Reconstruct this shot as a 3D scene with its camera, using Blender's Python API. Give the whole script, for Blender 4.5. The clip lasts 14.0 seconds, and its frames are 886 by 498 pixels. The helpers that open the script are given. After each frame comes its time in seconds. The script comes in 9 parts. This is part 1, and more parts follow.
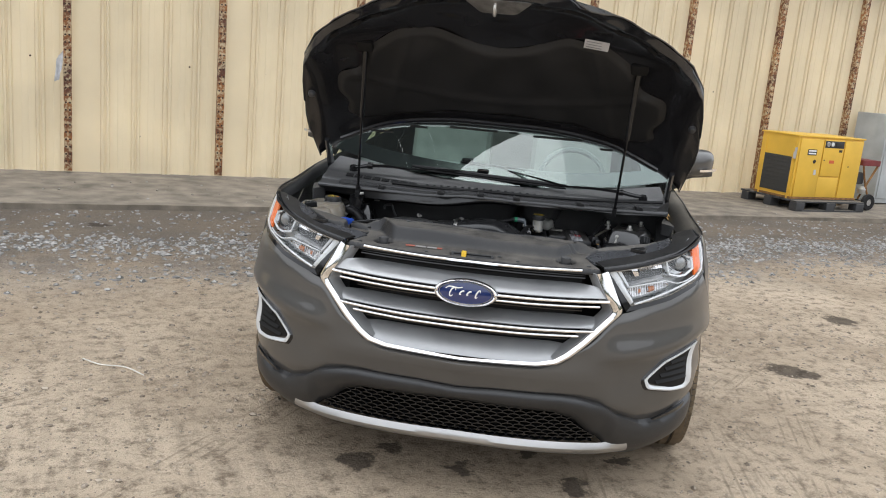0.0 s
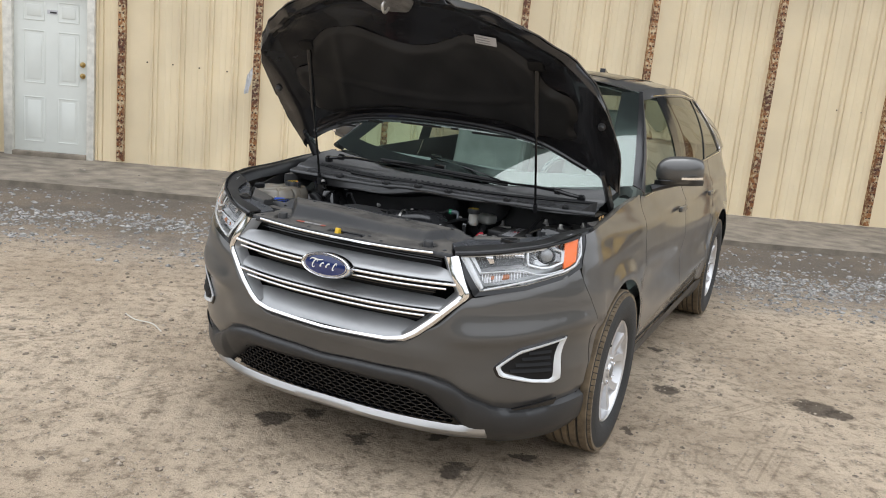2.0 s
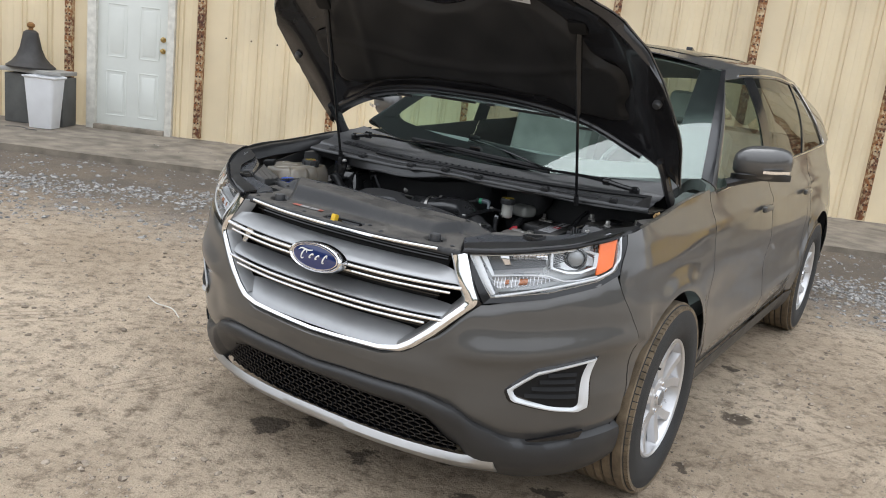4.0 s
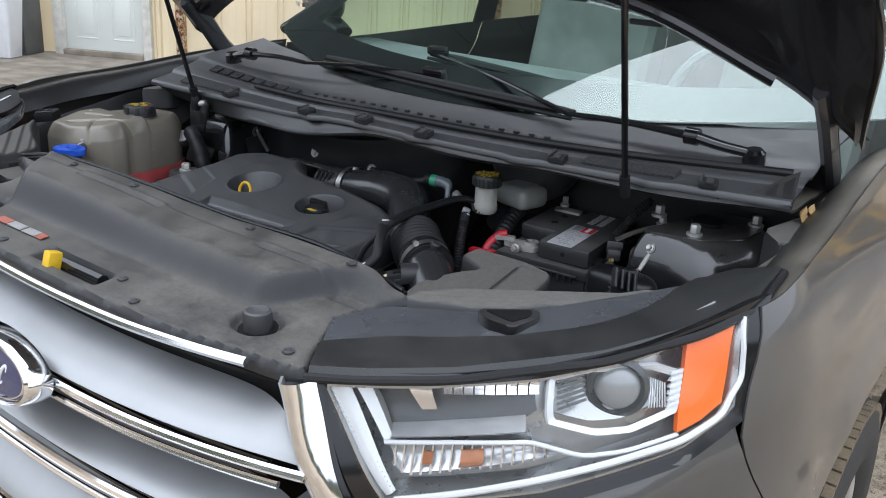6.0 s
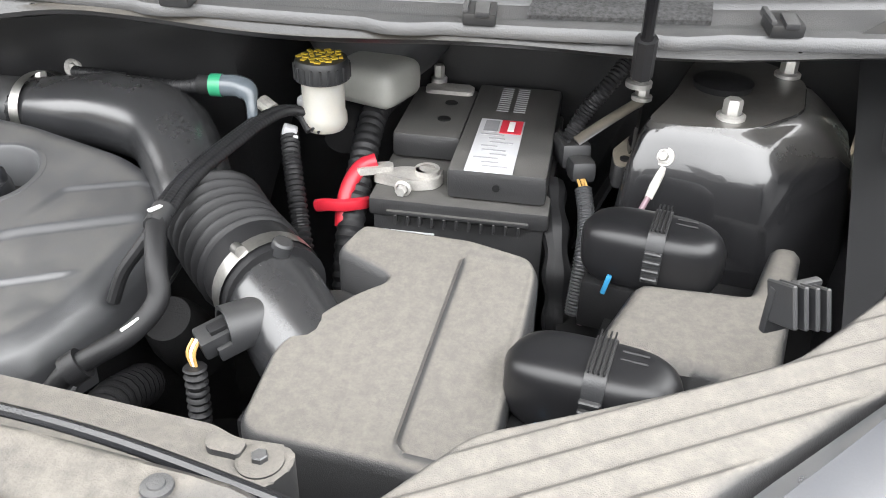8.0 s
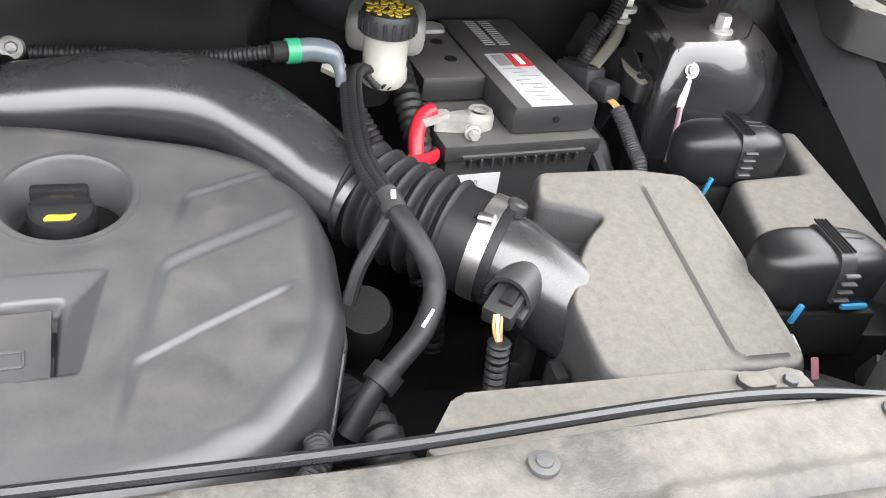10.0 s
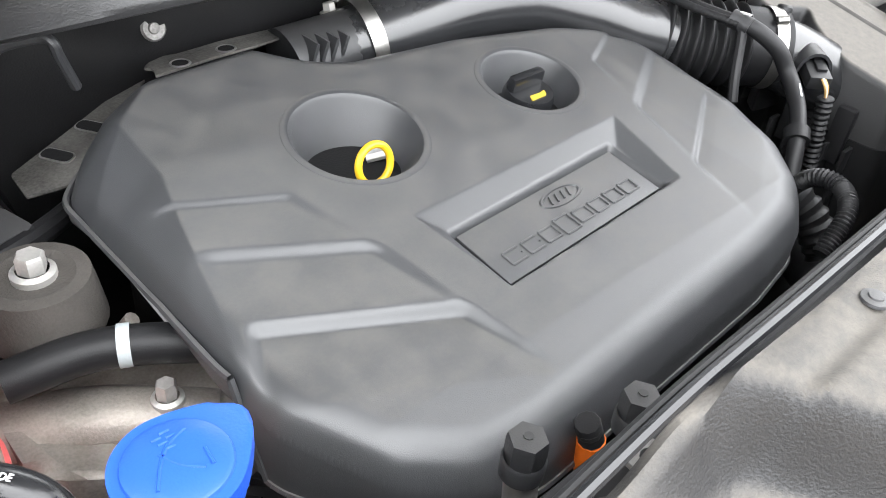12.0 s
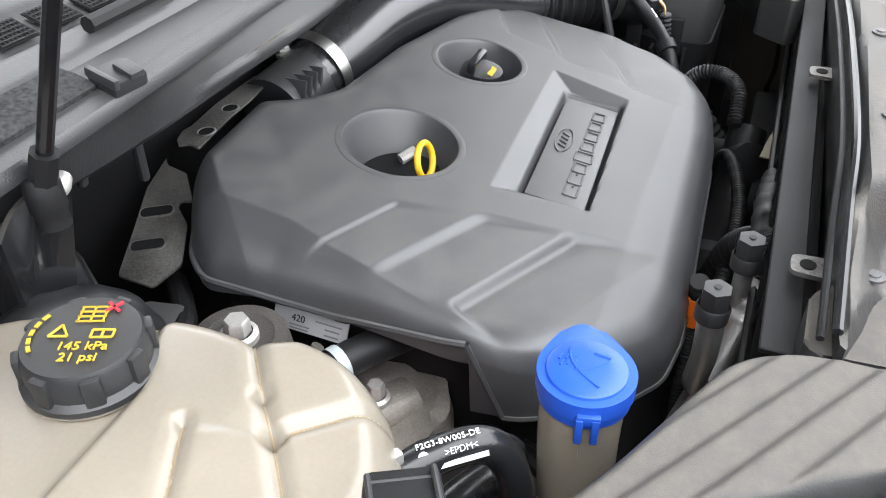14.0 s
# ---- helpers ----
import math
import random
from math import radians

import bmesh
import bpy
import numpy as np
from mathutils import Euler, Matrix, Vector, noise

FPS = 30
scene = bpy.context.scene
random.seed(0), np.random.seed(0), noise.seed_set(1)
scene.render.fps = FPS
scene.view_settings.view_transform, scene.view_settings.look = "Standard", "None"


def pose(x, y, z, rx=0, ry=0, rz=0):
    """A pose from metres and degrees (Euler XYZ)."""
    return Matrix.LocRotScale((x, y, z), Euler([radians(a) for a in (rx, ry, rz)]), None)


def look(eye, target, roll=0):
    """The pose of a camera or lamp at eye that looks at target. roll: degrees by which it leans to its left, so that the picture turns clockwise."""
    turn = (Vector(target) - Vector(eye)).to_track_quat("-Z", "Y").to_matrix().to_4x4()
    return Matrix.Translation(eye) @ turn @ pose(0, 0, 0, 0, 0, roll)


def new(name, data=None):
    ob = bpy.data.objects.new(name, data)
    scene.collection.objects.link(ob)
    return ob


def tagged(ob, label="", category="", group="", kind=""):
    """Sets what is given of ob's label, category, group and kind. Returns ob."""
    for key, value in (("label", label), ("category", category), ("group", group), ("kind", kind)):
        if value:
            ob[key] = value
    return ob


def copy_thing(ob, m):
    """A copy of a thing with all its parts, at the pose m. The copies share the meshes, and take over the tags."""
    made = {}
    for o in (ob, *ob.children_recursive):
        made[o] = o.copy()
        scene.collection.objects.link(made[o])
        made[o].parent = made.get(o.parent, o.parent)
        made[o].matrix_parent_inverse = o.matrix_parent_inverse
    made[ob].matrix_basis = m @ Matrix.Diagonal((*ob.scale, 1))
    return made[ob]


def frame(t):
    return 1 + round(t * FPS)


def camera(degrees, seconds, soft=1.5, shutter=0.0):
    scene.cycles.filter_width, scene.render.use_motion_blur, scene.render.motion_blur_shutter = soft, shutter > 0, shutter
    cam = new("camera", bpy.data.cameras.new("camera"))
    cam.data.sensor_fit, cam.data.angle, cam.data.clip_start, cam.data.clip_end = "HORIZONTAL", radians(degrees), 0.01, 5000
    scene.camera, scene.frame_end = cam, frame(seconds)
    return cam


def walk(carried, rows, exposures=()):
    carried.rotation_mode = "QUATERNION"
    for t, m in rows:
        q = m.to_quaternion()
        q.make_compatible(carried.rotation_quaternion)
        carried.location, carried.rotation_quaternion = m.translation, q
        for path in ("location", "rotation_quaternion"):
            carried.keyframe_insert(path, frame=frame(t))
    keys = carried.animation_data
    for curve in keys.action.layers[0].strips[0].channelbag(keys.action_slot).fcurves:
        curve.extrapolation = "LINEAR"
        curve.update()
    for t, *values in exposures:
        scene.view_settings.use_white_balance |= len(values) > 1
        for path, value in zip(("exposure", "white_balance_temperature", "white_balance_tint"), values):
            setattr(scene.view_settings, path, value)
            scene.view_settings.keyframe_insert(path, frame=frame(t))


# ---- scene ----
cam = camera(55.5, 14.0, 1.0)
METRES, EYE, TURN = 6.5, 1.63, 6.5
ROWS = [
    (0.0, 0.0, 0.0, 0.0, 1.09, -12.29, -5.01),
    (0.5, 0.0626, -0.0029, -0.0, 6.19, -12.12, -5.1),
    (1.0, 0.122, -0.0068, 0.0001, 11.24, -12.09, -5.18),
    (1.5, 0.1779, 0.0051, 0.0002, 15.78, -12.05, -5.31),
    (2.0, 0.2341, 0.0055, -0.0002, 19.55, -12.03, -5.48),
    (2.5, 0.2595, 0.0219, -0.0017, 21.99, -12.04, -5.75),
    (3.0, 0.2719, 0.0283, -0.0019, 23.66, -12.26, -6.02),
    (5.5, 0.1888, 0.2949, -0.0273, 30.36, -17.36, -5.27),
    (6.0, 0.1744, 0.3548, -0.031, 30.33, -19.76, -3.69),
    (6.5, 0.147, 0.4041, -0.0392, 28.06, -22.87, -1.82),
    (7.0, 0.1323, 0.4385, -0.0464, 23.9, -26.09, -0.29),
    (9.5, 0.0445, 0.4631, -0.0514, -16.28, -35.4, -6.53),
    (10.0, 0.0204, 0.4621, -0.0499, -21.7, -35.65, -7.36),
    (10.5, -0.0096, 0.459, -0.0501, -27.2, -36.6, -7.8),
    (11.0, -0.0356, 0.4664, -0.0474, -33.51, -37.23, -7.58),
    (11.5, -0.062, 0.482, -0.0506, -40.61, -37.63, -6.46),
    (12.0, -0.0827, 0.4948, -0.0532, -49.14, -37.89, -4.8),
    (12.5, -0.1041, 0.5055, -0.0528, -58.1, -38.12, -3.07),
    (13.0, -0.1167, 0.5201, -0.0479, -65.83, -38.11, -1.07),
    (13.5, -0.1196, 0.5272, -0.046, -71.76, -37.87, -0.06),
    (14.0, -0.1207, 0.5272, -0.0452, -75.21, -37.27, 0.36),
]
EXPOSURES = [(0, 0.52, 6350, 10), (3, 0.52, 6350, 10), (5.5, 0.60, 6000, 10), (6.0, 0.80, 5950, 10), (6.5, 1.48, 6100, 10), (7, 2.12, 6500, 10), (9.5, 3.05, 6800, 10), (10.5, 2.80, 6700, 10), (12.0, 2.72, 6600, 10), (12.5, 2.75, 6550, 10), (13, 2.52, 6500, 10), (14, 2.40, 6500, 10)]
walk(cam, [(t, pose(0.235, -2.93, EYE, 0, 0, TURN) @ pose(METRES * x, METRES * y, METRES * z, 90 + pitch, roll, yaw)) for t, x, y, z, yaw, pitch, roll in ROWS], EXPOSURES)

# ---- sky and sun: a bright overcast day ----
world = bpy.data.worlds.new("sky")
scene.world = world
world.use_nodes = True
wn = world.node_tree.nodes
wl = world.node_tree.links
sky = wn.new("ShaderNodeTexSky")
sky.sky_type = "NISHITA"
sky.sun_disc = False
sky.sun_elevation, sky.sun_rotation = radians(68), radians(325)
sky.air_density, sky.dust_density, sky.ozone_density = 1.0, 3.0, 1.5
grey = wn.new("ShaderNodeHueSaturation")
grey.inputs["Saturation"].default_value = 0.30
wl.new(sky.outputs[0], grey.inputs["Color"])
# a thick even layer of cloud over it
cloud = wn.new("ShaderNodeMix")
cloud.data_type = "RGBA"
cloud.inputs[0].default_value = 0.86
cloud.inputs[7].default_value = (10.2, 10.5, 10.9, 1)
wl.new(grey.outputs[0], cloud.inputs[6])
# an overcast sky is brightest overhead and a third of that low down
coord, rise, level, shade = wn.new("ShaderNodeTexCoord"), wn.new("ShaderNodeSeparateXYZ"), wn.new("ShaderNodeMapRange"), wn.new("ShaderNodeVectorMath")
wl.new(coord.outputs["Generated"], rise.inputs[0])
wl.new(rise.outputs["Z"], level.inputs["Value"])
level.inputs["To Min"].default_value, level.inputs["To Max"].default_value = 0.50, 1.27
shade.operation = "SCALE"
wl.new(cloud.outputs[2], shade.inputs[0])
wl.new(level.outputs[0], shade.inputs["Scale"])
wl.new(shade.outputs[0], wn["Background"].inputs[0])
wn["Background"].inputs[1].default_value = 0.15
sun = new("sun", bpy.data.lights.new("sun", "SUN"))
sun.data.energy, sun.data.angle, sun.data.color = 0.5, radians(45), (1.0, 0.99, 0.975)
# The sun stands high behind the cloud, over the shed
sun.matrix_world = look((-4.1, 7.0, 17.3), (0, 1.2, 0))

# ---- materials ----
def mat(name, col, rough=0.5, metal=0.0, var=0.15, scale=12.0, bump=0.0, bscale=60.0, coat=0.0, dust=0.0, spec=0.5, dustcol=(0.30, 0.26, 0.20), sub=0.0, dustlow=0.5, dustfrom=0.55, speckle=(13, 85)):
    """A painted, plastic or metal surface with grain at two scales, fine relief and, where it has lain, dust on what faces up."""
    m = bpy.data.materials.new(name)
    m.use_nodes = True
    n, l = m.node_tree.nodes, m.node_tree.links
    b = n["Principled BSDF"]
    b.inputs["Roughness"].default_value, b.inputs["Metallic"].default_value = rough, metal
    b.inputs["Coat Weight"].default_value, b.inputs["Coat Roughness"].default_value = coat, 0.04
    b.inputs["Specular IOR Level"].default_value = spec
    tc = n.new("ShaderNodeTexCoord")
    big, fine = n.new("ShaderNodeTexNoise"), n.new("ShaderNodeTexNoise")
    big.inputs["Scale"].default_value, big.inputs["Detail"].default_value = scale, 6
    fine.inputs["Scale"].default_value, fine.inputs["Detail"].default_value = bscale * 6, 3
    for x in (big, fine):
        l.new(tc.outputs["Object"], x.inputs["Vector"])
    mixv = n.new("ShaderNodeMath")
    mixv.operation = "MULTIPLY_ADD"
    l.new(fine.outputs["Fac"], mixv.inputs[0])
    mixv.inputs[1].default_value = 0.4
    l.new(big.outputs["Fac"], mixv.inputs[2])
    ramp = n.new("ShaderNodeMapRange")
    ramp.inputs["From Min"].default_value, ramp.inputs["From Max"].default_value = 0.45, 0.95
    ramp.inputs["To Min"].default_value, ramp.inputs["To Max"].default_value = 1 - var, 1 + var
    l.new(mixv.outputs[0], ramp.inputs["Value"])
    mul = n.new("ShaderNodeVectorMath")
    mul.operation = "SCALE"
    mul.inputs[0].default_value = col
    l.new(ramp.outputs[0], mul.inputs["Scale"])
    out = mul.outputs[0]
    rvar = n.new("ShaderNodeMapRange")
    rvar.inputs["To Min"].default_value, rvar.inputs["To Max"].default_value = max(rough - 0.08, 0.02), min(rough + 0.12, 1)
    l.new(big.outputs["Fac"], rvar.inputs["Value"])
    rout = rvar.outputs[0]
    if dust > 0:
        geo, sep = n.new("ShaderNodeNewGeometry"), n.new("ShaderNodeSeparateXYZ")
        l.new(geo.outputs["Normal"], sep.inputs[0])
        patch = n.new("ShaderNodeTexNoise")
        patch.inputs["Scale"].default_value, patch.inputs["Detail"].default_value, patch.inputs["Roughness"].default_value = speckle[0], 8, 0.68
        l.new(tc.outputs["Object"], patch.inputs["Vector"])
        pr = n.new("ShaderNodeMapRange")
        pr.inputs["From Min"].default_value, pr.inputs["From Max"].default_value = 0.36, 0.66
        grain = n.new("ShaderNodeTexNoise")
        grain.inputs["Scale"].default_value, grain.inputs["Detail"].default_value, grain.inputs["Roughness"].default_value = speckle[1], 6, 0.75
        l.new(tc.outputs["Object"], grain.inputs["Vector"])
        both = n.new("ShaderNodeMath")
        both.operation = "MULTIPLY_ADD"
        l.new(grain.outputs["Fac"], both.inputs[0])
        both.inputs[1].default_value = 0.55
        less = n.new("ShaderNodeMath")
        less.operation = "SUBTRACT"
        l.new(patch.outputs["Fac"], less.inputs[0])
        less.inputs[1].default_value = 0.275
        l.new(less.outputs[0], both.inputs[2])
        pr.inputs["To Min"].default_value = dustlow
        l.new(both.outputs[0], pr.inputs["Value"])
        up = n.new("ShaderNodeMapRange")
        up.inputs["From Min"].default_value, up.inputs["From Max"].default_value = dustfrom, 1.0
        up.inputs["To Max"].default_value = dust
        l.new(sep.outputs["Z"], up.inputs["Value"])
        amount = n.new("ShaderNodeMath")
        amount.operation = "MULTIPLY"
        l.new(pr.outputs[0], amount.inputs[0])
        l.new(up.outputs[0], amount.inputs[1])
        mx = n.new("ShaderNodeMix")
        mx.data_type = "RGBA"
        l.new(amount.outputs[0], mx.inputs[0])
        l.new(out, mx.inputs[6])
        mx.inputs[7].default_value = (*dustcol, 1)
        out = mx.outputs[2]
        rr = n.new("ShaderNodeMix")
        l.new(amount.outputs[0], rr.inputs[0])
        l.new(rout, rr.inputs[2])
        rr.inputs[3].default_value = 0.9
        rout = rr.outputs[0]
    l.new(out, b.inputs["Base Color"])
    l.new(rout, b.inputs["Roughness"])
    if bump > 0:
        bp = n.new("ShaderNodeBump")
        bp.inputs["Strength"].default_value, bp.inputs["Distance"].default_value = bump, 0.002
        l.new(fine.outputs["Fac"], bp.inputs["Height"])
        l.new(bp.outputs[0], b.inputs["Normal"])
    if sub > 0:
        b.inputs["Subsurface Weight"].default_value, b.inputs["Subsurface Radius"].default_value = sub, (0.02, 0.015, 0.01)
    return m


def glass(name, col=(0.9, 0.95, 0.93), rough=0.0, thin=0.9, ior=1.5):
    """A thin clear pane: part of the light goes straight through, the rest is mirrored by the polished face."""
    m = bpy.data.materials.new(name)
    m.use_nodes = True
    n, l = m.node_tree.nodes, m.node_tree.links
    n.remove(n["Principled BSDF"])
    tr, gl, mx = n.new("ShaderNodeBsdfTransparent"), n.new("ShaderNodeBsdfGlossy"), n.new("ShaderNodeMixShader")
    # both faces of a pane mirror alike: little head on, all of it at a grazing angle
    lw, pw, fr = n.new("ShaderNodeLayerWeight"), n.new("ShaderNodeMath"), n.new("ShaderNodeMath")
    pw.operation, fr.operation = "POWER", "MULTIPLY_ADD"
    l.new(lw.outputs["Facing"], pw.inputs[0])
    pw.inputs[1].default_value = 5.0
    head_on = ((ior - 1) / (ior + 1)) ** 2
    l.new(pw.outputs[0], fr.inputs[0])
    fr.inputs[1].default_value, fr.inputs[2].default_value = 1 - head_on, head_on
    tr.inputs[0].default_value = (*[c * thin for c in col], 1)
    gl.inputs["Roughness"].default_value = rough
    gl.inputs[0].default_value = (*[c ** 0.4 for c in col], 1)
    l.new(fr.outputs[0], mx.inputs[0])
    l.new(tr.outputs[0], mx.inputs[1])
    l.new(gl.outputs[0], mx.inputs[2])
    l.new(mx.outputs[0], n["Material Output"].inputs[0])
    return m


PAINT = mat("grey_metallic_paint", (0.088, 0.086, 0.084), 0.34, 0.42, 0.05, 3, 0.0, 300, coat=0.85, dust=0.03, spec=0.2)
SHINYDUST = mat("dust_smeared_black_plastic", (0.012, 0.012, 0.013), 0.24, 0, 0.2, 10, 0.03, 150, dust=0.26, dustcol=(0.10, 0.096, 0.088), dustlow=0.30, speckle=(12, 160))
# The panel is black; its blue-grey base colour stands in for reflected sky.
GLOSSPANEL = mat("gloss_panel_sky_tint", (0.058, 0.061, 0.068), 0.24, 0, 0.15, 10, 0.0, 150, spec=1.0, coat=0.5, dust=0.03)
CLAD = mat("black_grained_plastic", (0.021, 0.0215, 0.023), 0.40, 0, 0.16, 9, 0.12, 160, dust=0.12, dustcol=(0.16, 0.15, 0.138))
CHROME = mat("chrome", (0.82, 0.82, 0.83), 0.10, 1.0, 0.04, 8)
SATIN = mat("satin_silver_plastic", (0.35, 0.355, 0.36), 0.40, 0.6, 0.06, 14, 0.05, 200)
SKID = mat("grey_silver_bumper_plastic", (0.42, 0.415, 0.41), 0.30, 0.8, 0.08, 10, dust=0.10)
DARK = mat("deep_black_plastic", (0.009, 0.009, 0.0095), 0.6, 0, 0.2, 9, 0.2, 90, spec=0.2)
# Darker, duller copy of the grained plastic: the bay's shade put into its colour.
BAYPLASTIC = mat("shade_dark_bay_plastic", (0.013, 0.013, 0.014), 0.5, 0, 0.2, 12, 0.12, 150, spec=0.25)
GLOSSBLACK = mat("gloss_black", (0.008, 0.008, 0.009), 0.12, 0, 0.1, 9)
BAYPAINT = mat("dusty_black_body_steel", (0.017, 0.017, 0.018), 0.34, 0, 0.3, 14, 0.20, 100, dust=0.50, coat=0.15)
COVER = mat("charcoal_moulded_plastic", (0.038, 0.039, 0.042), 0.41, 0, 0.12, 10, 0.14, 260, dust=0.55, dustcol=(0.118, 0.112, 0.102), spec=0.85, dustfrom=0.955, dustlow=0.25, speckle=(30, 300))
DUSTY = mat("dusty_black_plastic", (0.030, 0.030, 0.031), 0.5, 0, 0.10, 14, 0.28, 190, dust=0.95, dustcol=(0.150, 0.138, 0.122), dustlow=0.62, speckle=(120, 420))
RIBDUST = mat("brown_dusted_plastic", (0.026, 0.026, 0.026), 0.5, 0, 0.12, 14, 0.28, 190, dust=0.9, dustcol=(0.098, 0.088, 0.076), dustlow=0.50, speckle=(60, 300))
OILYDUST = mat("oil_smeared_dusty_plastic", (0.022, 0.022, 0.023), 0.34, 0, 0.2, 9, 0.3, 110, dust=0.95, dustcol=(0.134, 0.123, 0.108), dustlow=0.28, spec=0.35, speckle=(11, 130))
DUCT = mat("satin_grey_black_duct", (0.020, 0.0205, 0.022), 0.20, 0, 0.15, 10, 0.04, 150, dust=0.10, dustcol=(0.11, 0.105, 0.10), spec=0.8)
BATTERY = mat("dusty_battery_plastic", (0.024, 0.024, 0.025), 0.36, 0, 0.2, 14, 0.25, 120, dust=0.70, dustcol=(0.105, 0.10, 0.093), spec=0.7)
RUBBER = mat("black_rubber", (0.012, 0.012, 0.013), 0.46, 0, 0.2, 20, 0.12, 160, spec=0.3)
HOSE = mat("smooth_black_hose", (0.013, 0.0135, 0.015), 0.20, 0, 0.15, 14, 0.06, 150, dust=0.04, dustcol=(0.12, 0.115, 0.11))
DOME = mat("satin_black_cover", (0.010, 0.010, 0.011), 0.33, 0, 0.12, 14, 0.03, 150, spec=0.4)
TYRE = mat("worn_tyre_rubber", (0.022, 0.022, 0.022), 0.75, 0, 0.25, 14, 0.4, 90)
TREAD = mat("dirt_coated_tread", (0.15, 0.115, 0.075), 0.92, 0, 0.45, 16, 0.6, 60)
ALLOY = mat("painted_silver_alloy", (0.62, 0.62, 0.63), 0.28, 0.65, 0.05, 8)
BOLT = mat("zinc_bolt", (0.56, 0.545, 0.52), 0.46, 0.7, 0.2, 30)
BAND = mat("steel_clamp_band", (0.44, 0.43, 0.41), 0.36, 1.0, 0.2, 30)
ALU = mat("cast_aluminium", (0.33, 0.30, 0.27), 0.55, 0.7, 0.35, 22, 0.2, 70)
PIPE = mat("dull_aluminium_pipe", (0.42, 0.41, 0.40), 0.36, 0.9, 0.15, 22)
PLATE = mat("galvanised_heat_shield", (0.30, 0.29, 0.28), 0.5, 0.8, 0.45, 20, 0.5, 60)
SHIELDSTEEL = mat("stained_shield_steel", (0.165, 0.158, 0.148), 0.52, 0.7, 0.55, 16, 0.4, 60)
TANK = mat("yellowed_translucent_plastic", (0.232, 0.206, 0.167), 0.22, 0, 0.08, 9, 0.0, 60, sub=0.45)
CHROMEPIPE = mat("bright_aluminium_pipe", (0.50, 0.49, 0.48), 0.42, 0.9, 0.18, 18, 0.15, 60)
WHITETANK = mat("milky_white_plastic", (0.34, 0.33, 0.30), 0.35, 0, 0.06, 9, sub=0.3)
COOLANT = mat("pink_coolant", (0.55, 0.10, 0.10), 0.3, 0, 0.15, 9)
BLUE = mat("bright_blue_plastic", (0.016, 0.078, 0.47), 0.36, 0, 0.06, 20, 0.1, 100)
LIGHTBLUE = mat("light_blue_plastic", (0.025, 0.18, 0.34), 0.4)
YELLOW = mat("yellow_plastic", (0.64, 0.40, 0.016), 0.35, 0, 0.05)
YPRINT = mat("yellow_print", (0.52, 0.37, 0.035), 0.6)
RED = mat("red_rubber_sleeve", (0.44, 0.016, 0.03), 0.35, 0, 0.1)
REDPRINT = mat("red_print", (0.55, 0.03, 0.05), 0.5)
GREEN = mat("green_plastic", (0.02, 0.22, 0.11), 0.4)
ORANGE = mat("orange_tape", (0.85, 0.16, 0.01), 0.5)
PAPER = mat("white_label", (0.50, 0.50, 0.515), 0.5, 0, 0.04, 30)
INK = mat("black_ink", (0.02, 0.02, 0.02), 0.6)
GREYINK = mat("grey_ink", (0.24, 0.24, 0.25), 0.6)
WHITEINK = mat("white_print", (0.75, 0.75, 0.74), 0.55)
LEAD = mat("lead_terminal", (0.42, 0.405, 0.38), 0.48, 0.45, 0.25, 40, 0.4, 80)
BADGE = mat("deep_blue_enamel", (0.008, 0.02, 0.10), 0.12, 0, 0.05, 9, coat=1.0)
REFLECT = mat("headlamp_reflector", (0.78, 0.78, 0.80), 0.14, 1.0, 0.05, 9)
LAMPBRIGHT = mat("frosted_bright_lamp_body", (0.44, 0.45, 0.455), 0.26, 0.80, 0.08, 20)
LAMPGREY = mat("headlamp_grey_bezel", (0.20, 0.205, 0.21), 0.35, 0.3, 0.05, 9)
WHITELAMP = mat("white_lamp_trim", (0.64, 0.66, 0.68), 0.22, 0.15, 0.03, 9)
AMBER = mat("amber_lens", (0.85, 0.17, 0.03), 0.2, 0, 0.06, 9, sub=0.2)
INTERIOR = mat("dark_cabin_trim", (0.17, 0.178, 0.175), 0.75, 0, 0.2, 9)
SEATCLOTH = mat("grey_seat_cloth", (0.34, 0.34, 0.325), 0.85, 0, 0.2, 9)
PAD = mat("black_hood_insulation", (0.010, 0.010, 0.011), 0.60, 0, 0.35, 7, 0.5, 60)
HOODIN = mat("black_painted_hood_frame", (0.012, 0.012, 0.014), 0.22, 0, 0.2, 6, coat=0.4)
FOAM = mat("grey_foam_strip", (0.055, 0.055, 0.057), 0.95, 0, 0.75, 260, 1.0, 300)
COWL = mat("weathered_black_plastic", (0.033, 0.034, 0.037), 0.34, 0, 0.22, 12, 0.22, 110, dust=0.45, dustcol=(0.125, 0.122, 0.117), spec=0.8)
CLIPGREY = mat("weathered_clip_plastic", (0.036, 0.037, 0.040), 0.36, 0, 0.18, 12, 0.22, 110, dust=0.32, dustcol=(0.15, 0.146, 0.138))
TOWER = mat("glossy_black_steel", (0.012, 0.012, 0.013), 0.17, 0, 0.2, 7, 0.0, 100, dust=0.60, dustcol=(0.12, 0.112, 0.10), coat=0.8)
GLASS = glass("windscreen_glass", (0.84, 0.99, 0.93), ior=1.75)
TINT = glass("tinted_side_glass", (0.62, 0.64, 0.60), 0.0, 0.6)
FRONTGLASS = glass("clear_side_glass", (0.72, 0.86, 0.78), 0.0, 0.9)
LENS = glass("clear_lamp_lens", (0.97, 0.97, 0.97), 0.02, 0.98, ior=1.3)

# ---- building helpers ----
BASE = {}


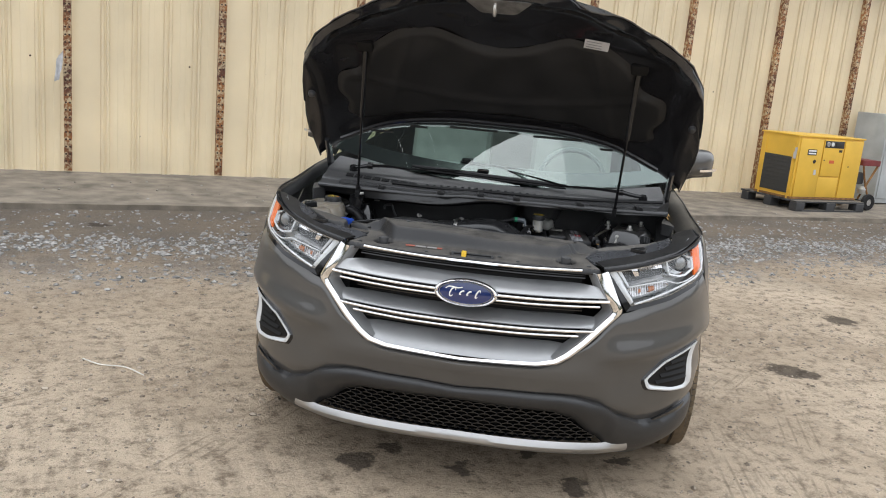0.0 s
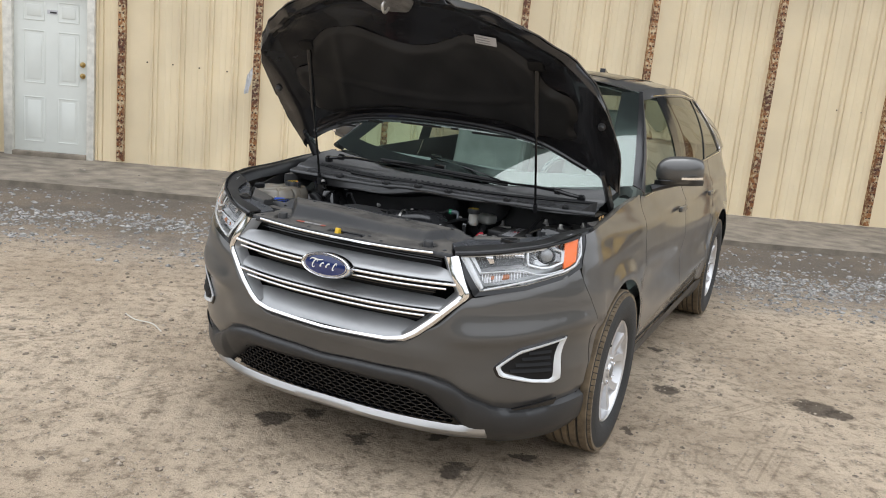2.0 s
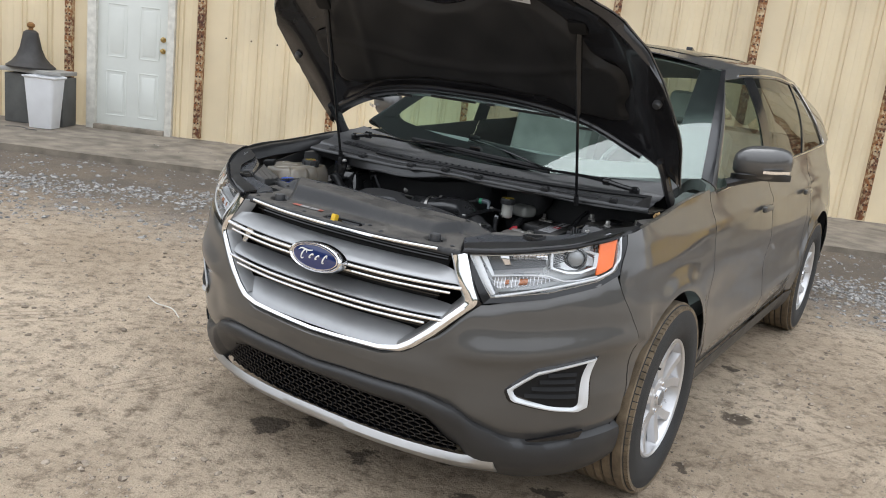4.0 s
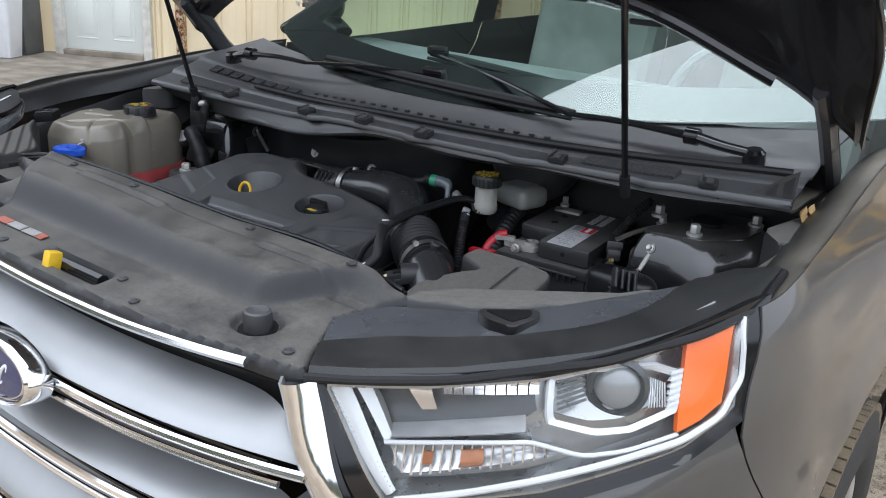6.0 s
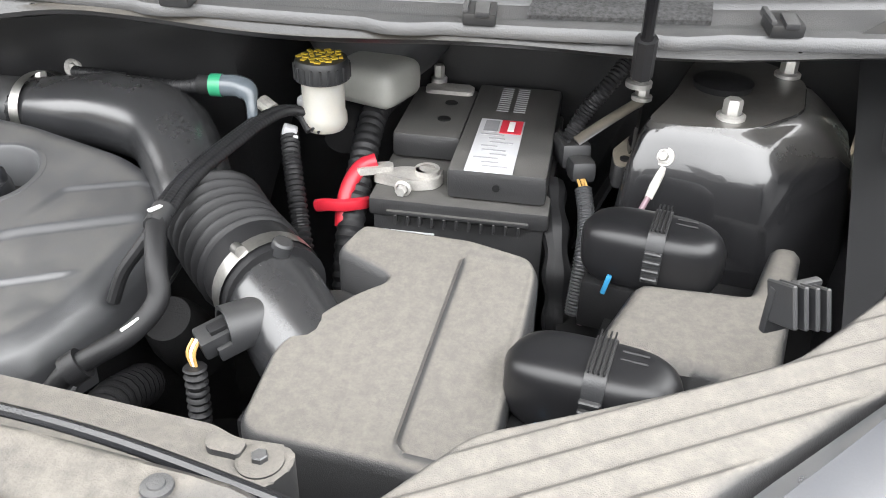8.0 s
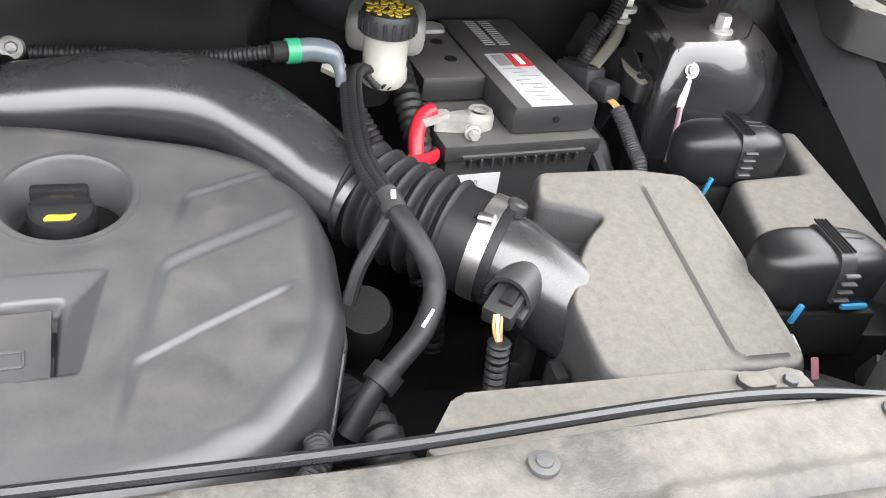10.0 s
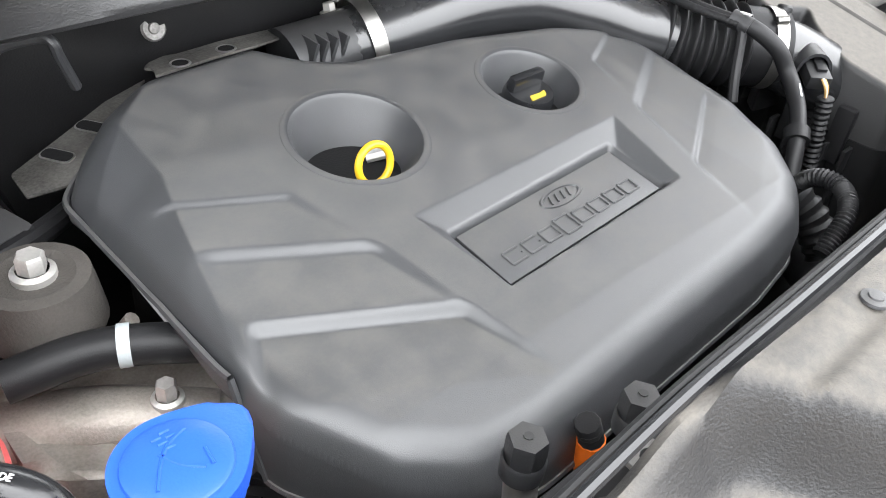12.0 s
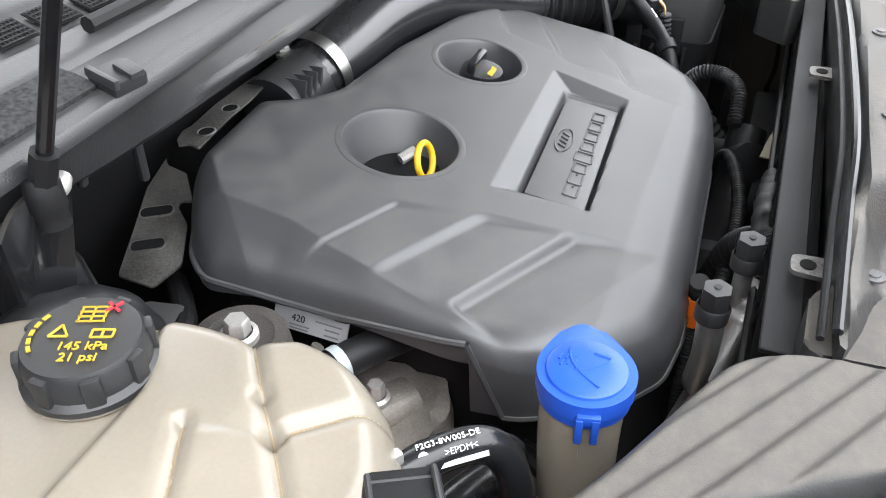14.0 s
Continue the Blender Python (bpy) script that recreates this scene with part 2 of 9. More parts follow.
def thing(name, label, category, at=(0, 0, 0), group="", kind=""):
    ob = new(name)
    ob.empty_display_size = 0.05
    ob.location = at
    BASE[ob] = Matrix.Translation(at)
    return tagged(ob, label, category, group, kind)


def part(name, bm, material, parent=None, label="", sharp=35):
    """Links a bmesh, in world metres, as one mesh object under a thing or under a part."""
    me = bpy.data.meshes.new(name)
    bmesh.ops.recalc_face_normals(bm, faces=bm.faces)
    bm.to_mesh(me)
    bm.free()
    return link_mesh(name, me, material, parent, label, sharp)


def link_mesh(name, me, material, parent=None, label="", sharp=35):
    me.materials.append(material)
    me.polygons.foreach_set("use_smooth", [True] * len(me.polygons))
    me.set_sharp_from_angle(angle=radians(sharp))
    ob = new(name, me)
    if parent:
        ob.parent = parent
        if parent in BASE:
            ob.matrix_parent_inverse = BASE[parent].inverted()
    return tagged(ob, label)


def box(c, s, bevel=0.0, turn=None, segs=2, taper=1.0, bm=None):
    bm = bm or bmesh.new()
    made = bmesh.ops.create_cube(bm, size=1)["verts"]
    for v in made:
        if taper != 1.0 and v.co.z > 0:
            v.co.x *= taper
            v.co.y *= taper
        v.co = Vector((v.co.x * s[0], v.co.y * s[1], v.co.z * s[2]))
    if bevel:
        edges = list({e for v in made for e in v.link_edges})
        made = bmesh.ops.bevel(bm, geom=edges, offset=bevel, segments=segs, affect="EDGES", profile=0.6)["verts"]
        made = list({w for v in made for f in v.link_faces for w in f.verts})
    m = Matrix.Translation(c) @ (turn.to_4x4() if turn else Matrix())
    for v in made:
        v.co = m @ v.co
    return bm


def rot(rx=0, ry=0, rz=0):
    return Euler([radians(a) for a in (rx, ry, rz)]).to_matrix()


def lathe(profile, at, axis=(0, 0, 1), seg=28, bm=None, start=None):
    """Turns a profile of (radius, height) round an axis; a radius of 0 closes it."""
    bm = bm or bmesh.new()
    q = Vector((0, 0, 1)).rotation_difference(Vector(axis)).to_matrix()
    rings = []
    for r, h in profile:
        if r <= 1e-6:
            rings.append([bm.verts.new(Vector(at) + q @ Vector((0, 0, h)))])
        else:
            rings.append([bm.verts.new(Vector(at) + q @ Vector((r * math.cos(k * math.tau / seg), r * math.sin(k * math.tau / seg), h))) for k in range(seg)])
    for a, b in zip(rings, rings[1:]):
        for k in range(seg):
            f = [a[k % len(a)], a[(k + 1) % len(a)], b[(k + 1) % len(b)], b[k % len(b)]]
            f = list(dict.fromkeys(f))
            if len(f) > 2:
                bm.faces.new(f)
    return bm


def spline(pts, n):
    """n points along a smooth line through pts, evenly spread by length."""
    p = [Vector(v) for v in pts]
    if len(p) == 2:
        return [p[0].lerp(p[1], k / (n - 1)) for k in range(n)]
    p = [2 * p[0] - p[1]] + p + [2 * p[-1] - p[-2]]
    fine = []
    for k in range(1, len(p) - 2):
        for j in range(16):
            t = j / 16
            a, b, c, d = p[k - 1], p[k], p[k + 1], p[k + 2]
            fine.append(0.5 * ((2 * b) + (c - a) * t + (2 * a - 5 * b + 4 * c - d) * t * t + (3 * b - a - 3 * c + d) * t ** 3))
    fine.append(p[-2])
    acc = [0.0]
    for a, b in zip(fine, fine[1:]):
        acc.append(acc[-1] + (b - a).length)
    out, k = [], 0
    for j in range(n):
        want = acc[-1] * j / (n - 1)
        while k < len(acc) - 2 and acc[k + 1] < want:
            k += 1
        out.append(fine[k].lerp(fine[k + 1], min(1, (want - acc[k]) / max(acc[k + 1] - acc[k], 1e-9))))
    return out


def tube(pts, r, n=24, seg=12, bm=None, flat=1.0, cap=True):
    """A pipe along a smooth line; r is a radius or a function of the way along (0 to 1); flat squeezes its height."""
    bm = bm or bmesh.new()
    line = spline(pts, n)
    up = Vector((0, 0, 1))
    rings = []
    side = None
    for k, p in enumerate(line):
        d = (line[min(k + 1, n - 1)] - line[max(k - 1, 0)]).normalized()
        if side is None:
            side = d.cross(up) if d.cross(up).length > 0.1 else d.cross(Vector((1, 0, 0)))
        side = (side - d * side.dot(d)).normalized()
        over = side.cross(d)
        rr = r(k / (n - 1)) if callable(r) else r
        rings.append([bm.verts.new(p + (side * math.cos(a) + over * math.sin(a) * flat) * rr) for a in (math.tau * j / seg for j in range(seg))])
    for a, b in zip(rings, rings[1:]):
        for k in range(seg):
            bm.faces.new((a[k], a[(k + 1) % seg], b[(k + 1) % seg], b[k]))
    if cap:
        bm.faces.new(rings[0])
        bm.faces.new(rings[-1])
    return bm


def corrugated(r, rings, depth):
    return lambda t: r + depth * math.sin(t * rings * math.tau)


def sheet(f, na, nb, thick=0.0, bm=None):
    """A surface f(a, b) with a and b from 0 to 1, given a thickness behind it."""
    bm = bm or bmesh.new()
    grid = [[bm.verts.new(f(i / na, j / nb)) for j in range(nb + 1)] for i in range(na + 1)]
    faces = [bm.faces.new((grid[i][j], grid[i + 1][j], grid[i + 1][j + 1], grid[i][j + 1])) for i in range(na) for j in range(nb)]
    if thick:
        bmesh.ops.recalc_face_normals(bm, faces=faces)
        bmesh.ops.solidify(bm, geom=faces, thickness=thick)
    return bm


def rounded(pts, r=0.02, n=4):
    """A closed outline with its corners rounded."""
    out = []
    m = len(pts)
    for k in range(m):
        a, b, c = (Vector((*pts[(k + j) % m][:2], 0)) for j in (-1, 0, 1))
        ra = min(r, (a - b).length * 0.45)
        rc = min(r, (c - b).length * 0.45)
        p, q = b + (a - b).normalized() * ra, b + (c - b).normalized() * rc
        for j in range(n + 1):
            t = j / n
            w = p.lerp(b, t).lerp(b.lerp(q, t), t)
            out.append((w.x, w.y))
    return out


def loft(rings):
    """Outlines of equal count at falling heights, skinned together and closed on top."""
    bm = bmesh.new()
    rows = [[bm.verts.new((x, y, z)) for x, y in p] for p, z in rings]
    bm.faces.new(rows[0])
    for a, b in zip(rows, rows[1:]):
        for k in range(len(a)):
            bm.faces.new((a[k - 1], a[k], b[k], b[k - 1]))
    bmesh.ops.recalc_face_normals(bm, faces=bm.faces)
    return bm


def prism(pts, z0, z1, bevel=0.0, bm=None, inset=0.0, segs=2):
    """An outline in plan raised from z0 to z1 (numbers or functions of x and y), with a bevelled top."""
    bm = bm or bmesh.new()
    f0 = z0 if callable(z0) else (lambda x, y: z0)
    f1 = z1 if callable(z1) else (lambda x, y: z1)
    lo = [bm.verts.new((x, y, f0(x, y))) for x, y in pts]
    mx, my = sum(p[0] for p in pts) / len(pts), sum(p[1] for p in pts) / len(pts)
    hi = [bm.verts.new((x + (mx - x) * inset, y + (my - y) * inset, f1(x, y))) for x, y in pts]
    n = len(pts)
    for k in range(n):
        bm.faces.new((lo[k], lo[(k + 1) % n], hi[(k + 1) % n], hi[k]))
    top = bm.faces.new(hi)
    bm.faces.new(lo[::-1])
    if bevel:
        bmesh.ops.bevel(bm, geom=list(top.edges), offset=bevel, segments=segs, affect="EDGES", profile=0.6)
    return bm


def smooth01(v):
    v = np.clip(v, 0, 1)
    return v * v * (3 - 2 * v)


def seg_dist(x, y, a, b):
    """Distance from points to the line from a to b, and the way along it."""
    ax, ay = a[0], a[1]
    dx, dy = b[0] - ax, b[1] - ay
    t = np.clip(((x - ax) * dx + (y - ay) * dy) / (dx * dx + dy * dy), 0, 1)
    return np.hypot(x - ax - t * dx, y - ay - t * dy), t


def inside_of(x, y, pts):
    hit = np.zeros(x.shape, bool)
    near = np.full(x.shape, 9.0)
    nx, ny = np.zeros(x.shape), np.zeros(x.shape)
    for (ax, ay), (bx, by) in zip(pts, pts[1:] + pts[:1]):
        cross = (ay > y) != (by > y)
        with np.errstate(divide="ignore", invalid="ignore"):
            hit ^= cross & (x < (bx - ax) * (y - ay) / (by - ay if by != ay else 1e-12) + ax)
        d, t = seg_dist(x, y, (ax, ay), (bx, by))
        better = d < near
        near = np.where(better, d, near)
        nx, ny = np.where(better, ax + t * (bx - ax), nx), np.where(better, ay + t * (by - ay), ny)
    return np.where(hit, near, -near), nx, ny


def relief(name, pts, height, step, material, parent, label="", skirt=None, holes=(), sharp=40):
    """A moulded cover: an outline in plan, a height as a function of x, y and the distance to the rim, open holes (x, y, r), and a rim that drops to skirt."""
    xs = np.arange(min(p[0] for p in pts) - step, max(p[0] for p in pts) + 2 * step, step)
    ys = np.arange(min(p[1] for p in pts) - step, max(p[1] for p in pts) + 2 * step, step)
    gx, gy = np.meshgrid(xs, ys, indexing="ij")
    d, nx, ny = inside_of(gx, gy, list(pts))
    ok = d > -step * 0.8
    out = d < step * 0.35
    gx, gy = np.where(out, nx, gx), np.where(out, ny, gy)
    for hx, hy, hr in holes:
        hd = np.hypot(gx - hx, gy - hy)
        ring = np.abs(hd - hr) < step * 0.6
        k = np.where(ring, hr / np.maximum(hd, 1e-6), 1)
        gx, gy = hx + (gx - hx) * k, hy + (gy - hy) * k
        ok &= hd > hr - step * 0.6
    at = np.full(gx.shape, -1)
    at[ok] = np.arange(ok.sum())
    rim = (out & ok)[ok]
    full = ok[:-1, :-1] & ok[1:, :-1] & ok[1:, 1:] & ok[:-1, 1:]
    i, j = np.nonzero(full)
    faces = np.stack([at[i, j], at[i + 1, j], at[i + 1, j + 1], at[i, j + 1]], 1)
    # squares whose four corners all lie on the rim are slivers
    faces = faces[~rim[faces].all(1)].tolist()
    seen = set()
    for f in faces:
        for e in zip(f, f[1:] + f[:1]):
            seen.add(e)
    border = [(a, b) for a, b in seen if (b, a) not in seen]
    flat_x, flat_y, flat_d = gx[ok], gy[ok], d[ok]
    edge_x, edge_y = nx[ok], ny[ok]
    outer = {v for e in border for v in e if flat_d[v] < step * 2.2}
    for v in outer:
        flat_x[v], flat_y[v], flat_d[v] = edge_x[v], edge_y[v], 0
    flat_d[rim] = 0
    gz = height(flat_x, flat_y, np.maximum(flat_d, 0))
    verts = np.stack([flat_x, flat_y, gz], 1).tolist()
    if skirt is not None:
        low = {}
        for a, b in border:
            if a in outer and b in outer:
                for v in (a, b):
                    if v not in low:
                        x, y, z = verts[v]
                        low[v] = len(verts)
                        verts.append((x, y, skirt(x, y) if callable(skirt) else skirt))
                faces.append([b, a, low[a], low[b]])
    me = bpy.data.meshes.new(name)
    me.from_pydata(verts, [], faces)
    me.update()
    return link_mesh(name, me, material, parent, label, sharp)


def bar(c, s, turn=None):
    """A thin printed bar or small block."""
    return box(c, s, 0, turn)


def screw(name, at, r, h, material, parent, axis=(0, 0, 1), label=""):
    """A flanged hexagon bolt head."""
    bm = lathe([(0, 0), (r * 1.5, 0), (r * 1.5, h * 0.25), (r * 1.1, h * 0.35)], at, axis, 20)
    lathe([(r, h * 0.3), (r, h * 0.9), (r * 0.85, h), (0, h)], at, axis, 6, bm)
    return part(name, bm, material, parent, label)


def push_clip(at, r, parent, axis=(0, 0, 1), material=None, name="push_clip"):
    bm = lathe([(0, r * 0.45), (r * 0.5, r * 0.4), (r * 0.55, r * 0.28), (r * 0.95, r * 0.2), (r, 0), (r * 0.9, -r * 0.1), (0, -r * 0.1)], at, axis, 18)
    return part(name, bm, material or COWL, parent)


def text(body, at, size, turn, material, parent, name="writing"):
    """Raised writing in the built-in font, as a mesh."""
    cu = bpy.data.curves.new(name, "FONT")
    cu.body, cu.size, cu.align_x, cu.align_y, cu.extrude, cu.resolution_u = body, size, "CENTER", "CENTER", 0.0004, 3
    tmp = bpy.data.objects.new("letters", cu)
    scene.collection.objects.link(tmp)
    me = bpy.data.meshes.new_from_object(tmp.evaluated_get(bpy.context.evaluated_depsgraph_get()))
    bpy.data.objects.remove(tmp)
    bpy.data.curves.remove(cu)
    me.transform(Matrix.Translation(at) @ turn.to_4x4())
    me.materials.clear()
    return link_mesh(name, me, material, parent)


# ---- the shape of the car: plan and nose ----
# x across, y back from the badge, z up
NP = 2.3

def lerp_table(tab, v):
    if v <= tab[0][0]:
        return tab[0][1]
    for (a, p), (b, q) in zip(tab, tab[1:]):
        if v <= b:
            k = (v - a) / (b - a)
            k = k * k * (3 - 2 * k) * 0.5 + k * 0.5
            return p + (q - p) * k
    return tab[-1][1]

NOSE = [(0.2, 0.11), (0.26, 0.06), (0.34, 0.03), (0.45, 0.0), (0.55, -0.02), (0.66, -0.012), (0.85, 0.008), (0.95, 0.04), (1.02, 0.09), (1.1, 0.16)]
WIDE = [(0.2, 0.86), (0.3, 0.91), (0.45, 0.945), (0.6, 0.958), (0.8, 0.955), (0.92, 0.935), (1.0, 0.915), (1.1, 0.88), (1.2, 0.85)]
SIDE_Y = 0.6

def side_w(y, z):
    """Half the width of the body at y and height z, behind the nose."""
    w = lerp_table(WIDE, z)
    flare = sum(h * math.exp(-((math.hypot(y - c, z - 0.372) - 0.44) / 0.05) ** 2) for c, h in ((0.908, 0.012), (3.80, 0.020)))
    flare *= min(1, max(0, (y - 0.60) / 0.15))
    doors = min(1, max(0, (y - 1.25) / 0.25)) * min(1, max(0, (3.55 - y) / 0.25))
    # a hollow below the shoulder and a crease low on the doors
    waist = (-0.020 * math.exp(-((z - 0.68) / 0.11) ** 2) + 0.014 * math.exp(-((z - 0.47 - 0.03 * (y - 1.3)) / 0.045) ** 2)) * doors
    waist += 0.010 * math.exp(-((z - 0.985 - 0.02 * (y - 1.2)) / 0.035) ** 2) * min(1, max(0, (y - 0.75) / 0.5))
    tail = 0.30 * max(0.0, (y - 4.0) / 0.78) ** 3
    return w + flare + waist - tail


def sculpt(x, z):
    """The crease over the fog lamp and the hollow under it."""
    ax = abs(x)
    if ax < 0.46 or z > 0.82:
        return 0.0
    m = min(1, (ax - 0.46) / 0.14)
    m = m * m * (3 - 2 * m)
    u = z - 0.640 - 0.07 * min(1, max(0, (ax - 0.5) / 0.4)) ** 2
    if u > 0:
        return m * 0.014 * math.exp(-(u / 0.055) ** 2)
    return m * (0.014 * math.exp(-(u / 0.022) ** 2) - 0.014 * math.sin(math.pi * min(1, -u / 0.19)) ** 2)


def shell(s, z, off=0.0):
    """A point of the outer skin: s from -1 to 1 runs round the nose, beyond that it is metres along the flank."""
    sign, a = (1 if s >= 0 else -1), abs(s)
    if a <= 1:
        th = a * math.pi / 2
        w, y0 = lerp_table(WIDE, z), lerp_table(NOSE, z)
        x, y = w * math.sin(th) ** (2 / NP), y0 + (SIDE_Y - y0) * (1 - max(math.cos(th), 0) ** (2 / NP))
        nx, ny = math.sin(th) ** 1.2, -max(math.cos(th), 0) ** 1.2
    else:
        y = SIDE_Y + a - 1
        x, nx, ny = side_w(y, z), 1.0, 0.0
    k = (off + sculpt(x, z) * (a <= 1)) / math.hypot(nx, ny)
    return Vector((sign * (x + nx * k), y + ny * k, z))


def s_of(x, z):
    return (2 / math.pi) * math.asin(min(1, (abs(x) / lerp_table(WIDE, z))) ** (NP / 2)) * (1 if x >= 0 else -1)


def nose(x, z, off=0.0):
    """A point of the nose at x and height z, off metres proud of the skin."""
    return shell(s_of(x, z), z, off)


def along(line, t):
    """A point at t (0 to 1) along a line of pairs."""
    acc = [0.0]
    for a, b in zip(line, line[1:]):
        acc.append(acc[-1] + math.dist(a, b))
    want = acc[-1] * t
    for k in range(len(line) - 1):
        if want <= acc[k + 1] + 1e-9:
            f = (want - acc[k]) / max(acc[k + 1] - acc[k], 1e-9)
            return tuple(p + (q - p) * f for p, q in zip(line[k], line[k + 1]))
    return line[-1]


def nose_patch(low, high, off_low=0.0, off_high=None, n=24, m=4, thick=0.004, sign=1, bulge=0.0, bm=None):
    """A patch of the nose between two lines of (x, z)."""
    off_high = off_low if off_high is None else off_high

    def f(a, b):
        p, q = along(low, a), along(high, a)
        x, z = p[0] + (q[0] - p[0]) * b, p[1] + (q[1] - p[1]) * b
        o = off_low + (off_high - off_low) * b + bulge * math.sin(math.pi * b)
        return nose(sign * x, z, o)

    return sheet(f, n, m, thick, bm)


def nose_line(line, r, off=0.0, n=40, sign=1, bm=None, flat=1.0, seg=8):
    """A round bead along a line of (x, z) on the nose."""
    return tube([nose(sign * x, z, off) for x, z in (along(line, k / 23) for k in range(24))], r, n, seg, bm, flat)


def mirrored(line):
    return [(-x, z) for x, z in reversed(line)]


def side_panel(s0, s1, zlo, zhi, na, nb, sign=1, off=0.0, thick=0.003, bm=None):
    """A panel of the skin: s0 and s1 are functions of z, zlo and zhi functions of s."""

    def f(a, b):
        mid = s0(0.7) + (s1(0.7) - s0(0.7)) * a
        z = zlo(mid) + (zhi(mid) - zlo(mid)) * b
        return shell(sign * (s0(z) + (s1(z) - s0(z)) * a), z, off)

    return sheet(f, na, nb, thick, bm)

def placed(bm, m):
    bm.transform(m)
    return bm


# ---- the yard: ground, apron, wall ----
WALL = Matrix.Translation((-6.69, 5.32, 0)) @ Matrix.Rotation(radians(29.55), 4, "Z")
# in the wall's own frame x runs along it and -y comes towards the yard


def ground_material():
    m = bpy.data.materials.new("dry_dirt_and_gravel")
    m.use_nodes = True
    n, l = m.node_tree.nodes, m.node_tree.links
    b = n["Principled BSDF"]
    b.inputs["Roughness"].default_value, b.inputs["Specular IOR Level"].default_value = 0.95, 0.2
    tc = n.new("ShaderNodeTexCoord")
    rotm = n.new("ShaderNodeMapping")
    rotm.inputs["Rotation"].default_value = (0, 0, radians(-29.55))
    l.new(tc.outputs["Object"], rotm.inputs["Vector"])

    def noise_tex(scale, detail=8, rough=0.6, vec=None, stretch=None):
        t = n.new("ShaderNodeTexNoise")
        t.inputs["Scale"].default_value, t.inputs["Detail"].default_value, t.inputs["Roughness"].default_value = scale, detail, rough
        if stretch:
            mp = n.new("ShaderNodeMapping")
            mp.inputs["Scale"].default_value = stretch
            l.new(rotm.outputs[0], mp.inputs["Vector"])
            l.new(mp.outputs[0], t.inputs["Vector"])
        else:
            l.new(vec or rotm.outputs[0], t.inputs["Vector"])
        return t.outputs["Fac"]

    def rng(v, a, c, lo=0.0, hi=1.0):
        r = n.new("ShaderNodeMapRange")
        r.interpolation_type = "SMOOTHSTEP"
        for k, x in (("From Min", a), ("From Max", c), ("To Min", lo), ("To Max", hi)):
            r.inputs[k].default_value = x
        l.new(v, r.inputs["Value"])
        return r.outputs[0]

    def mix(f, a, c):
        x = n.new("ShaderNodeMix")
        x.data_type = "RGBA"
        l.new(f, x.inputs[0])
        for k, v in ((6, a), (7, c)):
            if isinstance(v, tuple):
                x.inputs[k].default_value = (*v, 1)
            else:
                l.new(v, x.inputs[k])
        return x.outputs[2]

    def times(a, c):
        x = n.new("ShaderNodeMath")
        x.operation = "MULTIPLY"
        l.new(a, x.inputs[0])
        if isinstance(c, float):
            x.inputs[1].default_value = c
        else:
            l.new(c, x.inputs[1])
        return x.outputs[0]

    sep = n.new("ShaderNodeSeparateXYZ")
    l.new(rotm.outputs[0], sep.inputs[0])
    wob = noise_tex(0.5, 4)
    add = n.new("ShaderNodeMath")
    add.operation = "MULTIPLY_ADD"
    l.new(wob, add.inputs[0])
    add.inputs[1].default_value = 1.6
    l.new(sep.outputs["Y"], add.inputs[2])
    across = add.outputs[0]
    sand = mix(rng(noise_tex(0.55, 6, 0.65), 0.35, 0.65), (0.50, 0.395, 0.285), (0.74, 0.605, 0.455))
    sand = mix(rng(noise_tex(11, 10, 0.8), 0.46, 0.64), sand, (0.25, 0.195, 0.14))
    streak = noise_tex(5, 6, 0.6, stretch=(0.35, 2.6, 1))
    sand = mix(times(rng(streak, 0.5, 0.78), 0.30), sand, (0.24, 0.19, 0.14))
    # grey gravel lies thick in a band along the apron
    grey = mix(rng(noise_tex(60, 3, 0.5), 0.35, 0.7), (0.16, 0.14, 0.12), (0.34, 0.32, 0.30))
    band = rng(across, 3.2, 5.2)
    patch = times(band, rng(noise_tex(1.1, 6, 0.65), 0.38, 0.58))
    col = mix(patch, sand, grey)
    dark = times(rng(across, 3.9, 5.3), 0.82)
    col = mix(dark, col, (0.15, 0.125, 0.10))
    vor = n.new("ShaderNodeTexVoronoi")
    vor.inputs["Scale"].default_value = 55
    l.new(rotm.outputs[0], vor.inputs["Vector"])
    peb = rng(vor.outputs["Distance"], 0.05, 0.28, 1.0, 0.0)
    pick = rng(noise_tex(14, 4), 0.52, 0.62)
    col = mix(times(times(peb, pick), 0.5), col, (0.45, 0.42, 0.38))
    grit = rng(noise_tex(180, 2, 0.5), 0.3, 0.75)
    col = mix(times(grit, 0.36), col, (0.16, 0.125, 0.09))
    fleck = rng(noise_tex(42, 5, 0.7), 0.60, 0.68)
    col = mix(times(fleck, 0.70), col, (0.13, 0.10, 0.075))
    pale = rng(noise_tex(70, 3, 0.6), 0.66, 0.72)
    col = mix(times(pale, 0.75), col, (0.62, 0.54, 0.43))
    # faint tread marks, then oil spots soaked into the dirt
    trk = noise_tex(3.2, 5, 0.6, stretch=(3.2, 0.22, 1))
    tracks = times(times(rng(trk, 0.52, 0.60), rng(noise_tex(0.8, 3), 0.44, 0.60)), rng(across, 3.6, 2.4))
    col = mix(times(tracks, 0.18), col, (0.18, 0.14, 0.10))
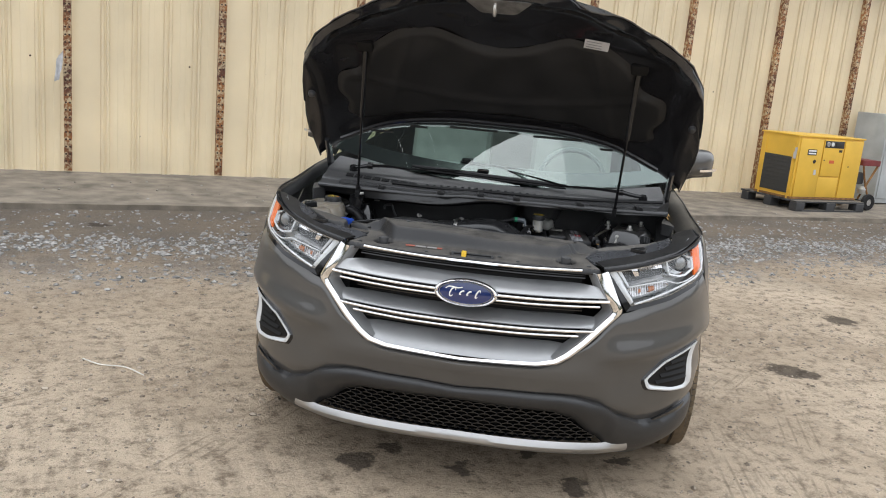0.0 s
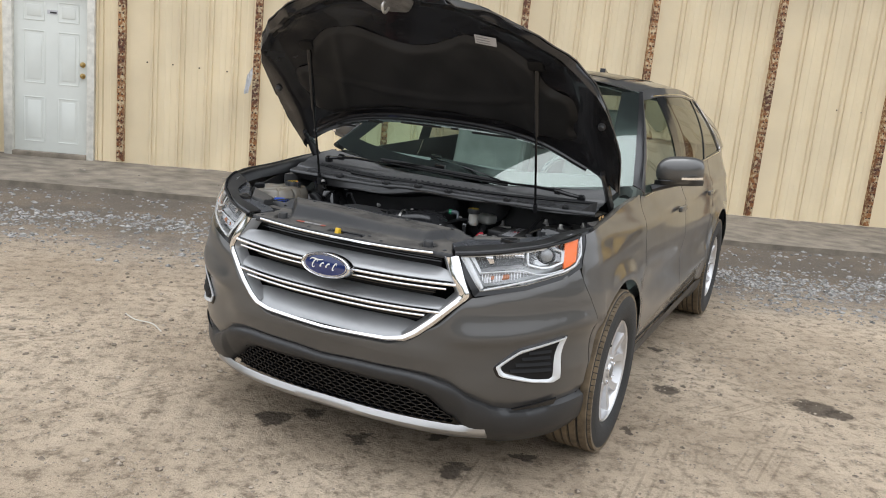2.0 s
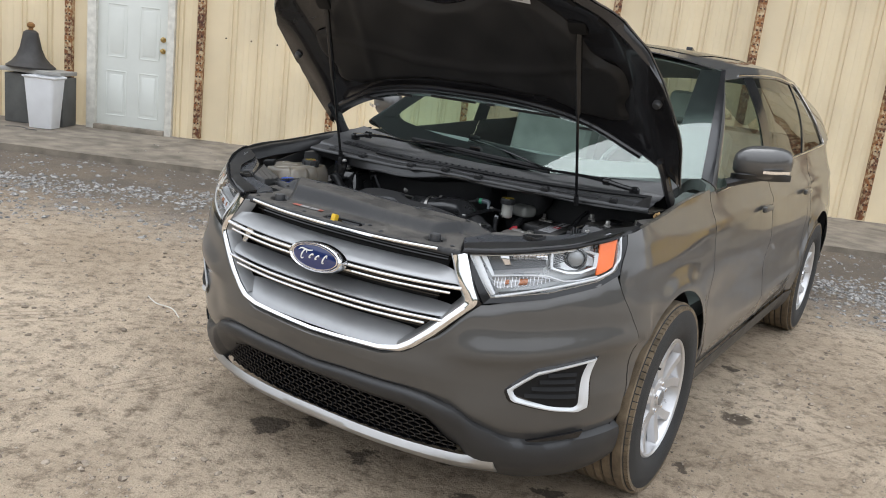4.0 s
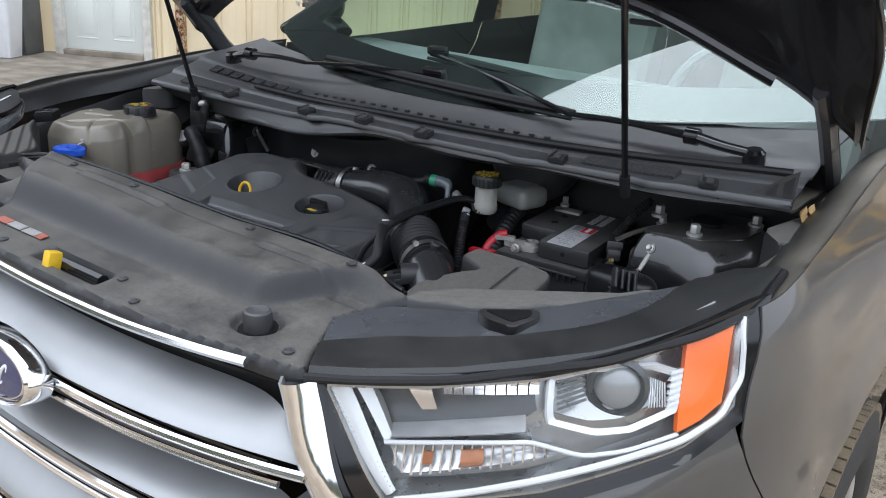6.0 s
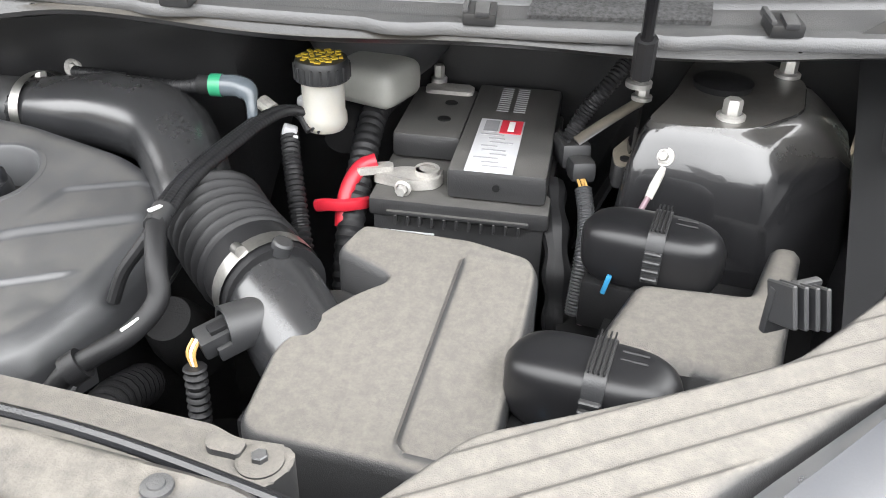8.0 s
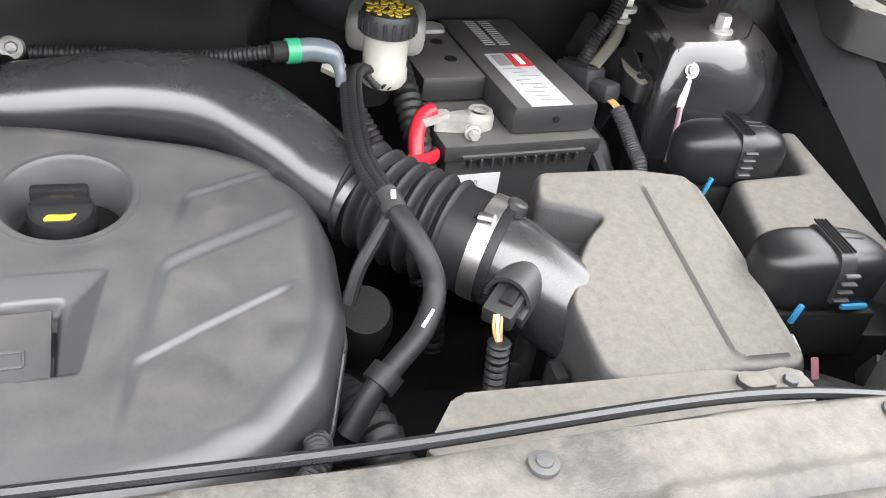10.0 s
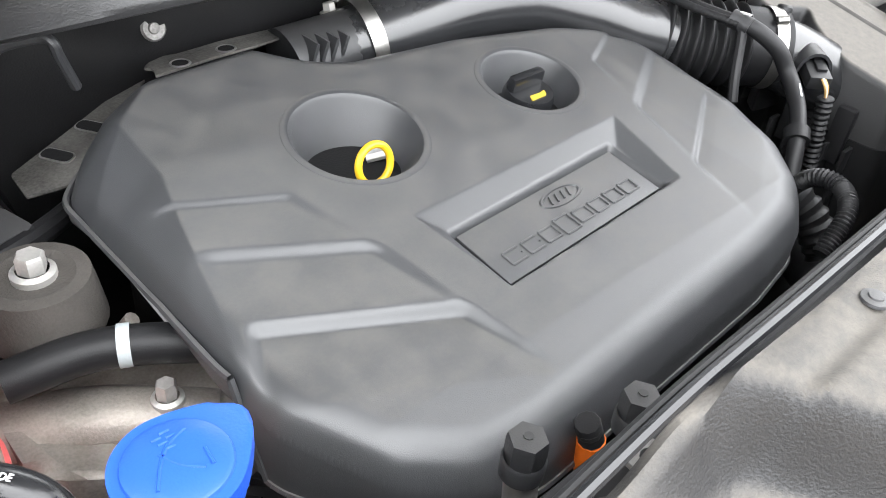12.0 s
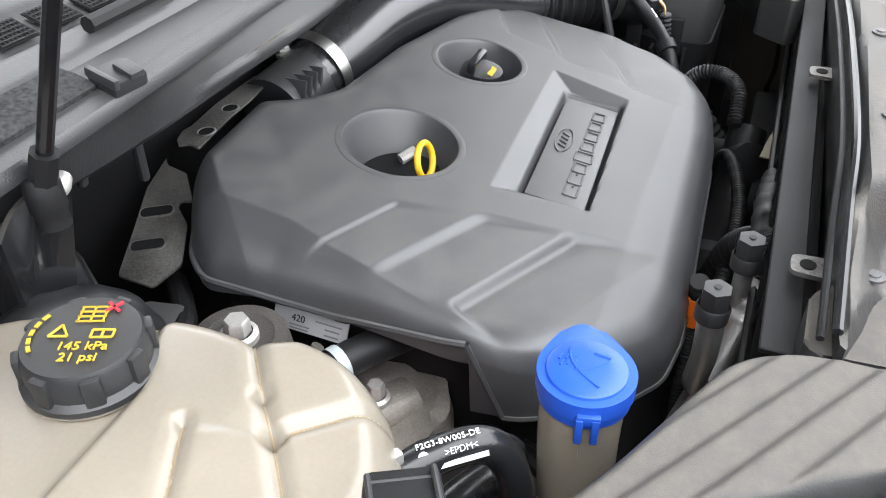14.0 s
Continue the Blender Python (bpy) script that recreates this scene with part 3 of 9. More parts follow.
    for lx, ly, ang, half in ((1.60, 1.1, 84, 0.12), (1.36, 0.8, 98, 0.11), (1.20, 0.8, 92, 0.11), (0.66, 0.0, 97, 0.10), (-1.9, 0.6, 59, 0.12), (-1.05, 0.1, 74, 0.12), (1.4, 1.9, 62, 0.13)):
        lane = n.new("ShaderNodeMapping")
        lane.vector_type = "TEXTURE"
        lane.inputs["Location"].default_value, lane.inputs["Rotation"].default_value = (lx, ly, 0), (0, 0, radians(ang))
        l.new(tc.outputs["Object"], lane.inputs["Vector"])
        parts_ = n.new("ShaderNodeSeparateXYZ")
        l.new(lane.outputs[0], parts_.inputs[0])
        far = n.new("ShaderNodeMath")
        far.operation = "ABSOLUTE"
        l.new(parts_.outputs["Y"], far.inputs[0])
        ends = n.new("ShaderNodeMath")
        ends.operation = "ABSOLUTE"
        l.new(parts_.outputs["X"], ends.inputs[0])
        ridge_ = n.new("ShaderNodeMath")
        ridge_.operation = "SINE"
        l.new(times(parts_.outputs["Y"], 120.0), ridge_.inputs[0])
        inside = times(times(rng(far.outputs[0], half, half * 0.8), rng(ends.outputs[0], 1.1, 0.6)), rng(noise_tex(2.6, 5, 0.65), 0.44, 0.60))
        col = mix(times(times(inside, rng(ridge_.outputs[0], 0.55, 0.95)), 0.42), col, (0.19, 0.145, 0.10))
    jit = n.new("ShaderNodeTexNoise")
    jit.inputs["Scale"].default_value, jit.inputs["Detail"].default_value, jit.inputs["Roughness"].default_value = 9, 8, 0.7
    l.new(tc.outputs["Object"], jit.inputs["Vector"])
    wob2 = n.new("ShaderNodeVectorMath")
    wob2.operation = "MULTIPLY_ADD"
    l.new(jit.outputs["Color"], wob2.inputs[0])
    wob2.inputs[1].default_value = (0.26, 0.26, 0.0)
    l.new(tc.outputs["Object"], wob2.inputs[2])
    for sx, sy, r in ((-0.41, 0.25, 0.10), (0.01, 0.31, 0.075), (0.49, 0.30, 0.085), (2.58, 3.6, 0.16), (1.06, 1.89, 0.10), (1.81, 2.2, 0.15), (0.30, 0.54, 0.05), (0.70, 0.6, 0.05), (1.0, 1.2, 0.05), (0.85, 2.6, 0.06), (1.95, 2.15, 0.09), (-0.30, 0.42, 0.07), (-3.6, 3.9, 0.12)):
        dist = n.new("ShaderNodeVectorMath")
        dist.operation = "DISTANCE"
        l.new(wob2.outputs[0], dist.inputs[0])
        dist.inputs[1].default_value = (sx + 0.13, sy + 0.13, 0)
        col = mix(times(rng(dist.outputs["Value"], r * 0.92, r * 0.6), 0.80), col, (0.055, 0.043, 0.033))
    l.new(col, b.inputs["Base Color"])
    bp = n.new("ShaderNodeBump")
    bp.inputs["Strength"].default_value, bp.inputs["Distance"].default_value = 1.0, 0.035
    hsum = n.new("ShaderNodeMath")
    hsum.operation = "MULTIPLY_ADD"
    l.new(noise_tex(38, 8, 0.7), hsum.inputs[0])
    hsum.inputs[1].default_value = 1.0
    l.new(times(peb, pick), hsum.inputs[2])
    l.new(hsum.outputs[0], bp.inputs["Height"])
    l.new(bp.outputs[0], b.inputs["Normal"])
    return m


GROUND = ground_material()


def ground_z(x, y):
    """Gentle ruts and heaps; flat under the car's wheels."""
    r = math.hypot(x, y - 2.3)
    k = min(1.0, max(0.0, (r - 3.0) / 3.0))
    return k * (0.03 * noise.noise((x * 0.45, y * 0.45, 1)) + 0.012 * noise.noise((x * 2.0, y * 2.0, 4)))


gb = bmesh.new()
edges_x = [-900, -300, -100, -40] + [-14 + 0.25 * k for k in range(105)] + [40, 100, 300, 900]
edges_y = [-900, -300, -100, -40] + [-8 + 0.25 * k for k in range(89)] + [40, 100, 300, 900]
gv = [[gb.verts.new((x, y, ground_z(x, y) if -14 <= x <= 12 and -8 <= y <= 14 else 0)) for y in edges_y] for x in edges_x]
for i in range(len(edges_x) - 1):
    for j in range(len(edges_y) - 1):
        gb.faces.new((gv[i][j], gv[i + 1][j], gv[i + 1][j + 1], gv[i][j + 1]))
ground = tagged(part("ground", gb, GROUND, sharp=180), "dry tan dirt yard with grey gravel and tyre ruts", "ground", kind="structure")

CONCRETE = mat("stained_concrete", (0.205, 0.175, 0.138), 0.92, 0, 0.50, 4.5, 0.7, 40)
ab = bmesh.new()


def apron_top(a, b):
    x, y = -8 + 30 * a, -2.05 + 2.25 * b
    edge = 0.05 * noise.noise((x * 1.3, 3, 0)) if b == 0 else 0
    return WALL @ Vector((x, y + edge, 0.055 + 0.004 * noise.noise((x, y * 2, 7))))


sheet(apron_top, 90, 8, 0.12, ab)
tagged(part("pavement", ab, CONCRETE), "worn dusty concrete apron along the metal wall", "pavement", kind="structure")

SIDING = mat("cream_painted_steel_siding", (0.80, 0.71, 0.54), 0.5, 0.0, 0.09, 1.2, 0.05, 60)


def siding_profile():
    """Plan of the ribbed steel sheet: four pairs of standing ribs in every bay of 1.68 m."""
    pts = []
    for bay in range(-4, 11):
        x0 = bay * 1.68
        for o in (0.392, 0.724, 1.07, 1.396):
            pts += [(x0 + o - 0.052, 0.0), (x0 + o - 0.040, -0.030), (x0 + o - 0.014, -0.032), (x0 + o - 0.008, -0.014), (x0 + o + 0.008, -0.014), (x0 + o + 0.014, -0.032), (x0 + o + 0.040, -0.030), (x0 + o + 0.052, 0.0)]
            pts += [(x0 + o + 0.13, 0.0), (x0 + o + 0.14, -0.004), (x0 + o + 0.20, -0.004), (x0 + o + 0.21, 0.0)]
    return pts


DOOR_X0, DOOR_X1, DOOR_TOP = -1.33, -0.42, 2.10
wb = bmesh.new()
prof = siding_profile()
levels = [0.06, 0.35, 0.8, 1.4, DOOR_TOP + 0.05, 2.8, 3.5]


def wall_pt(p, z):
    x, y = p
    return WALL @ Vector((x, y + 0.006 * noise.noise((x * 1.4, z * 0.8, 2)), z + (0.01 * noise.noise((x * 3, 0, 0)) if z < 0.1 else 0)))


cols = [[wb.verts.new(wall_pt(p, z)) for z in levels] for p in prof]
for i in range(len(prof) - 1):
    for j in range(len(levels) - 1):
        mid = (prof[i][0] + prof[i + 1][0]) / 2
        if DOOR_X0 - 0.06 < mid < DOOR_X1 + 0.06 and j < 4:
            continue
        wb.faces.new((cols[i][j], cols[i + 1][j], cols[i + 1][j + 1], cols[i][j + 1]))
bmesh.ops.solidify(wb, geom=list(wb.faces), thickness=-0.05)
tagged(part("wall_north", wb, SIDING, sharp=20), "cream ribbed steel siding wall of a shed", "wall", kind="structure")


# unseen dark wall added a little behind the siding, to block windscreen sky reflection
ub = bmesh.new()
for k in range(26):
    box((-7 + 1.0 * k + 0.5, 0.42, 9.0), (0.99, 0.10, 11.2), 0.006, segs=1, bm=ub)
box((5.5, 0.2, 3.46), (26.0, 0.55, 0.07), 0.006, bm=ub)
tagged(part("wall_sky_block", placed(ub, WALL), mat("dark_sky_block", (0.030, 0.034, 0.033), 0.8, 0, 0.35, 1.2, 0.2, 20)), "unseen dark wall added above the siding to block the sky in reflections", "wall", kind="structure")


def rust_material():
    m = bpy.data.materials.new("rusted_cream_steel")
    m.use_nodes = True
    n, l = m.node_tree.nodes, m.node_tree.links
    b = n["Principled BSDF"]
    b.inputs["Roughness"].default_value = 0.8
    tc = n.new("ShaderNodeTexCoord")
    inf = n.new("ShaderNodeObjectInfo")
    off = n.new("ShaderNodeVectorMath")
    off.operation = "ADD"
    l.new(tc.outputs["Object"], off.inputs[0])
    sc = n.new("ShaderNodeVectorMath")
    sc.operation = "SCALE"
    sc.inputs[0].default_value = (0, 0, 30)
    l.new(inf.outputs["Random"], sc.inputs["Scale"])
    l.new(sc.outputs[0], off.inputs[1])
    cols = []
    for scale, a, c in ((22, 0.42, 0.55), (3.2, 0.4, 0.62)):
        t = n.new("ShaderNodeTexNoise")
        t.inputs["Scale"].default_value, t.inputs["Detail"].default_value, t.inputs["Roughness"].default_value = scale, 8, 0.7
        l.new(off.outputs[0], t.inputs["Vector"])
        r = n.new("ShaderNodeMapRange")
        r.inputs["From Min"].default_value, r.inputs["From Max"].default_value = a, c
        l.new(t.outputs["Fac"], r.inputs["Value"])
        cols.append(r.outputs[0])
    rust = n.new("ShaderNodeMix")
    rust.data_type = "RGBA"
    l.new(cols[1], rust.inputs[0])
    rust.inputs[6].default_value, rust.inputs[7].default_value = (0.30, 0.12, 0.035, 1), (0.085, 0.03, 0.018, 1)
    x = n.new("ShaderNodeMath")
    x.operation = "MULTIPLY_ADD"
    l.new(cols[1], x.inputs[0])
    x.inputs[1].default_value = 0.35
    l.new(cols[0], x.inputs[2])
    mx = n.new("ShaderNodeMix")
    mx.data_type = "RGBA"
    mx.clamp_factor = True
    l.new(x.outputs[0], mx.inputs[0])
    mx.inputs[6].default_value = (0.58, 0.48, 0.31, 1)
    l.new(rust.outputs[2], mx.inputs[7])
    l.new(mx.outputs[2], b.inputs["Base Color"])
    return m


RUST = rust_material()
HOLE = mat("dark_bolt_hole", (0.05, 0.025, 0.015), 0.9)


def column_mesh():
    """A perforated steel angle: two flanges and pairs of punched holes up its face."""
    bm = box((0, -0.075, 1.72), (0.085, 0.012, 3.34), 0.002)
    box((-0.036, -0.032, 1.72), (0.012, 0.085, 3.34), 0.002, bm=bm)
    box((0.036, -0.032, 1.72), (0.012, 0.085, 3.34), 0.002, bm=bm)
    return bm


def holes_mesh():
    bm = bmesh.new()
    for k in range(38):
        z = 0.16 + 0.083 * k
        for dx in (-0.021, 0.021):
            lathe([(0, 0.0015), (0.011, 0.0015), (0.012, -0.002)], (dx, -0.0815, z), (0, -1, 0), 8, bm)
    return bm


first = None
for k in range(-2, 10):
    if first is None:
        first = thing("steel_column", "rusted cream perforated steel column against the wall", "column", group="columns on the wall", kind="")
        part("upright", column_mesh(), RUST, first)
        part("bolt_holes", holes_mesh(), HOLE, first)
        first.matrix_basis = WALL @ Matrix.Translation((k * 1.68, -0.012, 0.03))
    else:
        copy_thing(first, WALL @ Matrix.Translation((k * 1.68, -0.012, 0.03)))


# ---- the white door ----
DOORPAINT = mat("off_white_door_paint", (0.66, 0.68, 0.64), 0.42, 0, 0.05, 3, 0.05, 60)
FRAMEPAINT = mat("chipped_white_trim", (0.62, 0.60, 0.54), 0.6, 0, 0.18, 14, 0.2, 40)
BRASS = mat("tarnished_brass", (0.50, 0.36, 0.15), 0.3, 1.0, 0.2, 20)
door = thing("door_1", "closed white six-panel steel door with brass knob", "door", kind="structure")
dw = DOOR_X1 - DOOR_X0
leaf = part("door_leaf", placed(box(((DOOR_X0 + DOOR_X1) / 2, 0.01, (DOOR_TOP + 0.1) / 2), (dw, 0.045, DOOR_TOP - 0.1), 0.003), WALL), DOORPAINT, door)
for px in (0.27, 0.73):
    for z0, z1 in ((0.24, 0.80), (0.98, 1.62), (1.75, 1.98)):
        cx, cz = DOOR_X0 + dw * px, (z0 + z1) / 2
        bm = bmesh.new()
        for sx, sz, dx, dz in ((0.25, 0.014, 0, z1 - cz), (0.25, 0.014, 0, z0 - cz), (0.014, z1 - z0, 0.125, 0), (0.014, z1 - z0, -0.125, 0)):
            box((cx + dx, -0.013, cz + dz), (sx, 0.010, sz), 0.004, bm=bm)
        box((cx, -0.013, cz), (0.17, 0.009, z1 - z0 - 0.09), 0.004, bm=bm)
        part("panel", placed(bm, WALL), DOORPAINT, leaf)
for z in (1.11, 1.25):
    bm = lathe([(0, 0.05), (0.022, 0.045), (0.028, 0.03), (0.018, 0.015), (0.016, 0.008), (0.034, 0.006), (0.034, 0)], (DOOR_X1 - 0.07, -0.0125, z), (0, -1, 0), 20)
    part("door_knob" if z < 1.2 else "deadbolt", placed(bm, WALL), BRASS, leaf)
bm = bmesh.new()
for x, w in ((DOOR_X0 - 0.055, 0.11), (DOOR_X1 + 0.045, 0.09)):
    box((x, -0.02, DOOR_TOP / 2 + 0.03), (w, 0.12, DOOR_TOP - 0.03), 0.006, bm=bm)
box(((DOOR_X0 + DOOR_X1) / 2, -0.02, DOOR_TOP + 0.05), (dw + 0.2, 0.12, 0.1), 0.006, bm=bm)
part("door_frame", placed(bm, WALL), FRAMEPAINT, door, "chipped white wooden frame")
part("threshold", placed(box(((DOOR_X0 + DOOR_X1) / 2, -0.03, 0.083), (dw, 0.16, 0.06), 0.006), WALL), CONCRETE, door)
sign = part("sign", placed(box((-0.86, -0.0145, 1.86), (0.13, 0.004, 0.05)), WALL), PAPER, door, "small white sign")
part("sign_bars", placed(box((-0.85, -0.018, 1.855), (0.08, 0.003, 0.02)), WALL), INK, sign)


# ---- loose gravel ----
def stones(name, count, seed, lo, hi, small, big, density, materials, label):
    """Angular pebbles strewn over a stretch given along and across the wall's direction."""
    rs = random.Random(seed)
    ball = [(0, 0, 1), (0.89, 0, 0.45), (0.28, 0.85, 0.45), (-0.72, 0.53, 0.45), (-0.72, -0.53, 0.45), (0.28, -0.85, 0.45)]
    ring = [(0.9, 0.6), (-0.3, 1.0), (-1.05, 0.1), (-0.4, -0.95), (0.8, -0.7)]
    verts, faces = [], []
    turn = Matrix.Rotation(radians(29.55), 2)
    made = 0
    while made < count:
        u, v = rs.uniform(lo[0], hi[0]), rs.uniform(lo[1], hi[1])
        if rs.random() > density(u, v):
            continue
        p = turn @ Vector((u, v))
        if abs(p.x) < 0.9 and -0.1 < p.y < 4.7:
            continue
        made += 1
        s = small + (big - small) * rs.random() ** 3
        a = rs.uniform(0, 6.28)
        ca, sa = math.cos(a) * s, math.sin(a) * s
        ex, flat = rs.uniform(0.6, 1.0), rs.uniform(0.4, 0.8)
        z0 = ground_z(p.x, p.y)
        k = len(verts)
        for bx, by, bz in ball + [(x, y, -0.25) for x, y in ring]:
            bx, by = bx * rs.uniform(0.75, 1.2), by * ex * rs.uniform(0.75, 1.2)
            verts.append((p.x + bx * ca - by * sa, p.y + bx * sa + by * ca, z0 + bz * s * flat))
        for j in range(5):
            faces += [(k, k + 1 + j, k + 1 + (j + 1) % 5), (k + 1 + j, k + 6 + j, k + 6 + (j + 1) % 5, k + 1 + (j + 1) % 5)]
    me = bpy.data.meshes.new(name)
    me.from_pydata(verts, [], faces)
    me.update()
    ob = link_mesh(name, me, materials, None, "", 30)
    return tagged(ob, label, "gravel", kind="stuff")


def pebble_material(name, lo, hi):
    m = bpy.data.materials.new(name)
    m.use_nodes = True
    n, l = m.node_tree.nodes, m.node_tree.links
    geo, ramp = n.new("ShaderNodeNewGeometry"), n.new("ShaderNodeMix")
    ramp.data_type = "RGBA"
    l.new(geo.outputs["Random Per Island"], ramp.inputs[0])
    ramp.inputs[6].default_value, ramp.inputs[7].default_value = (*lo, 1), (*hi, 1)
    l.new(ramp.outputs[2], n["Principled BSDF"].inputs["Base Color"])
    n["Principled BSDF"].inputs["Roughness"].default_value = 0.85
    return m


def band_density(u, v):
    w = v + 0.5 * noise.noise((u * 0.6, v * 0.6, 5)) + 0.25 * noise.noise((u * 2.2, v * 2.2, 9))
    core = max(0.0, 1 - abs(w - 4.25) / 0.55)
    low = max(0.0, 1 - abs(w - 3.45) / 0.35) * 0.35 * (noise.noise((u * 0.9, v * 0.9, 2)) > 0)
    return min(1, core * 1.2 + low + (0.10 if 3.0 < v < 5.85 else 0.0))


stones("grey_gravel", 15000, 3, (-9, 2.6), (12, 5.85), 0.009, 0.034, band_density, pebble_material("crushed_grey_stone", (0.10, 0.095, 0.09), (0.42, 0.405, 0.38)), "crushed light grey gravel in a band along the apron")
stones("loose_pebbles", 12000, 5, (-5, -3.5), (8, 4), 0.004, 0.021, lambda u, v: 0.35 + 0.65 * (noise.noise((u, v, 1)) > 0.1), pebble_material("tan_pebbles", (0.12, 0.09, 0.065), (0.44, 0.37, 0.29)), "small loose pebbles on the dirt")
stones("fine_grit", 9000, 11, (-3.2, -2.0), (4.2, 2.2), 0.003, 0.009, lambda u, v: 0.30 + 0.70 * (noise.noise((u * 1.7, v * 1.7, 4)) > 0.0), pebble_material("mixed_grit", (0.11, 0.085, 0.06), (0.46, 0.39, 0.31)), "fine grit and chips strewn over the dirt")
stones("apron_litter", 500, 8, (-6, 5.95), (14, 7.8), 0.005, 0.020, lambda u, v: 0.4, pebble_material("dusty_chips", (0.10, 0.085, 0.07), (0.40, 0.37, 0.33)), "stone chips on the concrete apron").location.z = 0.055


# ---- yellow compressor on its pallet ----
SHEETYELLOW = mat("weathered_yellow_enamel", (0.74, 0.45, 0.055), 0.42, 0, 0.13, 2.5, 0.08, 40)
LOUVRE = mat("dark_grey_filter_mesh", (0.05, 0.05, 0.048), 0.8, 0, 0.2, 30, 0.6, 60)
RUSTTRIM = mat("rusty_brown_edge", (0.24, 0.12, 0.04), 0.8, 0, 0.5, 14, 0.4, 50)
PALLETBLACK = mat("sun_bleached_black_plastic", (0.045, 0.045, 0.047), 0.7, 0, 0.25, 6, 0.3, 60, dust=0.5)
CM = WALL @ Matrix.Translation((11.16, -1.42, 0)) @ Matrix.Rotation(radians(1.5), 4, "Z")
comp = thing("air_compressor", "weathered yellow box-shaped compressor standing on a black pallet", "compressor", tuple(CM @ Vector((0.6, 0.35, 0.2))))
part("housing", placed(box((0.64, 0.35, 0.665), (1.28, 0.70, 0.87), 0.012), CM), SHEETYELLOW, comp)
part("roof", placed(box((0.64, 0.35, 1.108), (1.31, 0.74, 0.022), 0.006), CM), SHEETYELLOW, comp)
part("base_rail", placed(box((0.64, 0.34, 0.222), (1.30, 0.72, 0.03), 0.004), CM), RUSTTRIM, comp, "rusty base rail")
vent = part("air_inlet", placed(box((-0.004, 0.33, 0.54), (0.016, 0.53, 0.52), 0.004), CM), LOUVRE, comp, "dark filter mesh inlet")
for k in range(9):
    part("inlet_slat", placed(box((-0.014, 0.33, 0.31 + 0.057 * k), (0.008, 0.51, 0.006), 0.001, rot(0, 25), 1), CM), LOUVRE, vent)
for y in (0.055, 0.605):
    part("inlet_post", placed(box((-0.006, y, 0.62), (0.014, 0.03, 0.84), 0.003), CM), SHEETYELLOW, comp)
for x0, x1, z0, z1 in ((0.03, 0.46, 0.24, 1.075), (0.485, 0.875, 0.55, 1.075), (0.90, 1.26, 0.24, 1.075), (0.47, 0.875, 0.24, 0.535)):
    dp = part("door_panel", placed(box(((x0 + x1) / 2, -0.008 if z1 > 0.6 else -0.002, (z0 + z1) / 2), (x1 - x0, 0.022, z1 - z0), 0.006), CM), SHEETYELLOW, comp)
    part("panel_seam", placed(box((x1 + 0.006, -0.002, (z0 + z1) / 2), (0.008, 0.008, z1 - z0), 0.001, segs=1), CM), RUSTTRIM, dp)
gp = part("gauge_panel", placed(box((0.68, -0.021, 1.01), (0.37, 0.006, 0.10), 0.002), CM), LOUVRE, comp, "dark gauge panel")
for x in (0.545, 0.625):
    part("gauge", placed(lathe([(0.032, 0), (0.032, 0.014), (0.027, 0.016), (0, 0.014)], (x, -0.022, 1.012), (0, -1, 0), 24), CM), BOLT, gp)
    part("gauge_face", placed(lathe([(0.024, 0.0165), (0, 0.0168)], (x, -0.022, 1.012), (0, -1, 0), 24), CM), WHITEINK if x > 0.6 else GREYINK, gp)
part("switch_block", placed(box((0.76, -0.028, 1.01), (0.13, 0.012, 0.07), 0.004), CM), CLAD, gp)
maker = part("maker_plate", placed(box((0.265, -0.021, 0.885), (0.17, 0.004, 0.085)), CM), INK, comp, "black plate with white marks")
for z in (0.905, 0.868):
    part("plate_bar", placed(box((0.265, -0.0245, z), (0.145, 0.003, 0.022)), CM), WHITEINK, maker)
part("keyhole", placed(lathe([(0.03, 0), (0.03, 0.004), (0, 0.005)], (0.335, -0.02, 0.755), (0, -1, 0), 6), CM), INK, comp)
part("tag", placed(box((0.375, -0.021, 0.60), (0.045, 0.004, 0.075)), CM), PAPER, comp, "small white tag")
part("red_label", placed(box((0.67, -0.0215, 0.76), (0.095, 0.003, 0.045)), CM), mat("faded_red_label", (0.60, 0.12, 0.04), 0.6), comp)
part("number_bars", placed(box((0.815, -0.0215, 0.92), (0.06, 0.003, 0.035)), CM), INK, comp)
for x, z in ((0.52, 0.78), (1.02, 0.70)):
    part("latch", placed(lathe([(0.010, 0), (0.010, 0.006), (0, 0.007)], (x, -0.019, z), (0, -1, 0), 10), CM), INK, comp)
part("side_tag", placed(box((-0.012, 0.025, 0.86), (0.004, 0.05, 0.16), 0, rot(0, 4)), CM), PAPER, comp, "torn white paper tag")
pal = thing("pallet", "black plastic pallet under the compressor", "pallet", tuple(CM @ Vector((0.6, 0.35, 0.06))))
for k in range(7):
    part("deck_board", placed(box((0.62, -0.13 + 0.165 * k, 0.192), (1.34, 0.12, 0.024), 0.004), CM), PALLETBLACK, pal)
for x in (0.03, 0.62, 1.21):
    for y in (-0.13, 0.36, 0.82):
        part("block", placed(box((x, y, 0.12), (0.16, 0.14, 0.12), 0.008), CM), PALLETBLACK, pal)
for y in (-0.13, 0.36, 0.82):
    part("runner", placed(box((0.62, y, 0.068), (1.34, 0.14, 0.020), 0.004), CM), PALLETBLACK, pal)

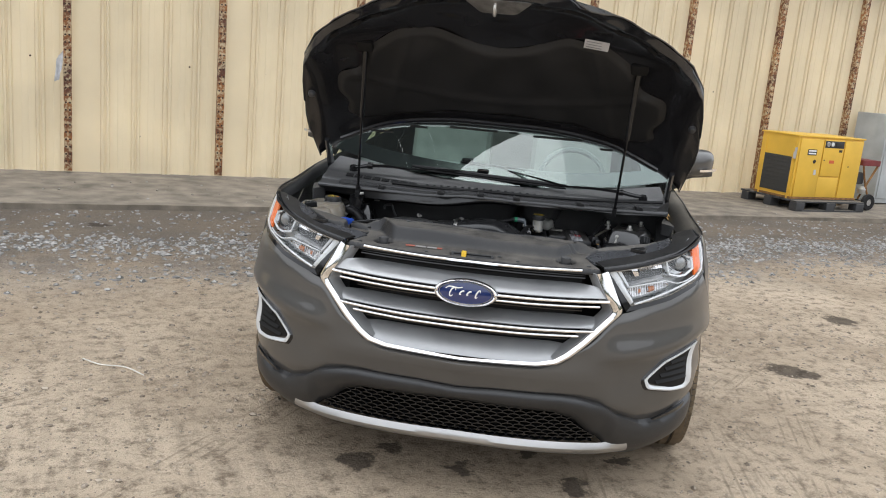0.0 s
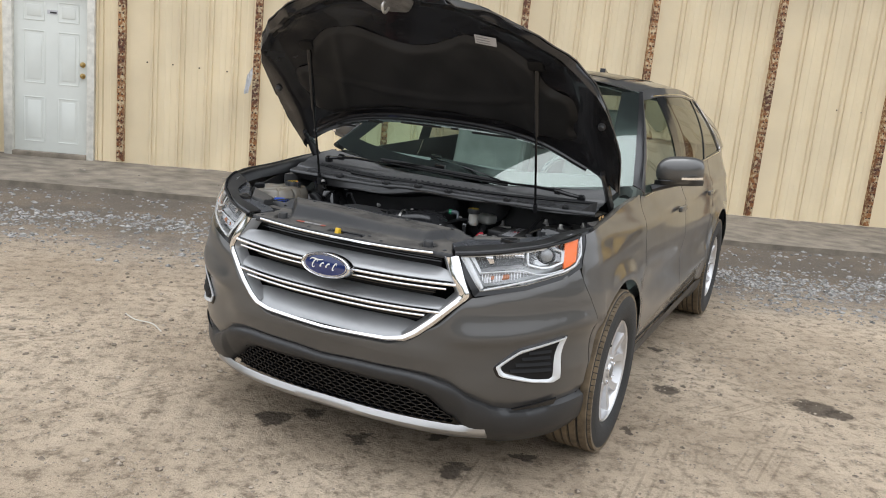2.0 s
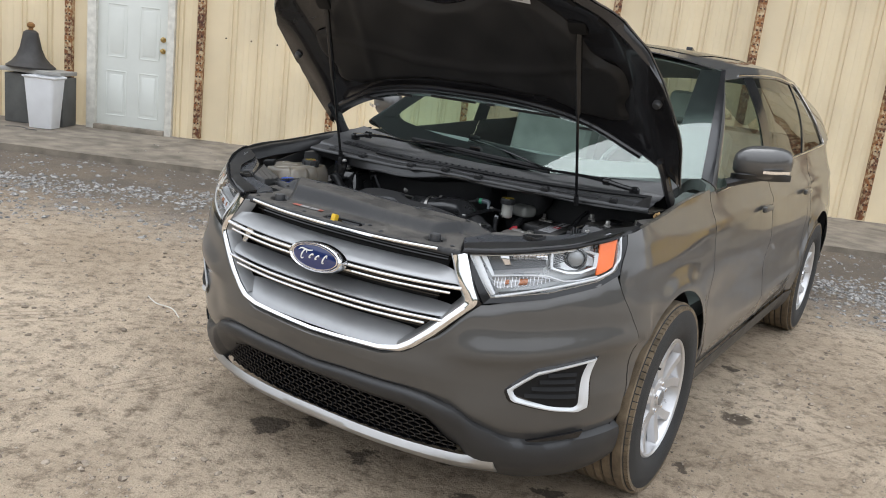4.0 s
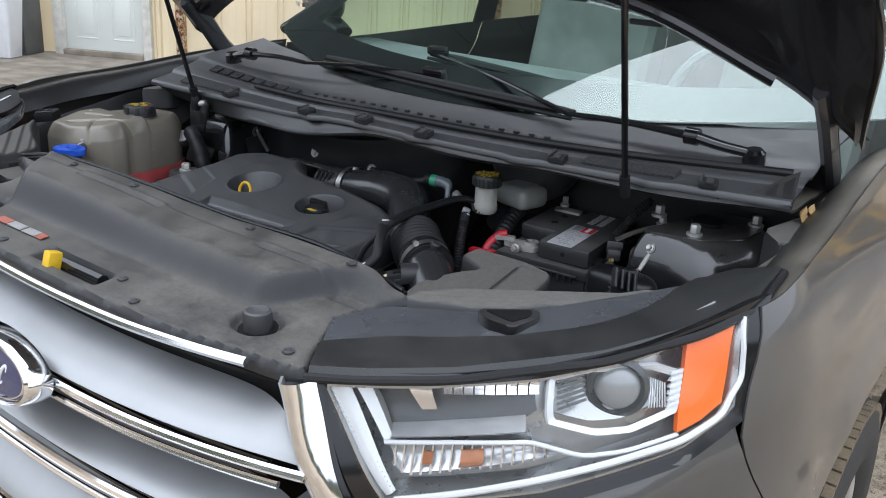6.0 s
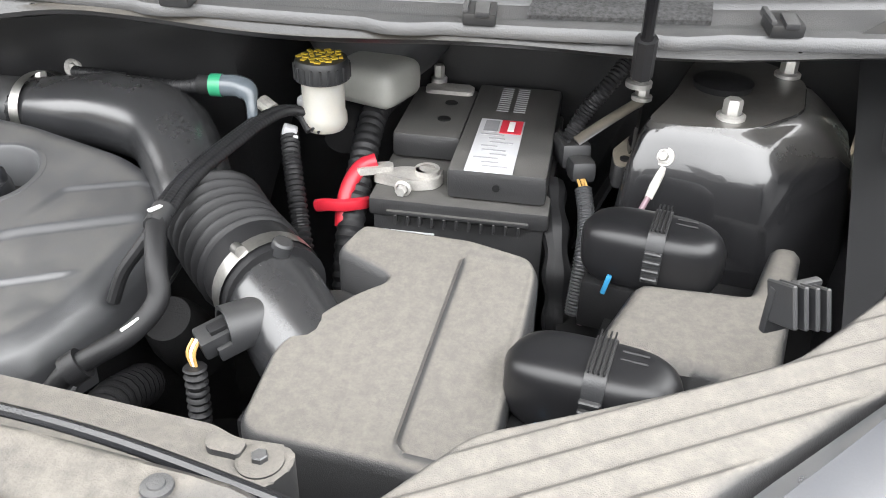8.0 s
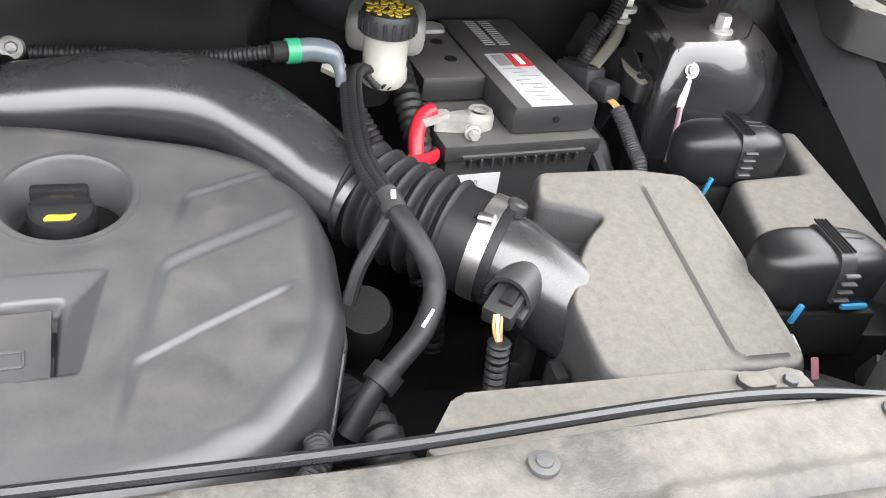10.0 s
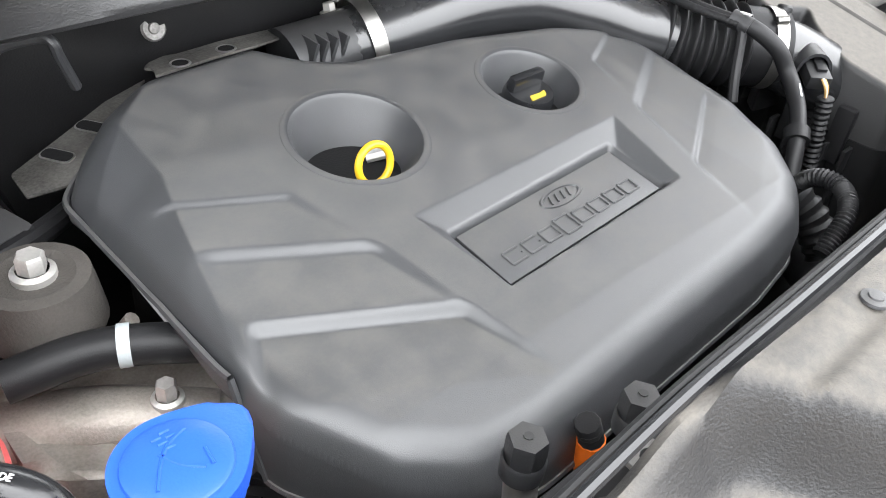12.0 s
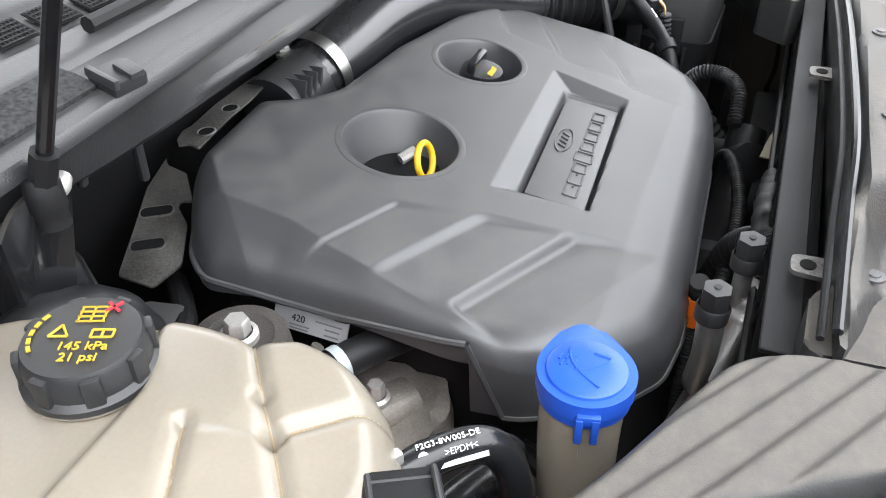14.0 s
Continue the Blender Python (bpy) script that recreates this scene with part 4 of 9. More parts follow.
# ---- small wheeled pump beyond the compressor ----
MAROON = mat("faded_maroon_paint", (0.16, 0.025, 0.025), 0.5, 0, 0.25, 8)
pump = thing("hand_cart", "small wheeled cart with a maroon tray", "cart", tuple(CM @ Vector((1.60, 0.25, 0.06))))
part("tray", placed(prism(rounded([(1.42, 0.05), (1.80, 0.05), (1.80, 0.42), (1.42, 0.42)], 0.05), 0.72, 0.80, 0.01), CM), MAROON, pump, "maroon tray")
for y in (0.08, 0.40):
    part("cart_leg", placed(tube([(1.76, y, 0.72), (1.60, y, 0.45), (1.46, y, 0.22)], 0.016, 8, 8), CM), RUSTTRIM, pump)
    part("cart_leg", placed(tube([(1.46, y, 0.72), (1.56, y, 0.45), (1.72, y, 0.16)], 0.014, 8, 8), CM), RUSTTRIM, pump)
part("motor", placed(box((1.48, 0.22, 0.52), (0.16, 0.22, 0.18), 0.03), CM), PALLETBLACK, pump)
part("fuel_jar", placed(lathe([(0, 0.0), (0.055, 0.0), (0.06, 0.07), (0.03, 0.11), (0, 0.115)], (1.47, 0.05, 0.30), (0, 0, 1), 18), CM), WHITETANK, pump)
part("axle", placed(tube([(1.54, -0.06, 0.17), (1.54, 0.46, 0.17)], 0.014, 4, 8), CM), BOLT, pump)
for y in (-0.04, 0.44):
    part("wheel", placed(lathe([(0.05, -0.03), (0.115, -0.028), (0.125, 0), (0.115, 0.028), (0.05, 0.03), (0, 0.022), (0, -0.022)][:5], (1.54, y, 0.185), (0, 1, 0), 28), CM), RUBBER, pump)
    part("hub", placed(lathe([(0, 0.02), (0.055, 0.02), (0.055, -0.02), (0, -0.02)], (1.54, y, 0.185), (0, 1, 0), 18), CM), BOLT, pump)
cab = thing("grey_cabinet", "rust-streaked pale grey steel cabinet against the wall", "cabinet", tuple(WALL @ Vector((14.0, -0.4, 0.06))))
part("cabinet_body", placed(box((14.05, -0.42, 0.78), (0.85, 0.62, 1.42), 0.012), WALL), mat("pale_grey_steel", (0.40, 0.42, 0.42), 0.5, 0, 0.22, 3, 0.1, 40), cab)
part("cabinet_door", placed(box((14.05, -0.738, 0.80), (0.78, 0.02, 1.30), 0.006), WALL), mat("pale_grey_door", (0.43, 0.45, 0.45), 0.5, 0, 0.22, 3, 0.1, 40), cab)

# ---- things beside the white door ----
POLY = mat("white_poly_bin", (0.74, 0.75, 0.77), 0.4, 0, 0.05, 6, 0.05, 40)
bin_ = thing("trash_can", "white plastic trash can beside the door", "trash can", tuple(WALL @ Vector((-1.68, -0.62, 0.06))))
bb = bmesh.new()
for sx, sy, z0 in ((0.40, 0.36, 0.0),):
    rim = rounded([(-0.19, -0.16), (0.19, -0.16), (0.19, 0.16), (-0.19, 0.16)], 0.05)
    rows = [(0.72, 0.06), (0.74, 0.065), (0.98, 0.66), (1.10, 0.675), (1.10, 0.69), (0.96, 0.69), (0.94, 0.66), (0.70, 0.09)]
    rings = [[bb.verts.new((-1.70 + x * k, -0.60 + y * k, z + (0.012 * math.cos(x * 14) if z > 0.6 else 0))) for x, y in rim] for k, z in rows]
    for r0, r1 in zip(rings, rings[1:]):
        for k in range(len(rim)):
            bb.faces.new((r0[k], r0[(k + 1) % len(rim)], r1[(k + 1) % len(rim)], r1[k]))
    bb.faces.new(rings[0])
    bb.faces.new(rings[-1])
part("bin_body", placed(bb, WALL), POLY, bin_)
crate = thing("grey_box", "dull grey steel box against the wall", "box", tuple(WALL @ Vector((-1.95, -0.25, 0.06))))
part("box_body", placed(box((-1.93, -0.26, 0.36), (0.74, 0.34, 0.60), 0.01), WALL), mat("dull_grey_box", (0.10, 0.10, 0.095), 0.65, 0.2, 0.25, 6, 0.1, 50), crate)
part("box_lid", placed(box((-1.97, -0.26, 0.705), (0.80, 0.42, 0.05), 0.01), WALL), mat("pale_grey_lid", (0.32, 0.31, 0.29), 0.6, 0.1, 0.2, 6), crate)
bell = thing("iron_bell", "dark weathered bell-shaped iron shade standing on a box", "bell", tuple(WALL @ Vector((-2.06, -0.26, 0.735))))
part("bell_body", placed(lathe([(0.20, 0.0), (0.28, 0.0), (0.285, 0.02), (0.22, 0.07), (0.165, 0.14), (0.125, 0.24), (0.10, 0.36), (0.085, 0.43), (0.05, 0.455), (0, 0.46)], (-2.06, -0.26, 0.732), (0, 0, 1), 40), WALL), mat("dark_iron", (0.055, 0.052, 0.05), 0.55, 0.4, 0.3, 9, 0.3, 50), bell)
part("bell_knob", placed(lathe([(0.03, 0.45), (0.026, 0.48), (0.045, 0.50), (0.045, 0.53), (0.02, 0.55), (0, 0.552)], (-2.06, -0.26, 0.732), (0, 0, 1), 20), WALL), RUSTTRIM, bell)
scrap = thing("plastic_scrap", "torn piece of white plastic film caught on a column", "plastic scrap", tuple(WALL @ Vector((1.60, -0.1, 1.3))))
part("film", placed(sheet(lambda a, b: Vector((1.655 - 0.085 * a * (1 - 0.4 * b) - 0.06 * b, -0.085 - 0.05 * math.sin(a * 5 + b * 4) * a - 0.02 * b, 1.45 - 0.12 * a - 0.36 * b + 0.10 * a * b + 0.03 * math.sin(b * 9))), 12, 16, 0.001), WALL), mat("cloudy_plastic_film", (0.55, 0.55, 0.56), 0.35, 0, 0.2, 20), scrap)
debris = thing("foil_debris", "crumpled dark strap lying beside the trash can", "debris", tuple(WALL @ Vector((-1.80, -0.92, 0.06))))
part("strap", placed(tube([(-1.98, -0.95, 0.075), (-1.85, -0.98, 0.09), (-1.75, -0.92, 0.075), (-1.70, -1.0, 0.08), (-1.60, -0.96, 0.07)], 0.012, 24, 6, flat=0.5), WALL), PALLETBLACK, debris)
stick = thing("white_stick", "thin bleached stick lying on the dirt", "stick", (-1.9, 0.9, 0.0))
part("stem", tube([(-1.62, 0.80, 0.008), (-1.75, 0.86, 0.012), (-1.88, 0.86, 0.008), (-2.0, 0.90, 0.010)], 0.0032, 16, 6), FRAMEPAINT, stick)

# wooded skyline far across the yard
fb = bmesh.new()
tl = random.Random(4)
prev = None
for k in range(181):
    a = radians(150 + k * 240 / 180)
    h = 17 + 7 * noise.noise((k * 0.15, 0, 0)) + 3 * tl.random()
    pair = [fb.verts.new((140 * math.cos(a), 140 * math.sin(a), 0)), fb.verts.new((140 * math.cos(a), 140 * math.sin(a), h))]
    if prev:
        fb.faces.new((prev[0], pair[0], pair[1], prev[1]))
    prev = pair
tagged(part("backdrop", fb, mat("far_trees", (0.06, 0.07, 0.045), 0.9, 0, 0.4, 0.15)), "distant dark wooded skyline", "backdrop", kind="structure")

for k, (s_, z_) in enumerate(((0.30, 1.36), (0.62, 1.36), (0.95, 1.35), (1.30, 1.34), (2.1, 1.32), (2.45, 0.5), (3.0, 1.35), (3.9, 1.33), (9.1, 1.6), (9.4, 1.6), (9.75, 1.6), (10.1, 1.6), (10.7, 1.6))):
    part("siding_screw", placed(lathe([(0, 0.006), (0.008, 0.004), (0.011, 0)], (s_, -0.002, z_), (0, -1, 0), 8), WALL), HOLE, bpy.data.objects["wall_north"])

# ---- the car: outer body ----
car = thing("suv", "dark grey metallic five-door SUV parked with its hood raised", "car", (0, 2.3, 0))

ARCH_F, ARCH_R, HUB_Z = 0.908, 3.80, 0.372


def arch_z(y, c, r=0.43):
    d = abs(y - c)
    return HUB_Z + math.sqrt(max(r * r - d * d, 0)) if d < r else 0.0


PAINT_BOTTOM = [(0.0, 0.476), (0.15, 0.485), (0.37, 0.484), (0.44, 0.477), (0.52, 0.458), (0.615, 0.404), (0.71, 0.366), (0.80, 0.364), (0.86, 0.385), (0.94, 0.40)]
BUMPER_TOP = [(0.0, 0.583), (0.28, 0.592), (0.36, 0.618), (0.45, 0.684), (0.568, 0.80), (0.60, 0.806), (0.73, 0.852), (0.84, 0.900), (0.87, 0.92), (0.90, 0.935)]
SEAM = [(0.60, 0.918), (0.70, 0.915), (0.92, 0.80), (1.045, 0.845), (1.1, 0.86)]


def x_at(s, z):
    return abs(shell(s, z).x)


def bumper_point(a, b):
    s = (2 * a - 1) * 0.915
    x = x_at(s, 0.65)
    lo, hi = lerp_table(PAINT_BOTTOM, x), lerp_table(BUMPER_TOP, x)
    z = lo + (hi - lo) * b
    lim = lerp_table(SEAM, z)
    k = min(1.0, lim / 0.915)
    # a soft crease runs across the bumper under the grille
    crease = 0.010 * math.exp(-((z - 0.575) / 0.03) ** 2) * max(0, 1 - x / 0.55)
    roll = -0.012 * (1 - min(1, b / 0.08)) - 0.010 * (1 - min(1, (1 - b) / 0.07))
    return shell(s * (1 + (k - 1) * abs(s / 0.915) ** 6), z, crease + roll)


bumper = part("front_bumper", sheet(bumper_point, 150, 40, 0.004), PAINT, car)

# black cladding below
MESH_TOP = [(0.0, 0.418), (0.36, 0.405), (0.43, 0.385), (0.555, 0.298), (0.60, 0.27)]


def clad_point(a, b):
    s = (2 * a - 1) * 0.935
    x = x_at(s, 0.4)
    top = lerp_table(PAINT_BOTTOM, x) + 0.006
    low = lerp_table(MESH_TOP, x) if x < 0.57 else lerp_table([(0.57, 0.285), (0.64, 0.205), (0.75, 0.195), (0.95, 0.21)], x)
    z = top + (low - top) * b
    o = 0.028 * math.sin(math.pi * min(1, b * 1.0)) ** 0.7 - 0.022 * (1 - min(1, b / 0.12)) - 0.02 * b * (x < 0.57)
    return shell(s, z, o)


part("lower_cladding", sheet(clad_point, 110, 10, 0.006), CLAD, car, "dark grained plastic lower cladding")
# slots beside the cladding's humps
for sg in (1, -1):
    part("brake_duct", nose_patch([(0.745, 0.366), (0.86, 0.385)], [(0.735, 0.37), (0.87, 0.412)], 0.012, n=10, m=2, thick=0.008, sign=sg), GLOSSBLACK, car)


def skid_point(a, b):
    x = (2 * a - 1) * 0.64
    k = abs(x) / 0.64
    top = 0.288 - 0.012 * k + (0.02 if k > 0.86 else 0) * (k - 0.86) / 0.14
    low = 0.222 - 0.02 * k + 0.012 * max(0, (k - 0.8) / 0.2)
    z = top + (low - top) * b
    return nose(x, z, 0.022 * math.sin(math.pi * b) + 0.012)


part("skid_plate", sheet(skid_point, 60, 6, 0.006), SKID, car, "silver-grey skid plate strip")
part("intake_backing", nose_patch([(-0.57, 0.285), (0.0, 0.275), (0.57, 0.285)], [(-0.50, 0.40), (0.0, 0.43), (0.50, 0.40)], -0.05, n=40, thick=0.004), DARK, bumper)

# honeycomb of the lower intake
bm = bmesh.new()
for row in range(10):
    z = 0.279 + 0.0150 * row
    half = 0.545 - max(0, (z - 0.30)) * 1.25
    n = int(half / 0.022)
    pts = [nose(0.022 * k, z + (0.0032 if (k + row) % 2 else -0.0032), -0.012) for k in range(-n, n + 1)]
    for p, q in zip(pts, pts[1:]):
        v = [bm.verts.new(w) for w in (p + Vector((0, 0, 0.002)), q + Vector((0, 0, 0.002)), q - Vector((0, 0, 0.002)), p - Vector((0, 0, 0.002)))]
        w = [bm.verts.new(u.co + Vector((0, 0.018, 0))) for u in v]
        bm.faces.new(v)
        for i in range(4):
            bm.faces.new((v[i], w[i], w[(i + 1) % 4], v[(i + 1) % 4]))
    if row < 9:
        for k in range(-n, n + 1):
            if (k + row) % 2:
                p = nose(0.022 * k, z + 0.0075, -0.006)
                box((p.x, p.y + 0.008, p.z), (0.005, 0.016, 0.010), bm=bm)
part("honeycomb", bm, GLOSSBLACK, bumper, "black honeycomb intake mesh")

# ---- fog lamp bezels ----
for sg in (1, -1):
    outer = [(0.888, 0.668), (0.76, 0.618), (0.688, 0.548), (0.70, 0.512), (0.80, 0.490), (0.858, 0.484), (0.878, 0.50)]
    inner = [(0.868, 0.637), (0.77, 0.594), (0.718, 0.546), (0.725, 0.532), (0.80, 0.513), (0.842, 0.508), (0.851, 0.518)]
    inner = [(ox + (ix - ox) * 0.62, oz + (iz - oz) * 0.62) for (ox, oz), (ix, iz) in zip(outer, inner)]
    o2, i2 = outer + outer[:1], inner + inner[:1]
    fog = part("fog_lamp", nose_patch(o2, i2, 0.010, 0.002, n=56, m=3, thick=0.008, sign=sg, bulge=0.005), WHITELAMP, car, "white-lit fog lamp bezel")
    rim = [(x + (0.012 if x > 0.8 else -0.012), z + (0.01 if z > 0.56 else -0.01)) for x, z in outer]
    part("recess", nose_patch(rim + rim[:1], o2, -0.004, 0.006, n=56, m=2, thick=0.004, sign=sg), GLOSSBLACK, fog)
    part("backing", nose_patch([(0.705, 0.535), (0.80, 0.502), (0.858, 0.50)], [(0.71, 0.555), (0.77, 0.608), (0.875, 0.650)], 0.0035, n=14, m=6, thick=0.003, sign=sg), DARK, fog)
    for k in range(4):
        z = 0.53 + 0.024 * k
        part("louvre", nose_patch([(0.735 + 0.018 * k, z), (0.855, z + 0.006)], [(0.735 + 0.018 * k, z + 0.011), (0.857, z + 0.017)], 0.012, 0.005, n=8, m=2, thick=0.003, sign=sg), DARK, fog)

# ---- grille ----
grille = part("grille", nose_patch([(-0.40, 0.60), (0, 0.59), (0.40, 0.60)], [(-0.45, 0.945), (0, 0.945), (0.45, 0.945)], -0.085, n=40, m=6, thick=0.004), DARK, car, "silver grille with chrome frame and three broad bars")
OUT = [(0.497, 0.957), (0.53, 0.89), (0.566, 0.818), (0.562, 0.803), (0.51, 0.748), (0.452, 0.686), (0.395, 0.634), (0.35, 0.607), (0.28, 0.596), (0.0, 0.588)]
INN = [(0.447, 0.940), (0.484, 0.875), (0.522, 0.815), (0.518, 0.806), (0.473, 0.757), (0.425, 0.706), (0.375, 0.660), (0.335, 0.632), (0.275, 0.617), (0.0, 0.606)]
INN = [(ox + (ix - ox) * 0.80, oz + (iz - oz) * 0.80) for (ox, oz), (ix, iz) in zip(OUT, INN)]
part("chrome_frame", nose_patch(OUT + mirrored(OUT)[1:], INN + mirrored(INN)[1:], 0.004, 0.006, n=110, m=4, thick=0.012, bulge=0.008), CHROME, grille, "bright chrome surround")
part("gasket", nose_patch([(x * 1.018 + (0.004 if x else 0), z - (0.012 if z < 0.7 else 0.004)) for x, z in OUT] + mirrored([(x * 1.018 + (0.004 if x else 0), z - (0.012 if z < 0.7 else 0.004)) for x, z in OUT])[1:], OUT + mirrored(OUT)[1:], -0.010, 0.002, n=110, m=2, thick=0.004), GLOSSBLACK, grille)


for sg in (1, -1):
    part("grille_border", nose_patch(INN[:8], [(x - 0.012, z + 0.006 * (z < 0.70)) for x, z in INN[:8]], 0.002, -0.045, n=50, m=4, thick=0.004, sign=sg), SATIN, grille)


def blade(z0, z1, half0, half1, deep):
    """A broad satin bar that leans back towards its upper edge."""
    def f(a, b):
        x = (2 * a - 1) * (half0 + (half1 - half0) * b)
        k = abs(2 * a - 1) ** 10
        sag = 0.006 * (x / 0.5) ** 2
        return nose(x, z0 + (z1 - z0) * b + sag, -0.004 - (deep * (1 - k)) * b ** 1.4)
    return sheet(f, 70, 8, 0.006)


part("grille_bar", blade(0.850, 0.886, 0.522, 0.492, 0.072), SATIN, grille)
part("grille_bar", blade(0.742, 0.774, 0.490, 0.522, 0.072), SATIN, grille)
part("grille_bar", blade(0.605, 0.671, 0.340, 0.418, 0.072), SATIN, grille)
for z, half, r in ((0.946, 0.405, 0.0065), (0.842, 0.512, 0.0065), (0.823, 0.480, 0.0048), (0.732, 0.472, 0.0065), (0.713, 0.415, 0.0048)):
    part("chrome_strip", nose_line([(-half, z + 0.006), (-half / 2, z + 0.001), (0, z), (half / 2, z + 0.001), (half, z + 0.006)], r, 0.004 if z < 0.94 else -0.004, 60), CHROME, grille, "chrome strip")
for z in (0.925, 0.807, 0.70):
    for k in range(3):
        part("slat", nose_patch([(-0.44, z - 0.012 + 0.009 * k), (0.44, z - 0.012 + 0.009 * k)], [(-0.44, z - 0.008 + 0.009 * k), (0.44, z - 0.008 + 0.009 * k)], -0.05, n=30, m=1, thick=0.004), GLOSSBLACK, grille)

# oval badge with its lettering as plain strokes
badge_m = Matrix.Translation((0.0, -0.022, 0.845)) @ Matrix.Rotation(radians(82), 4, "X")


def oval(rx, ry, profile, seg=56):
    bm = bmesh.new()
    lathe(profile, (0, 0, 0), (0, 0, 1), seg, bm)
    for v in bm.verts:
        v.co.x *= rx
        v.co.y *= ry
    return placed(bm, badge_m)


badge = part("badge", oval(0.115, 0.0495, [(0, -0.02), (1, -0.02), (1, 0.004), (0.97, 0.012), (0.92, 0.015), (0.88, 0.012), (0.86, 0.006), (0, 0.006)]), CHROME, grille, "blue oval badge in a chrome ring")
part("enamel", oval(0.101, 0.041, [(0, 0.0125), (0.6, 0.0115), (0.97, 0.0085), (1, 0.006)]), BADGE, badge)
part("inner_ring", oval(0.1, 0.04, [(0.93, 0.0085), (0.94, 0.0115), (0.965, 0.0115), (0.975, 0.0085)]), CHROME, badge)
for cx, wide, high in ((-0.047, 0.021, 0.021), (-0.014, 0.011, 0.010), (0.012, 0.010, 0.010), (0.044, 0.013, 0.019)):
    loop = [(cx + 0.4 * wide * math.cos(a) + 0.006 * math.sin(a), 0.75 * high * math.sin(a)) for a in (0.4 + 0.30 * k for k in range(18))]
    part("white_stroke", placed(tube([(x, y, 0.0122 - 0.5 * (x * x + 2 * y * y)) for x, y in loop], lambda t: 0.0014 + 0.0016 * math.sin(math.pi * t), 40, 8), badge_m), WHITEINK, badge)
sweep = [(-0.074, 0.010), (-0.060, 0.018), (-0.030, 0.016), (-0.012, 0.020)]
part("white_stroke", placed(tube([(x, y, 0.0118 - 0.5 * (x * x + 2 * y * y)) for x, y in sweep], lambda t: 0.0015 + 0.0015 * math.sin(math.pi * t), 30, 8), badge_m), WHITEINK, badge)

# ---- headlamps ----
CAVITY = mat("grey_lamp_cavity", (0.075, 0.078, 0.08), 0.22, 0.4, 0.15, 12)
BULB = mat("smoky_amber_bulb", (0.34, 0.14, 0.07), 0.2, 0.3, 0.3, 60)
CLEAR = mat("clear_moulded_prism", (0.60, 0.61, 0.62), 0.18, 0.55, 0.10, 30)
PROJECTOR = mat("grey_projector_lens", (0.22, 0.23, 0.235), 0.06, 0.1, 0.1, 20, coat=1.0)
for sg in (1, -1):
    TOP = [(0.506, 0.950), (0.62, 0.968), (0.715, 0.986), (0.792, 1.008), (0.868, 1.048)]
    LOW = [(0.600, 0.833), (0.66, 0.847), (0.75, 0.868), (0.857, 0.911), (0.889, 0.945)]
    lamp = part("headlamp", nose_patch(LOW, TOP, -0.046, n=30, m=6, thick=0.003, sign=sg), LAMPBRIGHT, car, "clear headlamp with amber outer marker")
    edge = LOW[:1] + TOP + LOW[::-1]
    wide = [(0.582, 0.812), (0.490, 0.962), (0.62, 0.982), (0.715, 1.0), (0.792, 1.022), (0.878, 1.064), (0.902, 0.940), (0.862, 0.896), (0.75, 0.852), (0.66, 0.830), (0.582, 0.812)]
    part("surround", nose_patch(wide, edge, -0.002, -0.006, n=80, m=2, thick=0.01, sign=sg), GLOSSBLACK, lamp, "black lamp surround")
    part("side_wall", nose_patch(edge, [(0.70 + (x - 0.70) * 0.98, 0.93 + (z - 0.93) * 0.97) for x, z in edge], -0.006, -0.046, n=80, m=3, thick=0.003, sign=sg), LAMPBRIGHT, lamp)
    guide = part("light_guide", nose_patch([(0.506, 0.949), (0.602, 0.839)], [(0.535, 0.953), (0.612, 0.848)], -0.012, n=20, m=3, thick=0.005, sign=sg, bulge=0.004), WHITELAMP, lamp, "white fluted light guide")
    for j in range(22):
        t = (j + 0.5) / 22
        q0, q1 = (0.511 + 0.094 * t, 0.9485 - 0.106 * t), (0.526 + 0.086 * t, 0.951 - 0.106 * t)
        part("guide_flute", nose_line([q0, q1], 0.0013, -0.0105, 3, sg, seg=5), CLEAR, guide)
    part("light_blade", nose_patch([(0.541, 0.953), (0.590, 0.896)], [(0.557, 0.955), (0.595, 0.902)], -0.014, -0.020, n=14, m=2, thick=0.005, sign=sg), WHITELAMP, lamp)
    part("white_line", nose_line([(0.588, 0.898), (0.66, 0.910), (0.732, 0.919), (0.781, 0.906), (0.815, 0.911), (0.854, 0.926)], 0.0028, -0.012, 50, sg), WHITELAMP, lamp)
    # turn signal bowl along the foot
    turn = part("turn_signal", nose_patch([(0.604, 0.870), (0.616, 0.859), (0.70, 0.880), (0.770, 0.901)], [(0.592, 0.892), (0.66, 0.903), (0.733, 0.913), (0.772, 0.903)], -0.026, n=24, m=5, thick=0.003, sign=sg, bulge=-0.012), CLEAR, lamp)
    for j in range(16):
        x = 0.606 + 0.0098 * j
        lo_z, hi_z = lerp_table([(0.604, 0.868), (0.62, 0.860), (0.70, 0.880), (0.772, 0.901)], x), lerp_table([(0.592, 0.892), (0.66, 0.903), (0.733, 0.913), (0.772, 0.903)], x)
        part("bowl_flute", nose_line([(x, lo_z), (x - 0.004, hi_z)], 0.0016, -0.024, 4, sg, seg=5), REFLECT, turn)
    part("turn_bulb", nose_patch([(0.672, 0.878), (0.694, 0.883)], [(0.670, 0.898), (0.692, 0.902)], -0.022, n=6, m=3, thick=0.003, sign=sg, bulge=0.006), BULB, turn, "amber bulb")
    part("turn_bulb", nose_patch([(0.634, 0.876), (0.644, 0.878)], [(0.633, 0.890), (0.643, 0.892)], -0.022, n=4, m=3, thick=0.003, sign=sg), BULB, turn)
